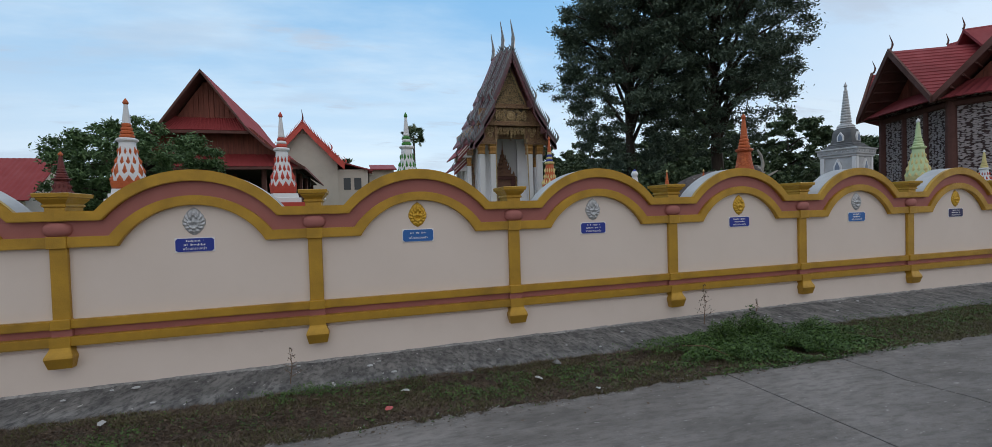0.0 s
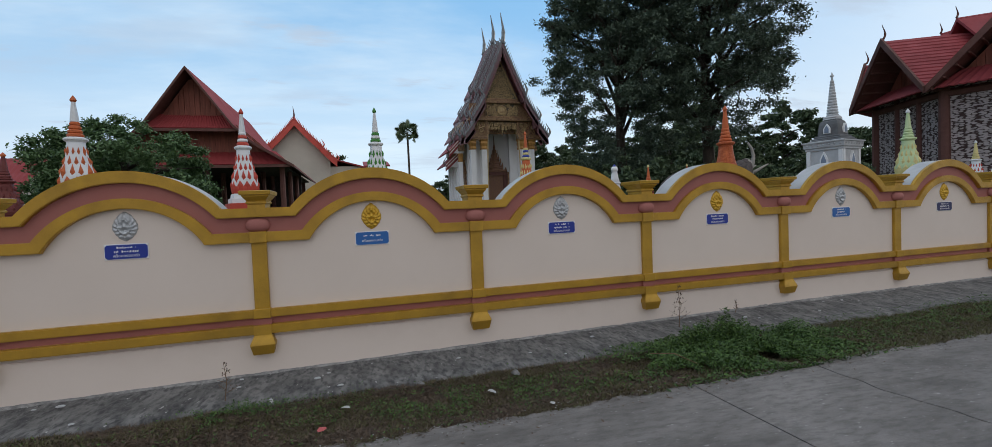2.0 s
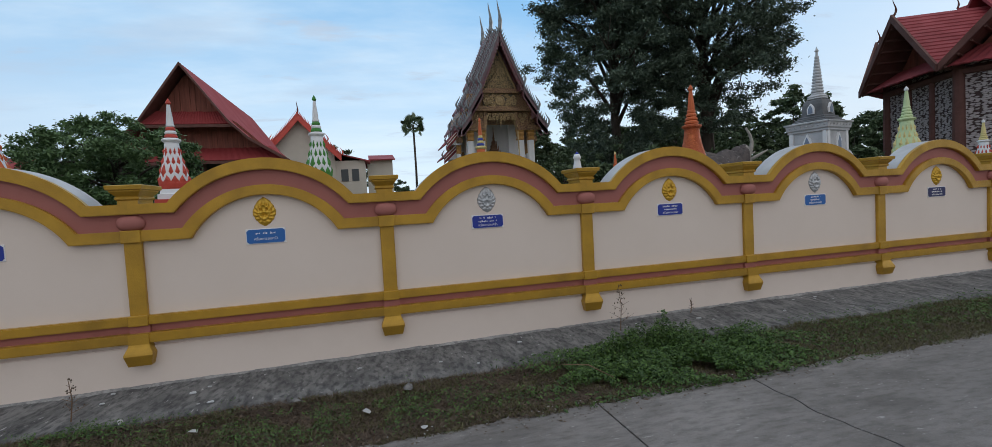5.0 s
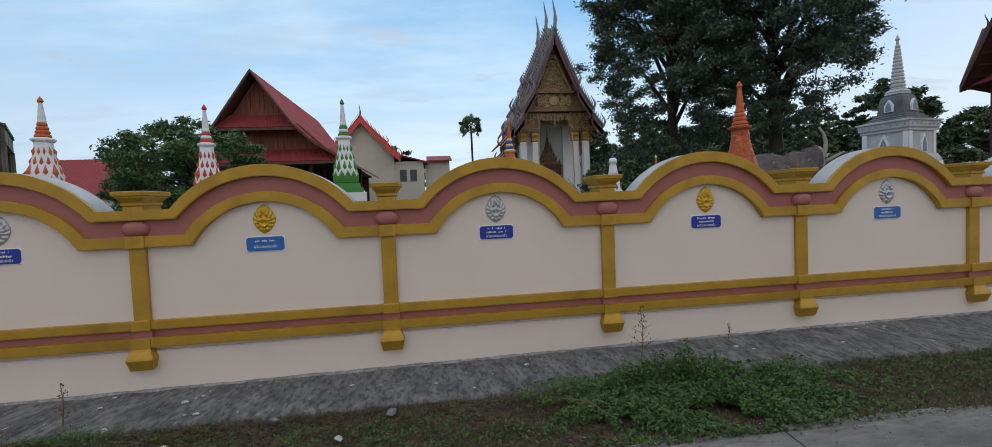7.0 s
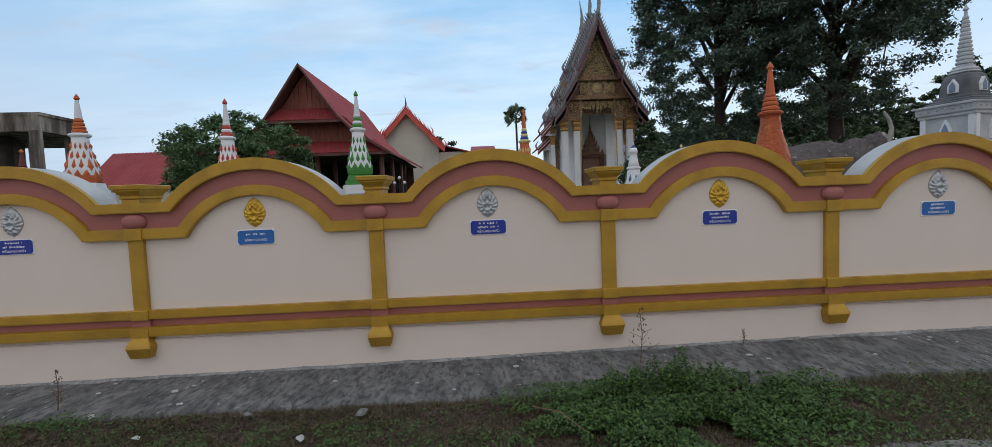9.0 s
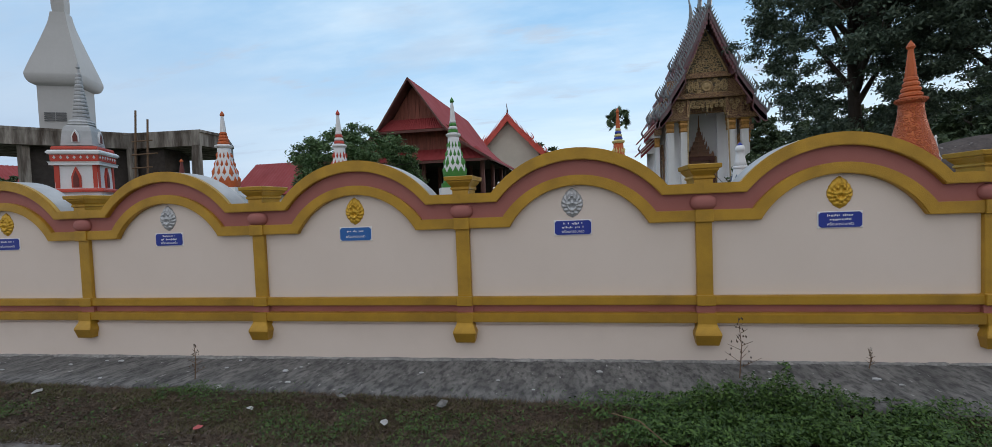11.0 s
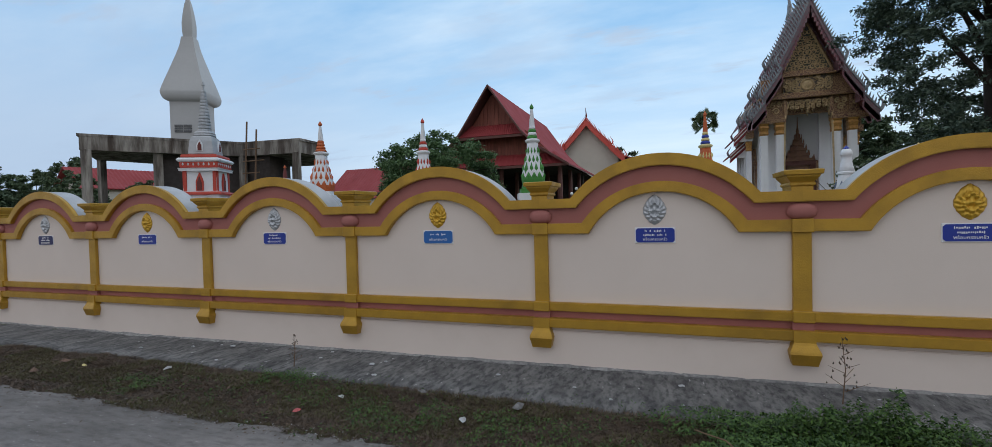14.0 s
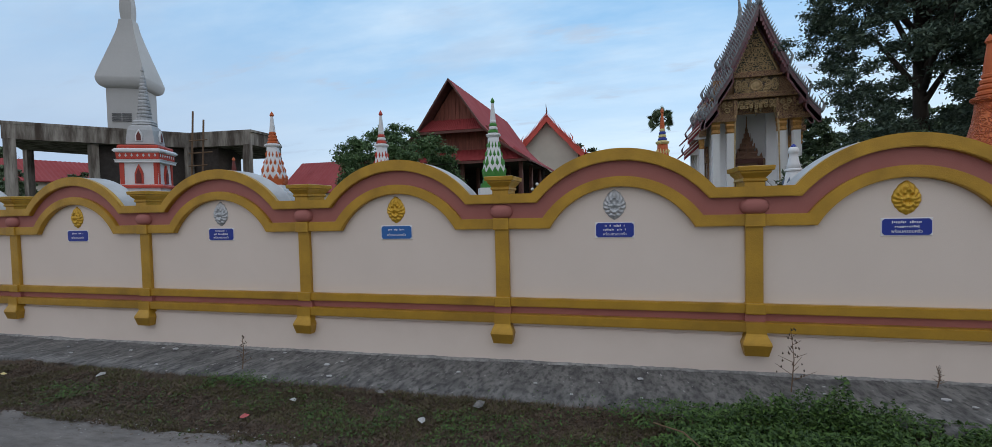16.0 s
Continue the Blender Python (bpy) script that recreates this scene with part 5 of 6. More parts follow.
for sgn in (-1, 1):
    p = profile(sgn)
    bm = bmesh.new()
    rake_band(bm, p, -0.02, 0.10, -0.62, 17.9)
    part("roof_deck", bm, M_DKWOOD, house)
    for (xa, za), (xb, zb) in zip(p, p[1:]):
        bm = bmesh.new()
        ribbed(bm, (xa, -0.7, za), (xa, 18.0, za), (xb, 18.0, zb), (xb, -0.7, zb), 46, 0.035)
        part("roof_slope", bm, M_ROOF, house)
    bm = bmesh.new()
    rake_band(bm, p, 0.05, 0.15, -0.80, -0.66)
    part("verge_board", bm, M_DKWOOD, house)


def boards(name, parent, xa, xb, zlo, zhi, y):
    """Upright boards, each its own piece, from zlo up to a line zhi(x)."""
    n = max(1, round((xb - xa) / 0.3))
    for k in range(n):
        x0, x1 = xa + (xb - xa) * k / n, xa + (xb - xa) * (k + 1) / n - 0.014
        yy = y + 0.02 * ((k * 7) % 3)
        z0, z1 = zhi(x0), zhi(x1)
        if min(z0, z1) > zlo + 0.05:
            bm = bmesh.new()
            prism_y(bm, [(x0, zlo), (x1, zlo), (x1, z1), (x0, z0)], yy, yy + 0.04)
            part(name, bm, M_WOOD, parent)


boards("board", house, -1.9, 1.9, 8.05, lambda x: 10.5 - abs(x) * 1.44, 0.30)
boards("board", house, -4.7, 4.7, 5.6, lambda x: min(7.6, 9.95 - abs(x) * 0.98), 0.72)
bm = bmesh.new()
prism_y(bm, [(-4.9, 5.0), (4.9, 5.0), (3.4, 6.2), (2.3, 7.25), (0, 10.5), (-2.3, 7.25), (-3.4, 6.2)], 0.86, 0.96)
part("gable_backing", bm, M_DKWOOD, house)
bm = bmesh.new()
prism_y(bm, [(-4.9, 0.0), (4.9, 0.0), (4.9, 5.0), (3.4, 6.2), (2.3, 7.25), (0, 10.5), (-2.3, 7.25), (-3.4, 6.2), (-4.9, 5.0)], 17.2, 17.3)
part("rear_gable", bm, M_DKWOOD, house)
for z0, z1, w0, w1, ya, yb in ((7.15, 8.12, 2.55, 1.85, -0.55, 0.4), (4.88, 5.85, 5.6, 4.6, -0.6, 0.85)):
    bm = bmesh.new()
    ribbed(bm, (-w0, ya, z0), (w0, ya, z0), (w1, yb, z1), (-w1, yb, z1), 30, 0.03)
    part("pent_roof", bm, M_ROOF, house, "dark red pent roof of ribbed sheets")
    bm = bmesh.new()
    box(bm, -w0, w0, ya - 0.05, ya + 0.02, z0 - 0.22, z0 - 0.04)
    part("fascia", bm, M_DKWOOD, house)
# the deep shade under the house is put into these walls' colour
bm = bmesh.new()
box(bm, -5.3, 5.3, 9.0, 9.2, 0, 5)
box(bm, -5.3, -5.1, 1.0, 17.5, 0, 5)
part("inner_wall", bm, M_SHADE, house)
for x in (-4.8, -2.2, 0.6, 3.2, 5.0):
    for y in (0.2, 4.2, 8.4):
        part("post", lathe([(0.19, -0.1), (0.16, 5.1)], 8), M_DKWOOD, house).location = (x, y, 0)
# floor given the same shade colour, dark from below
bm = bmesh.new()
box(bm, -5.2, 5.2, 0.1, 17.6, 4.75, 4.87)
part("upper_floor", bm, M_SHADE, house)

# ---- cream hall with orange-red gable ----
chapel = thing("cream_chapel", -5.55, 58.0, 0, "cream plastered hall with orange-red gable roof", "temple")
bm = bmesh.new()
prism_y(bm, [(-3.6, -0.1), (3.6, -0.1), (3.6, 8.4), (0, 11.8), (-3.6, 8.4)], 0.4, 14)
box(bm, 3.6, 7.0, 0.6, 12, -0.1, 7.0)
part("wall", bm, M_PLASTER, chapel)
for a, b, zt, zl, y0, y1 in ((0.0, 2.9, 12.3, 9.2, -0.3, 14), (2.6, 4.4, 9.4, 7.6, -0.5, 14.2)):
    gable_roof_tier(chapel, a, b, zt, zl, y0, y1, M_ROOF2, M_ORROOF, 4, True, 0.75)
bm = bmesh.new()
sheet(bm, [(3.6, 0.2, 8.0), (7.6, 0.2, 6.9), (7.6, 12.5, 6.9), (3.6, 12.5, 8.0)], 0.15)
sheet(bm, [(7.4, 3, 7.3), (10.6, 3, 7.3), (10.6, 8, 8.3), (7.4, 8, 8.3)], 0.15)
part("side_roof", bm, M_ROOF2, chapel)
bm = bmesh.new()
box(bm, 7.2, 10.3, 3.8, 8, -0.1, 7.3)
part("side_wing", bm, M_PLASTER, chapel)
for x in (4.6, 5.8):
    bm = bmesh.new()
    box(bm, x - 0.4, x + 0.4, 0.55, 0.65, 4.6, 6.0)
    part("window", bm, M_GLASS, chapel)
bm = bmesh.new()
curl(bm, (0, -0.3, 12.2), 1.5, 0.1, 0.12)
part("ridge_finial", bm, M_DKRED, chapel, smooth=True)


def plain_house(x, y, rz, w, d, eave, ridge, roof_m, wall_m, label):
    hs = thing("house", x, y, 0, label, "house", "far houses", rz=rz)
    bm = bmesh.new()
    prism_x(bm, [(-d / 2 + 0.4, -0.1), (d / 2 - 0.4, -0.1), (d / 2 - 0.4, eave), (0, ridge - 0.25), (-d / 2 + 0.4, eave)], -w / 2 + 0.4, w / 2 - 0.4)
    part("wall", bm, wall_m, hs)
    for s in (-1, 1):
        bm = bmesh.new()
        ribbed(bm, (-w / 2, 0, ridge), (w / 2, 0, ridge), (w / 2, s * d / 2, eave - 0.2), (-w / 2, s * d / 2, eave - 0.2), 24, 0.03, 0.08)
        part("roof_slope", bm, roof_m, hs)
    return hs


plain_house(-27.9, 48, 0, 9, 9, 3.6, 7.0, M_ROOF, M_PLASTER, "long house with dark red sheet roof")
plain_house(-36.0, 25.2, 78, 6.5, 5, 4.1, 5.5, M_ROOF, M_PLASTER, "pale house with red roof behind the unfinished hall")

# ---- eight-gabled stone-clad hall ----
CX, CY, TURN0 = 28.2, 12.74, 200.0
star = thing("stone_hall", CX, CY, 0, "eight-gabled hall clad in pale stones under dark red roofs", "temple", rz=0)
RA, RV, ZA, ZE = 5.85, 6.3, 8.1, 5.45


def polar(r, deg, z):
    return Vector((r * math.cos(radians(deg)), r * math.sin(radians(deg)), z))


for k in range(8):
    g = TURN0 + 45 * k
    apex, va, vb, mid = polar(RA, g, ZA), polar(RV, g - 22.5, ZE), polar(RV, g + 22.5, ZE), Vector((0, 0, ZA + 0.15))
    for v in (va, vb):
        bm = bmesh.new()                                    # tile courses in one stepped surface, from ridge to valley
        n = 16
        prev = None
        for q in range(n):
            for f, dz in ((q / n, 0.0), ((q + 0.999) / n if q < n - 1 else 0.97, 0.04)):
                cur = [bm.verts.new(apex.lerp(v, f) + Vector((0, 0, dz))), bm.verts.new(mid.lerp(v, f) + Vector((0, 0, dz)))]
                if prev:
                    bm.faces.new((prev[0], cur[0], cur[1], prev[1]))
                prev = cur
        part("roof_slope", bm, M_ROOF2, star)
        bm = bmesh.new()
        dn = Vector((0, 0, 0.09))
        sheet(bm, [apex - dn, v - dn, mid - dn], 0.05)
        part("soffit", bm, M_DKWOOD, star)
        bm = bmesh.new()
        out = polar(0.12, g, 0)
        a0, v0 = apex + out, v + out
        quad = [a0 + Vector((0, 0, 0.14)), v0 + Vector((0, 0, 0.14)), v0 - Vector((0, 0, 0.14)), a0 - Vector((0, 0, 0.20))]
        w = [bm.verts.new(p) for p in quad] + [bm.verts.new(p - out * 0.8) for p in quad]
        for f in ((0, 1, 2, 3), (7, 6, 5, 4), (0, 4, 5, 1), (1, 5, 6, 2), (2, 6, 7, 3), (3, 7, 4, 0)):
            bm.faces.new([w[i] for i in f])
        part("verge_board", bm, M_DKWOOD, star)
    inn = 1.15                                              # boarded gable set back under the roof
    side = polar(1, g + 90, 0)
    ctr = polar(RA - inn, g, 0)
    back = polar(-0.05, g, 0)
    for q in range(14):
        u0, u1 = -1.62 + 3.24 * q / 14, -1.62 + 3.24 * (q + 1) / 14 - 0.015
        h0, h1 = 7.8 - abs(u0) * 1.12, 7.8 - abs(u1) * 1.12
        bm = bmesh.new()
        face = [ctr + side * u + Vector((0, 0, z)) for u, z in ((u0, 5.9), (u1, 5.9), (u1, h1), (u0, h0))]
        w = [bm.verts.new(p) for p in face] + [bm.verts.new(p + back) for p in face]
        for f in ((0, 1, 2, 3), (7, 6, 5, 4), (0, 4, 5, 1), (1, 5, 6, 2), (2, 6, 7, 3), (3, 7, 4, 0)):
            bm.faces.new([w[i] for i in f])
        part("board", bm, M_WOOD, star)
    bm = bmesh.new()
    w = [bm.verts.new(ctr + back * 3 + side * u + Vector((0, 0, z))) for u, z in ((-1.85, 5.4), (1.85, 5.4), (1.68, 5.95), (0, 7.85), (-1.68, 5.95))]
    w2 = [bm.verts.new(p.co + back) for p in w]
    bm.faces.new(w)
    bm.faces.new(w2[::-1])
    for i in range(5):
        bm.faces.new((w[i], w2[i], w2[(i + 1) % 5], w[(i + 1) % 5]))
    part("gable_backing", bm, M_DKWOOD, star)
    bm = bmesh.new()
    a = polar(RA - 0.1, g, 0)
    ribbed(bm, a - side * 2.2 + Vector((0, 0, 5.45)), a + side * 2.2 + Vector((0, 0, 5.45)), ctr + side * 1.62 + Vector((0, 0, 6.15)), ctr - side * 1.62 + Vector((0, 0, 6.15)), 16, 0.03)
    part("pent_roof", bm, M_ROOF2, star)
    for q in range(7):                                      # rafters under the overhang
        for v in (va, vb):
            bm = bmesh.new()
            p1 = apex.lerp(v, (q + 0.5) / 7) - Vector((0, 0, 0.22))
            tube(bm, [p1, p1 - polar(1.2, g, 0)], [0.05, 0.05], 4)
            part("rafter", bm, M_DKWOOD, star)
    bm = bmesh.new()
    curl(bm, apex + Vector((0, 0, 0.1)), 0.62, 0.2, 0.045)
    part("ridge_finial", bm, M_DKWOOD, star, smooth=True)
    # wall of the side and its post
    wv0, wv1 = polar(5.35, g - 22.5, 0), polar(5.35, g + 22.5, 0)
    bm = bmesh.new()
    inner = 0.94
    quad = [wv0, wv1, wv1 * inner, wv0 * inner]
    lowv = [bm.verts.new(p + Vector((0, 0, -0.1))) for p in quad]
    hiv = [bm.verts.new(p + Vector((0, 0, 5.6))) for p in quad]
    for i in range(4):
        j = (i + 1) % 4
        bm.faces.new((lowv[i], lowv[j], hiv[j], hiv[i]))
    bm.faces.new(lowv[::-1])
    bm.faces.new(hiv)
    part("wall", bm, M_STONE, star, "pale rounded stones set in dark mortar")
    part("corner_post", lathe([(0.22, -0.1), (0.17, 5.7)], 10), M_DKWOOD, star).location = wv0
    for f in (0.36, 0.68):
        p = wv0.lerp(wv1, f)
        post = part("wall_post", lathe([(0.14, -0.1), (0.12, 5.65)], 8), M_DKWOOD, star)
        post.location = p
    bm = bmesh.new()
    tube(bm, [wv0 + Vector((0, 0, 5.3)), wv1 + Vector((0, 0, 5.3))], [0.16, 0.16], 6)
    part("wall_plate", bm, M_DKWOOD, star)
    if k in (0, 1):
        f0, f1 = (0.40, 0.64)
        bm = bmesh.new()
        pa, pb = wv0.lerp(wv1, f0), wv0.lerp(wv1, f1)
        o = polar(0.05, g, 0)
        w = [pa + o, pb + o, pb + o * 2.4, pa + o * 2.4]
        for z0, z1, m_, nm in ((2.0, 3.6, M_GLASS, "window"),):
            lo4 = [bm.verts.new(p + Vector((0, 0, z0))) for p in w]
            hi4 = [bm.verts.new(p + Vector((0, 0, z1))) for p in w]
            for i in range(4):
                j = (i + 1) % 4
                bm.faces.new((lo4[i], lo4[j], hi4[j], hi4[i]))
            bm.faces.new(lo4[::-1])
            bm.faces.new(hi4)
        win = part("window", bm, M_GLASS, star, "dusky window pane in a timber frame")
        bm = bmesh.new()
        for za, zb in ((1.92, 2.02), (3.58, 3.7)):
            tube(bm, [pa + o * 2 + Vector((0, 0, (za + zb) / 2)), pb + o * 2 + Vector((0, 0, (za + zb) / 2))], [0.07, 0.07], 4)
        for p in (pa, pb):
            tube(bm, [p + o * 2 + Vector((0, 0, 1.9)), p + o * 2 + Vector((0, 0, 3.7))], [0.07, 0.07], 4)
        part("window_frame", bm, M_DKWOOD, win)
for k in range(8):                                          # upper tier of small gables
    g = TURN0 + 45 * k
    apex, mid = polar(3.0, g, ZA + 0.75), Vector((0, 0, ZA + 1.0))
    bm = bmesh.new()
    for d in (-22.5, 22.5):
        v = polar(3.1, g + d, ZA - 0.6)
        sheet(bm, [apex, v, mid], 0.1)
    part("upper_roof", bm, M_ROOF2, star)
    bm = bmesh.new()
    curl(bm, apex, 0.5, 0.15, 0.04)
    part("ridge_finial", bm, M_DKWOOD, star, smooth=True)
part("spire", lathe([(1.25, ZA + 0.35), (1.2, ZA + 0.5), (0.62, ZA + 1.8), (0.14, ZA + 2.95), (0.05, ZA + 3.05), (0.03, ZA + 3.5)], 8, 0, radians(TURN0)), M_ROOF2, star, "steep red eight-sided spire")

# ---- gate: shrine post, wing wall, lions ----
gate = thing("gate_post", 23.0, 6.0, 0, "red and gold gate post with tall tapering gilt spire", "gate post", rz=10)
part("base", lathe([(0.5, -0.1), (0.5, 0.9), (0.42, 1.0), (0.42, 1.9)], 8, 1.0, math.pi / 4), M_WHITE, gate)
part("body", lathe([(0.30, 1.85), (0.30, 2.75)], 8, 1.0, math.pi / 4), M_DKRED, gate)
for sx in (-1, 1):
    for sy in (-1, 1):
        part("pillar", lathe([(0.09, 1.88), (0.09, 2.0), (0.065, 2.03), (0.065, 2.6), (0.1, 2.74)], 8), M_ORANGE, gate).location = (sx * 0.33, sy * 0.33, 0)
part("cornice", lathe([(0.40, 2.72), (0.54, 2.80), (0.55, 2.90), (0.46, 2.94), (0.52, 3.0), (0.50, 3.06), (0.36, 3.08)], 8, 1.0, math.pi / 4), M_CAPITAL, gate)
part("roof", lathe([(0.42, 3.06), (0.33, 3.6), (0.24, 4.2), (0.16, 4.75), (0.12, 5.0)], 8, 1.0, math.pi / 4), M_RED, gate, "steep red roof")
for k in range(4):
    turn = Matrix.Rotation(math.pi / 2 * k, 4, "Z")
    bm = bmesh.new()
    prism_y(bm, [(-0.36, 3.06), (0.36, 3.06), (0.16, 3.75), (0, 4.5), (-0.16, 3.75)], -0.46, -0.2)
    part("gable", bm, M_CARVE2, gate, "carved gilded gable").matrix_basis = turn
    bm = bmesh.new()
    for sx in (-1, 1):
        tube(bm, [(sx * 0.44, -0.47, 3.02), (sx * 0.19, -0.47, 3.78), (0, -0.47, 4.6)], [0.05, 0.045, 0.03], 6)
    part("gable_rib", bm, M_RED, gate).matrix_basis = turn
    bm = bmesh.new()
    tube(bm, [(0.43, -0.43, 3.06), (0.25, -0.25, 4.2), (0.12, -0.12, 5.0)], [0.05, 0.04, 0.03], 6)
    part("corner_rib", bm, M_CAPITAL, gate).matrix_basis = turn
rings = []
for k in range(7):
    r, z = 0.15 - 0.016 * k, 4.95 + 0.15 * k
    rings += [(r * 0.8, z), (r, z + 0.03), (r, z + 0.09), (r * 0.78, z + 0.14)]
part("spire", lathe(rings + [(0.03, 6.05), (0.004, 6.5)], 10), M_GOLD, gate, "gilt ringed spire")
wing = thing("wing_wall", 21.5, 5.42, 0, "low pink and gold wing wall beside the gate", "wall", kind="structure")
bm = bmesh.new()
box(bm, 0, 3.1, 0, 0.25, -0.3, 1.25)
part("body", bm, M_CREAM, wing)
bm = bmesh.new()
box(bm, 0, 3.1, -0.06, 0.28, 1.25, 1.36, 0.01)
part("coping", bm, M_GOLD, wing)
bm = bmesh.new()
box(bm, 0, 3.1, -0.03, 0.0, 1.0, 1.25)
part("frieze", bm, M_PINK, wing)
bm = bmesh.new()
box(bm, 1.0, 1.9, -0.045, -0.03, 1.03, 1.21)
part("sign", bm, M_BLUE2, wing, "small blue sign board")


def lion(x, y, rz):
    """A crouching guardian lion, one plain mesh."""
    bm = bmesh.new()
    def blob(cx, cy, cz, rx, ry, rz_):
        r = bmesh.ops.create_icosphere(bm, subdivisions=2, radius=1)
        for v in r["verts"]:
            v.co = Vector((cx + v.co.x * rx, cy + v.co.y * ry, cz + v.co.z * rz_))
    blob(0, 0, 0.42, 0.48, 0.2, 0.2)
    blob(0.45, 0, 0.62, 0.22, 0.22, 0.25)
    blob(0.6, 0, 0.62, 0.14, 0.12, 0.11)
    blob(-0.42, 0, 0.4, 0.18, 0.2, 0.22)
    for px in (-0.4, 0.35):
        for py in (-0.13, 0.13):
            blob(px, py, 0.2, 0.08, 0.07, 0.22)
            blob(px + 0.08, py, 0.05, 0.12, 0.07, 0.06)
    tube(bm, [(-0.55, 0, 0.5), (-0.68, 0, 0.65), (-0.6, 0, 0.85), (-0.68, 0, 0.98)], [0.05, 0.045, 0.06, 0.02], 6)
    ob = part("lion_statue", bm, M_GILT, smooth=True)
    ob.matrix_basis = pose(x, y, 0.36, 0, 0, rz) @ Matrix.Diagonal((1.0, 0.8, 0.85, 1))
    return tagged(ob, "gold-painted guardian lion on a plinth", "statue", "lions at the gate")


for x in (22.3, 23.5):
    bm = bmesh.new()
    box(bm, x - 0.65, x + 0.65, 4.55, 5.15, -0.1, 0.36, 0.03)
    tagged(part("plinth", bm, M_CREAM), "cream plinth under a gilt lion", "plinth", "lion plinths")
    lion(x, 4.85, 180 if x < 23 else 0)

# ---- unfinished concrete hall with a big plain stupa ----
hall2 = thing("unfinished_hall", -15.9, 17.5, 0, "unfinished raw concrete hall with stained roof slab", "building")
PLAN = [(-18.03, 12.50), (-14.74, 16.92), (-11.89, 17.17), (-12.02, 18.71), (-14.22, 21.91), (-19.63, 20.70), (-20.93, 14.80)]


def storey(outline, z0, z1, swell=1.0):
    """A slab of that outline on the ground plan, swollen about the hall's middle."""
    bm = bmesh.new()
    lo = [bm.verts.new(((x + 15.9) * swell, (y - 17.5) * swell, z0)) for x, y in outline]
    hi = [bm.verts.new((v.co.x, v.co.y, z1)) for v in lo]
    for k in range(len(lo)):
        q = (k + 1) % len(lo)
        bm.faces.new((lo[k], lo[q], hi[q], hi[k]))
    bm.faces.new(lo[::-1])
    bm.faces.new(hi)
    return bm


part("roof_edge_beam", storey(PLAN, 4.30, 4.84), M_SLAB, hall2, "rain-stained concrete edge beam")
part("roof_slab", storey(PLAN, 4.82, 4.92, 1.012), M_SLAB, hall2)
part("floor_slab", storey(PLAN, -0.1, 0.5, 1.03), M_SLAB, hall2)
for x, y in [((px + 15.9) * 0.965, (py - 17.5) * 0.965) for px, py in PLAN] + [(-0.9, -2.9), (1.6, 0.2), (2.8, 0.8)]:
    bm = bmesh.new()
    box(bm, x - 0.125, x + 0.125, y - 0.125, y + 0.125, 0.5, 4.32, 0.01)
    part("column", bm, M_SLAB, hall2)
# dark block added between the columns in place of the hall's inner shade
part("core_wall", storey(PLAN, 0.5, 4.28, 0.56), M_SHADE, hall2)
for k in range(2):                                          # rough pole ladder against the edge
    bm = bmesh.new()
    tube(bm, [(1.65 + 0.42 * k, -1.15 + 0.12 * k, 0.4), (1.62 + 0.40 * k, -0.75 + 0.12 * k, 5.75 - 0.35 * k)], [0.04, 0.035], 6)
    part("scaffold_pole", bm, M_STALK, hall2)
for k in range(7):
    bm = bmesh.new()
    z = 1.4 + 0.52 * k
    tube(bm, [(1.52, -1.08 + 0.03 * k, z), (2.32 + 0.25 * (k % 2), -0.96 + 0.03 * k, z + 0.03)], [0.028, 0.025], 5)
    part("scaffold_rung", bm, M_STALK, hall2)
big = thing("big_stupa", -18.0, 17.18, 4.92, "large plain grey cement stupa with bulbous spire", "stupa", rz=27.4)


def smooth_rings(pts, n=5):
    """A flowing profile through the given rings of (radius, z)."""
    out = []
    for k in range(len(pts) - 1):
        p0, p1, p2, p3 = (pts[max(0, min(len(pts) - 1, k + q))] for q in (-1, 0, 1, 2))
        for i in range(n):
            u = i / n
            out.append(tuple(0.5 * (2 * b + (c - a) * u + (2 * a - 5 * b + 4 * c - d) * u * u + (3 * b - a - 3 * c + d) * u ** 3) for a, b, c, d in zip(p0, p1, p2, p3)))
    return out + [pts[-1]]


part("drum", lathe([(0.72, -0.02), (0.68, 0.12), (0.68, 2.06)], 16, 0.93, 0), M_BARE, big)
part("dome", lathe(smooth_rings([(0.67, 2.02), (0.85, 2.12), (0.94, 2.37), (0.89, 2.67), (0.58, 3.74), (0.34, 4.62), (0.26, 5.11)]), 16, 0.93, 0), M_BARE, big)
part("spire", lathe(smooth_rings([(0.21, 5.09), (0.235, 5.45), (0.225, 5.9), (0.13, 6.65), (0.02, 7.06)]), 16, 0.8, 0), M_BARE, big)
part("tip", lathe([(0.04, 6.96), (0.07, 7.03), (0.02, 7.13), (0.01, 7.31)], 8), M_BARE, big)
for x in (-0.30, 0.08):                                     # louvred vents at the drum's foot
    bm = bmesh.new()
    for q in range(5):
        box(bm, x - 0.17, x + 0.17, -0.714, -0.654, 0.62 + 0.075 * q, 0.665 + 0.075 * q)
    part("vent", bm, M_MOULD, big, "grey louvred vent").matrix_basis = pose(0, 0, 0)


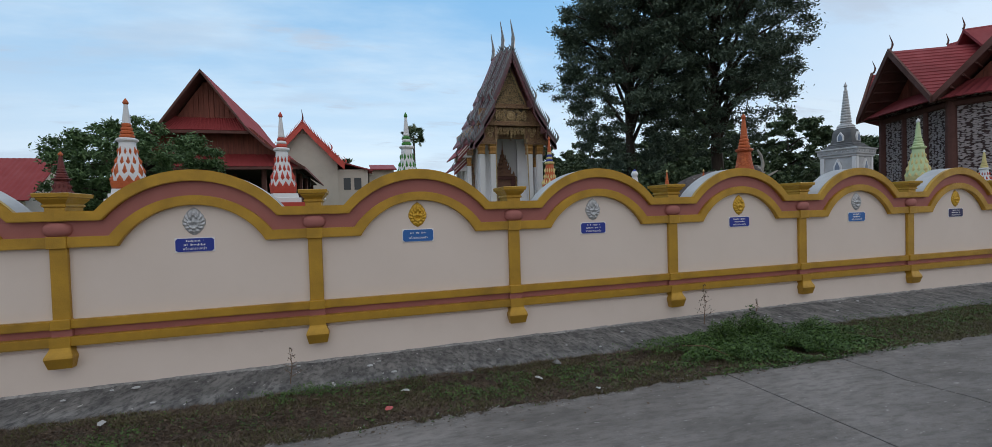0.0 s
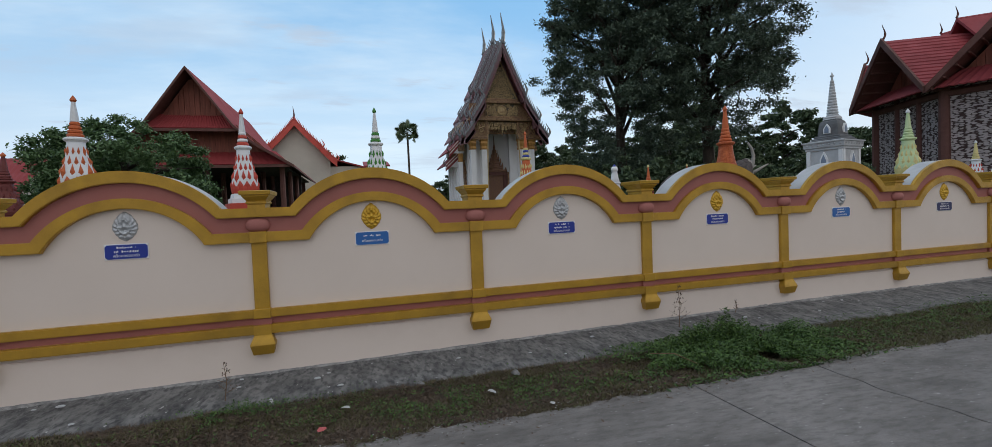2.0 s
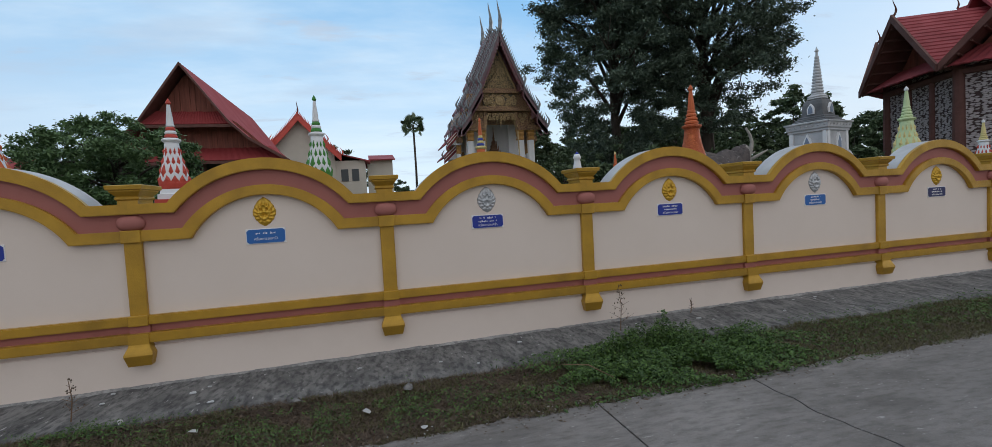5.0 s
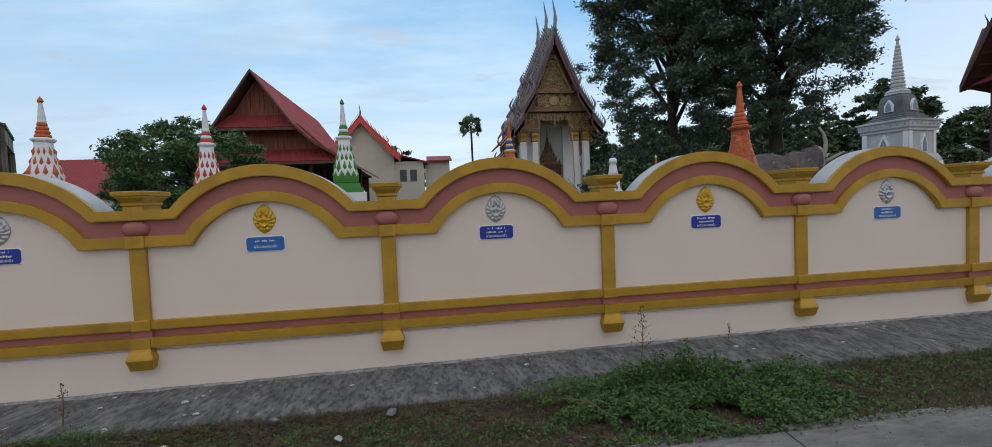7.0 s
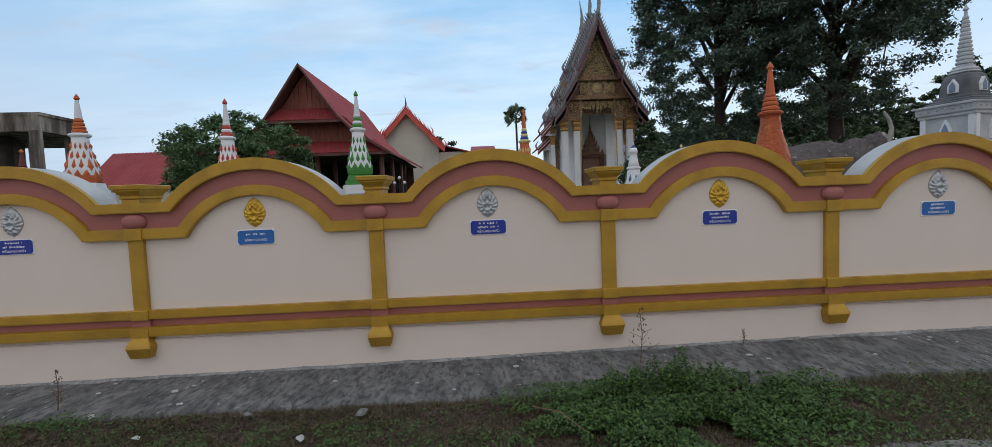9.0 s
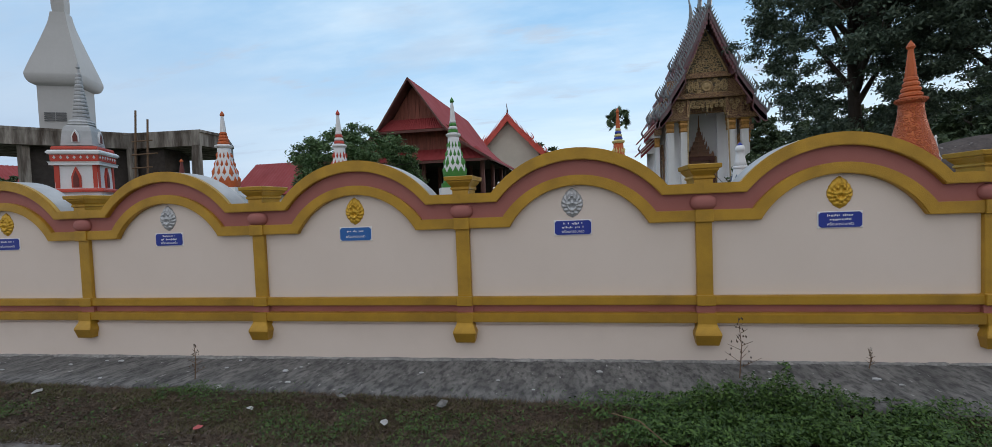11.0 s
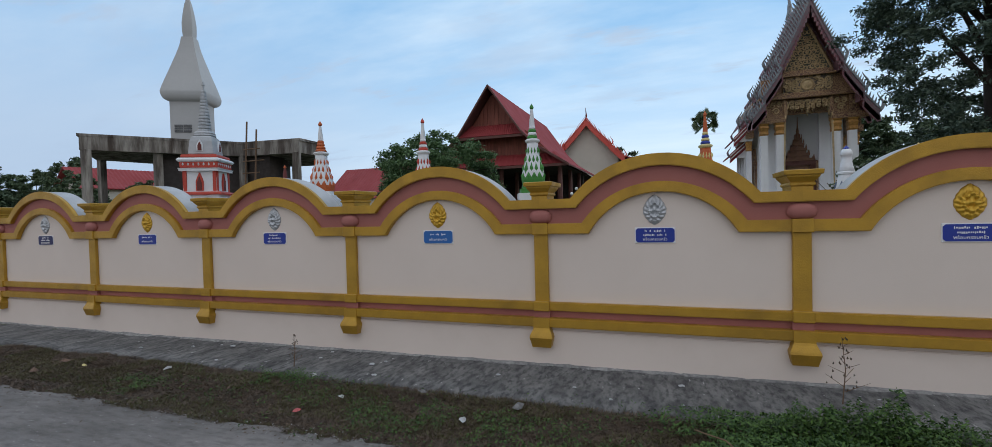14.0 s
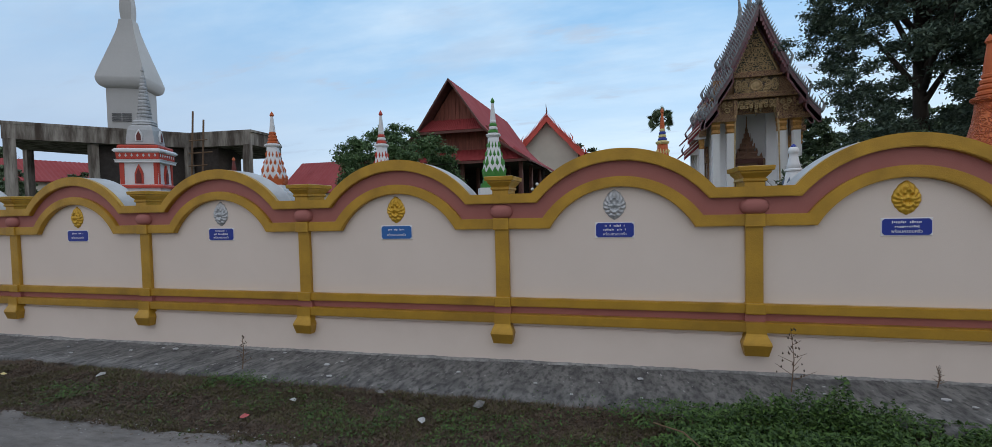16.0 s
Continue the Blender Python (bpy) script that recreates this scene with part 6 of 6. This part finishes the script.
# ---- trees ----
def tree_mesh(seed, trunk_h, height, radius, n_limbs, n_clumps, leaves, leaf, trunk_r, flat=0.75, droop=0.2, low=0.0, gap=-0.22, freq=3.5):
    """Trunk with limbs, and a crown of leaf sprays at the twig ends, with gaps. Returns two meshes."""
    rng = np.random.default_rng(seed)
    bm = bmesh.new()
    tips = []
    top = Vector((rng.normal() * 0.3, rng.normal() * 0.3, height * 0.8))
    tube(bm, [(0, 0, -0.15), (0.05, 0, trunk_h * 0.5), tuple(top * 0.45 * (trunk_h / height + 0.6)), tuple(top)], [trunk_r * 1.25, trunk_r, trunk_r * 0.7, trunk_r * 0.15], 9)
    for k in range(n_limbs):
        u = k / n_limbs
        z0 = trunk_h + (height * 0.72 - trunk_h) * u
        a = 2.4 * k + rng.normal() * 0.3
        reach = radius * (0.55 + 0.5 * math.sin(math.pi * min(1, 0.25 + 0.8 * u))) * rng.uniform(0.75, 1.1)
        p0 = Vector((0.05, 0, z0))
        d = Vector((math.cos(a), math.sin(a), 0))
        rise = (height - z0) * rng.uniform(0.15, 0.55)
        p1 = p0 + d * reach * 0.45 + Vector((0, 0, rise * 0.6))
        p2 = p0 + d * reach + Vector((0, 0, rise - droop * reach))
        tube(bm, [p0, p1, p2], [trunk_r * 0.42, trunk_r * 0.22, 0.02], 6)
        for q in range(3):
            f = rng.uniform(0.35, 1.0)
            b0 = p0.lerp(p1, f * 2) if f < 0.5 else p1.lerp(p2, f * 2 - 1)
            e = b0 + Vector(rng.normal(size=3)) * radius * 0.2
            tube(bm, [b0, e], [trunk_r * 0.1, 0.012], 4)
            tips.append(e)
        tips += [p1, p2, p1.lerp(p2, 0.5)]
    wood = mesh_of(bm, True)
    tips = np.array([tuple(t) for t in tips])
    base = tips[rng.integers(0, len(tips), n_clumps)]
    shell = unit(rng, n_clumps) * (rng.uniform(0.55, 1.0, (n_clumps, 1)) ** 0.5) * np.array([radius, radius, (height - low) * 0.5 * flat])
    shell[:, 2] += low + (height - low) * 0.52
    pick = rng.random(n_clumps) < 0.62
    ctr = np.where(pick[:, None], shell, base + rng.normal(size=(n_clumps, 3)) * radius * 0.09)
    hole = np.array([noise.noise(Vector(c) * (freq / radius)) for c in ctr])
    ctr = ctr[hole > gap]
    per = leaves // len(ctr)
    n = per * len(ctr)
    c = np.repeat(ctr, per, 0) + rng.normal(size=(n, 3)) * np.array([1, 1, 0.55]) * radius * 0.052
    nrm = unit(rng, n) * 0.8 + np.array([0, 0, 0.7])
    nrm /= np.linalg.norm(nrm, axis=1, keepdims=True)
    t = np.cross(nrm, unit(rng, n))
    t /= np.linalg.norm(t, axis=1, keepdims=True)
    s = np.cross(nrm, t)
    size = leaf * rng.uniform(0.6, 1.25, (n, 1))
    return wood, quads_mesh("crown", c, s * size * 0.42, t * size)


def tree(x, y, meshes, m_leaf, label, rz=0.0, scale=1.0, group="", name="tree"):
    t = thing(name, x, y, 0, label, "tree", group)
    t.matrix_basis = pose(x, y, 0, 0, 0, rz) @ Matrix.Scale(scale, 4)
    part("trunk", meshes[0], M_BARK, t)
    part("crown", meshes[1], m_leaf, t)
    return t


tree(12.45, 19.6, tree_mesh(11, 4.6, 15.5, 3.3, 30, 950, 150000, 0.078, 0.26, 0.98, 0.25, 1.8, -0.25, 7.0), M_LEAF, "tall dark-leaved tree with layered drooping branches")
tree(15.95, 18.0, tree_mesh(12, 4.4, 16.5, 3.75, 34, 1000, 140000, 0.078, 0.30, 0.98, 0.25, 3.2, -0.16, 6.5), M_LEAF, "tall dark-leaved tree with a thick trunk")
MANGO = tree_mesh(21, 1.5, 6.35, 3.75, 16, 420, 80000, 0.10, 0.22, 1.0, 0.15, 0.8)
tree(-10.15, 27.0, MANGO, M_LEAF2, "rounded leafy mango tree beside the timber house", 0, 0.99)
BUSH = tree_mesh(31, 0.8, 3.0, 1.7, 10, 120, 7000, 0.11, 0.08, 1.0, 0.1, 0.2)
for x, y, r, s in ((9.0, 17.5, 0, 1.0), (12.6, 17.6, 100, 1.15), (16.0, 16.6, 170, 1.1), (11.6, 17.6, 70, 1.05), (14.0, 16.9, 140, 0.95), (17.5, 15.4, 200, 1.0), (19.4, 15.5, 260, 1.15)):
    tree(x, y, BUSH, M_LEAF3, "dense green shrub under the tall trees", r, s, "shrubs under the trees", "shrub")
FAR = tree_mesh(41, 2.0, 8.0, 4.2, 14, 260, 22000, 0.22, 0.2, 1.0, 0.15, 0.6)
FAR2 = tree_mesh(42, 2.4, 9.5, 3.6, 14, 240, 20000, 0.22, 0.2, 1.0, 0.15, 0.8)
far_rng = random.Random(9)
for k in range(26):                                         # along the western horizon, taller towards the west
    a = radians(-80 + 1.45 * k)
    d = far_rng.uniform(46, 60)
    tree(d * math.sin(a), d * math.cos(a), (FAR, FAR2)[k % 2], M_LEAF3, "far broadleaf tree on the horizon", far_rng.uniform(0, 360), far_rng.uniform(0.56, 0.70) + (0.28 if k < 8 else 0.0), "far trees")
for x, y, s in ((-26.6, 17.6, 0.42), (-25.6, 20.2, 0.40), (-31, 19.4, 0.48), (15.5, 31, 0.5), (19.2, 30, 0.55), (23.0, 27.5, 0.5), (19.5, 60, 1.0), (24, 52, 1.05), (29, 58, 0.95), (22, 40, 1.0), (26, 34, 1.0), (31, 36, 1.05), (37, 33, 1.0), (44, 30, 1.0), (50, 24, 0.9), (56, 17, 0.9), (63, 19, 1.1), (61, 11, 0.85), (70, 12, 0.9), (17, 45, 0.9), (-4, 72, 1.3), (6, 80, 0.7), (14, 66, 0.8)):
    tree(x, y, (FAR, FAR2)[int(x) % 2], M_LEAF3, "broadleaf tree behind the temple", x * 37, s, "far trees")


def palm_mesh(seed, height, fronds, length, fan):
    rng = np.random.default_rng(seed)
    bm = bmesh.new()
    tube(bm, [(0, 0, -0.1), (0.1, 0, height * 0.5), (0.05, 0, height)], [0.22, 0.16, 0.15], 8)
    wood = mesh_of(bm, True)
    cs, ss, ts = [], [], []
    for k in range(fronds):
        a, e = 2.4 * k, rng.uniform(-0.9, 1.3) if fan else rng.uniform(-0.4, 1.3)
        d = np.array([math.cos(a) * math.cos(e), math.sin(a) * math.cos(e), math.sin(e)])
        side = np.cross(d, rng.normal(size=3) if fan else [0, 0, 1.0])
        side /= np.linalg.norm(side) + 1e-6
        if fan:                                             # a stalk with a round fan of stiff blades at its end
            reach = length * rng.uniform(0.25, 0.72)
            top0 = np.array([0, 0, height])
            c0 = top0 + d * reach
            cs.append(top0 + d * reach * 0.5)
            ts.append(d * reach * 0.52)
            ss.append(side * 0.03)
            for q in range(15):
                f = (q - 7) / 7 * 1.9
                bl = d * math.cos(f) + side * math.sin(f)
                cs.append(c0 + bl * length * 0.17)
                ts.append(bl * length * 0.18)
                ss.append(np.cross(bl, np.cross(d, side)) * 0.045 * length)
        else:                                               # a feathered, drooping frond
            for q in range(22):
                u = (q + 2) / 24
                p = np.array([0, 0, height]) + d * length * u + np.array([0, 0, -1.0]) * length * 0.55 * u * u
                for sg in (-1, 1):
                    bl = side * sg + d * 0.5 + np.array([0, 0, -0.45])
                    bl /= np.linalg.norm(bl)
                    ll = length * 0.16 * (1.1 - u)
                    cs.append(p + bl * ll)
                    ts.append(bl * ll)
                    ss.append(d * 0.05 * length * 0.5)
    return wood, quads_mesh("crown", np.array(cs), np.array(ss), np.array(ts))


tree(8.7, 72.8, palm_mesh(3, 13.4, 34, 2.3, True), M_LEAF3, "tall sugar palm with round fan crown", 0, 1.0, "", "palm_tree")
COCO = palm_mesh(5, 6.3, 22, 3.4, False)
for x, y, r, s in ((-45.5, 16.5, 0, 1.05), (-50, 15.0, 60, 0.9)):
    tree(x, y, COCO, M_LEAF3, "coconut palm with drooping feathered fronds", r, s, "coconut palms", "palm_tree")

# ---- verge plants and litter ----
vr = np.random.default_rng(77)


def tufts(name, n, xr, yr, h, w, keep, material, label, lean=0.5, category="grass"):
    x, y = vr.uniform(*xr, n), vr.uniform(*yr, n)
    ok = np.array([keep(a, b) for a, b in zip(x, y)])
    x, y = x[ok], y[ok]
    n = len(x)
    a = vr.uniform(0, 2 * math.pi, n)
    hh = h * vr.uniform(0.4, 1.2, n)
    up = np.stack([vr.normal(size=n) * lean * hh, vr.normal(size=n) * lean * hh, hh], 1) * 0.5
    side = np.stack([np.cos(a), np.sin(a), np.zeros(n)], 1) * (w * vr.uniform(0.6, 1.3, n))[:, None]
    c = np.stack([x, y, np.array([verge_z(a_, b_) if b_ > 3.36 + edge_wave(a_) else 0.0 for a_, b_ in zip(x, y)]) - 0.004], 1) + up
    return tagged(part(name, quads_mesh(name, c, side, up), material), label, category, kind="stuff")


def patchy(x, y, f=1.3, t=-0.1):
    return noise.noise((x * f, y * f * 1.4, 9)) > t and y > 3.36 + edge_wave(x) - 0.03 - 0.09 * noise.noise((x * 3.3, 4.4, 0)) + 0.05 * noise.noise((x * 14, 4.4, 0)) and y < 4.42


tufts("grass", 110000, (-4.6, 9), (3.3, 4.42), 0.028, 0.004, lambda x, y: patchy(x, y, 1.6, -0.05 if x < 3 else -0.8), M_GRASS, "short dull green and brown grass on the verge", 0.7)
tufts("grass", 26000, (9, 30), (3.3, 4.42), 0.07, 0.012, lambda x, y: patchy(x, y, 0.9, -0.5), M_GRASS, "short patchy grass on the far verge", 0.6)
tufts("dry_weed", 130000, (-5.2, 4.6), (3.32, 4.42), 0.02, 0.0045, lambda x, y: patchy(x, y, 2.1, -0.75), M_DRY, "dry brown low weeds on the verge", 1.7)


def weed_patch(n, cx, cy, rx, ry, h, leaf, label, bare=-0.12):
    """Low leafy weeds heaped in a patch."""
    p = vr.normal(size=(n, 2)) * 0.5
    x, y = cx + p[:, 0] * rx, np.clip(cy + p[:, 1] * ry, 3.30, 4.5)
    lump = np.array([noise.noise((a * 2.6, b * 3.2, 1)) + 0.6 * noise.noise((a * 8, b * 8, 3)) for a, b in zip(x, y)])
    keep = lump > bare
    x, y, p, lump = x[keep], y[keep], p[keep], lump[keep]
    n = len(x)
    env = h * np.exp(-(p ** 2).sum(1) * 0.7) * (0.3 + 1.5 * np.clip(lump, 0, 1))
    z = vr.uniform(0.1, 1.0, n) * np.clip(env, 0.02, None)
    nrm = unit(vr, n) * 0.7 + np.array([0, 0, 0.8])
    t = np.cross(nrm, unit(vr, n))
    t /= np.linalg.norm(t, axis=1, keepdims=True)
    s = np.cross(nrm, t)
    s /= np.linalg.norm(s, axis=1, keepdims=True)
    size = leaf * vr.uniform(0.5, 1.3, (n, 1))
    return tagged(part("weeds", quads_mesh("weeds", np.stack([x, y, z], 1), s * size * 0.45, t * size), M_WEED), label, "weeds", kind="stuff")


weed_patch(52000, 4.0, 3.93, 1.1, 0.54, 0.25, 0.016, "dense patch of leafy green weeds by the apron", -0.28)
weed_patch(5000, 6.4, 3.9, 2.4, 0.6, 0.10, 0.012, "thin leafy weeds along the verge")
weed_patch(6000, 0.4, 3.85, 2.6, 0.55, 0.045, 0.011, "low dark green weeds creeping over the verge", 0.0)
weed_patch(3000, 1.4, 3.75, 1.3, 0.35, 0.06, 0.011, "small green weeds among dry grass")
weed_patch(1600, -0.7, 4.25, 0.5, 0.2, 0.05, 0.011, "small green weeds by the apron")
weed_patch(900, -2.0, 3.7, 0.4, 0.25, 0.04, 0.011, "small green weeds near the road edge")
weed_patch(7000, 10.5, 3.95, 3.5, 0.55, 0.10, 0.017, "leafy green weeds farther along the verge")


def dry_plant(x, y, h, seed):
    """A thin dry stalk with side twigs and small withered leaves."""
    rng = random.Random(seed)
    d = thing("dry_weed_plant", x, y, 0.03, "thin dry brown weed stalk growing from the apron", "weed", "dry stalks by the wall")
    bm = bmesh.new()
    tube(bm, [(0, 0, -0.02), (0.02, 0, h * 0.5), (0.0, 0.01, h)], [0.005, 0.004, 0.002], 4)
    for k in range(11):
        z = h * (0.15 + 0.8 * k / 11)
        a = 2.4 * k
        ln = h * 0.3 * (1.1 - k / 12)
        e = (0.015 + ln * math.cos(a), ln * math.sin(a) * 0.6, z + ln * 0.5)
        tube(bm, [(0.015, 0, z), e], [0.003, 0.0015], 3)
    part("stalk", bm, M_STALK, d)
    bm = bmesh.new()
    for k in range(26):
        z = h * rng.uniform(0.15, 1.0)
        a, ln = rng.uniform(0, 6.3), h * 0.28 * rng.uniform(0.2, 1) * (1.15 - z / h)
        leaf_patch(bm, Vector((0.015 + ln * math.cos(a), ln * math.sin(a) * 0.6, z + ln * 0.4)), Vector((rng.uniform(-1, 1), -1, rng.uniform(-1, 1))), 0.025 * h, 0.055 * h, 0.002)
    tagged(part("withered_leaf", bm, M_DRY, d), kind="stuff")
    return d


dry_plant(3.97, 4.86, 0.48, 1)
dry_plant(5.05, 5.12, 0.16, 2)
dry_plant(-0.80, 4.5, 0.30, 3)
dry_plant(11.3, 4.75, 0.40, 4)


def scrap(x, y, w, m, label, seed):
    rng = random.Random(seed)
    bm = bmesh.new()
    ring = [bm.verts.new((w * math.cos(a) * rng.uniform(0.6, 1.1), w * 0.6 * math.sin(a) * rng.uniform(0.6, 1.1), rng.uniform(0.0, 0.02))) for a in (0, 0.9, 1.9, 2.9, 4.0, 5.2)]
    c = bm.verts.new((0, 0, 0.5 * w))
    for k in range(6):
        bm.faces.new((ring[k], ring[(k + 1) % 6], c))
    bm.faces.new(ring[::-1])
    ob = part("litter", bm, m)
    ob.matrix_basis = pose(x, y, 0.0, 0, 0, rng.uniform(0, 360))
    return tagged(ob, label, "litter", "litter on the verge")


for k, (x, y, w, m, lb) in enumerate(((1.33, 3.84, 0.055, M_PAPER, "pale crumpled scrap on the verge"), (0.79, 4.24, 0.07, M_CONC, "flat grey stone chip by the apron"), (0.17, 3.97, 0.045, M_PAPER, "thin pale scrap on the verge"),
        (0.01, 3.64, 0.045, M_LITRED, "pinkish red scrap on the verge"), (1.65, 4.17, 0.09, M_CONC, "flat grey stone slab by the apron"), (-0.42, 4.35, 0.04, M_PAPER, "small white scrap by the apron"),
        (-2.06, 4.12, 0.06, M_PAPER, "clear crumpled plastic scrap on the verge"), (-3.07, 3.96, 0.035, M_YELLOW, "small yellow leaf on the verge"), (-3.4, 3.7, 0.09, M_DIRT, "flat reddish stone on the verge"), (-3.46, 4.0, 0.08, M_DIRT, "flat reddish stone on the verge"),
        (3.45, 4.22, 0.07, M_PAPER, "pale plastic bag among green weeds"), (1.7, 3.43, 0.04, M_PAPER, "pale scrap at the road edge"))):
    scrap(x, y, w, m, lb, k)

# fallen twig across the weeds and small chips on the apron
twig = thing("twig", 3.05, 3.75, 0.03, "thin pale fallen twig across the weeds", "twig")
bm = bmesh.new()
tube(bm, [(-0.16, 0.14, 0.08), (0.0, 0.0, 0.1), (0.14, -0.14, 0.03)], [0.004, 0.005, 0.003], 5)
part("stem", bm, M_STALK, twig)
chip_rng = random.Random(5)
for k in range(26):
    x, y = chip_rng.uniform(-4, 7), chip_rng.uniform(4.5, 5.1)
    bm = bmesh.new()
    r = bmesh.ops.create_icosphere(bm, subdivisions=1, radius=1)
    s = chip_rng.uniform(0.010, 0.028)
    for v in bm.verts:
        v.co = Vector((v.co.x * s * 1.5, v.co.y * s, v.co.z * s * 0.5)) * chip_rng.uniform(0.7, 1.1)
    ob = part("mortar_chip", bm, M_GREYW)
    ob.location = (x, y, 0.004 + 0.009 * (x - 2.5) * 0.5 + 0.003)
    tagged(ob, "small pale mortar chip on the concrete apron", "stone chip", "chips on the apron")

# loose grit, dry leaf scraps and crumbs along the ragged road edge
grit_rng = np.random.default_rng(12)


def crumbs(n, xr, off, spread, size, material, label, category):
    x = grit_rng.uniform(*xr, n)
    y = np.array([ROAD_Y1 + edge_wave(a) for a in x]) + off + grit_rng.normal(size=n) * spread
    ok = y < 4.36
    x, y = x[ok], y[ok]
    n = len(x)
    z = np.array([max(verge_z(a, b), 0.0) if b < ROAD_Y1 + edge_wave(a) else verge_z(a, b) + 0.012 for a, b in zip(x, y)]) + 0.004
    nrm = unit(grit_rng, n) * 0.35 + np.array([0, 0, 1.0])
    t = np.cross(nrm, unit(grit_rng, n))
    t /= np.linalg.norm(t, axis=1, keepdims=True)
    q = np.cross(nrm, t)
    q /= np.linalg.norm(q, axis=1, keepdims=True)
    k = size * grit_rng.uniform(0.4, 1.4, (n, 1))
    return tagged(part(category.replace(" ", "_"), quads_mesh("crumb", np.stack([x, y, z], 1), q * k * 0.6, t * k), material), label, category, kind="stuff")


crumbs(2600, (-12, 10), -0.03, 0.09, 0.009, M_DRY, "dry leaf crumbs strewn along the road edge", "leaf litter")
crumbs(1500, (-12, 10), -0.02, 0.06, 0.008, M_FILLET, "pale grit along the ragged road edge", "grit")
crumbs(1800, (-5, 6), 0.5, 0.28, 0.016, M_DRY, "brown dry leaves lying on the verge", "leaf litter")
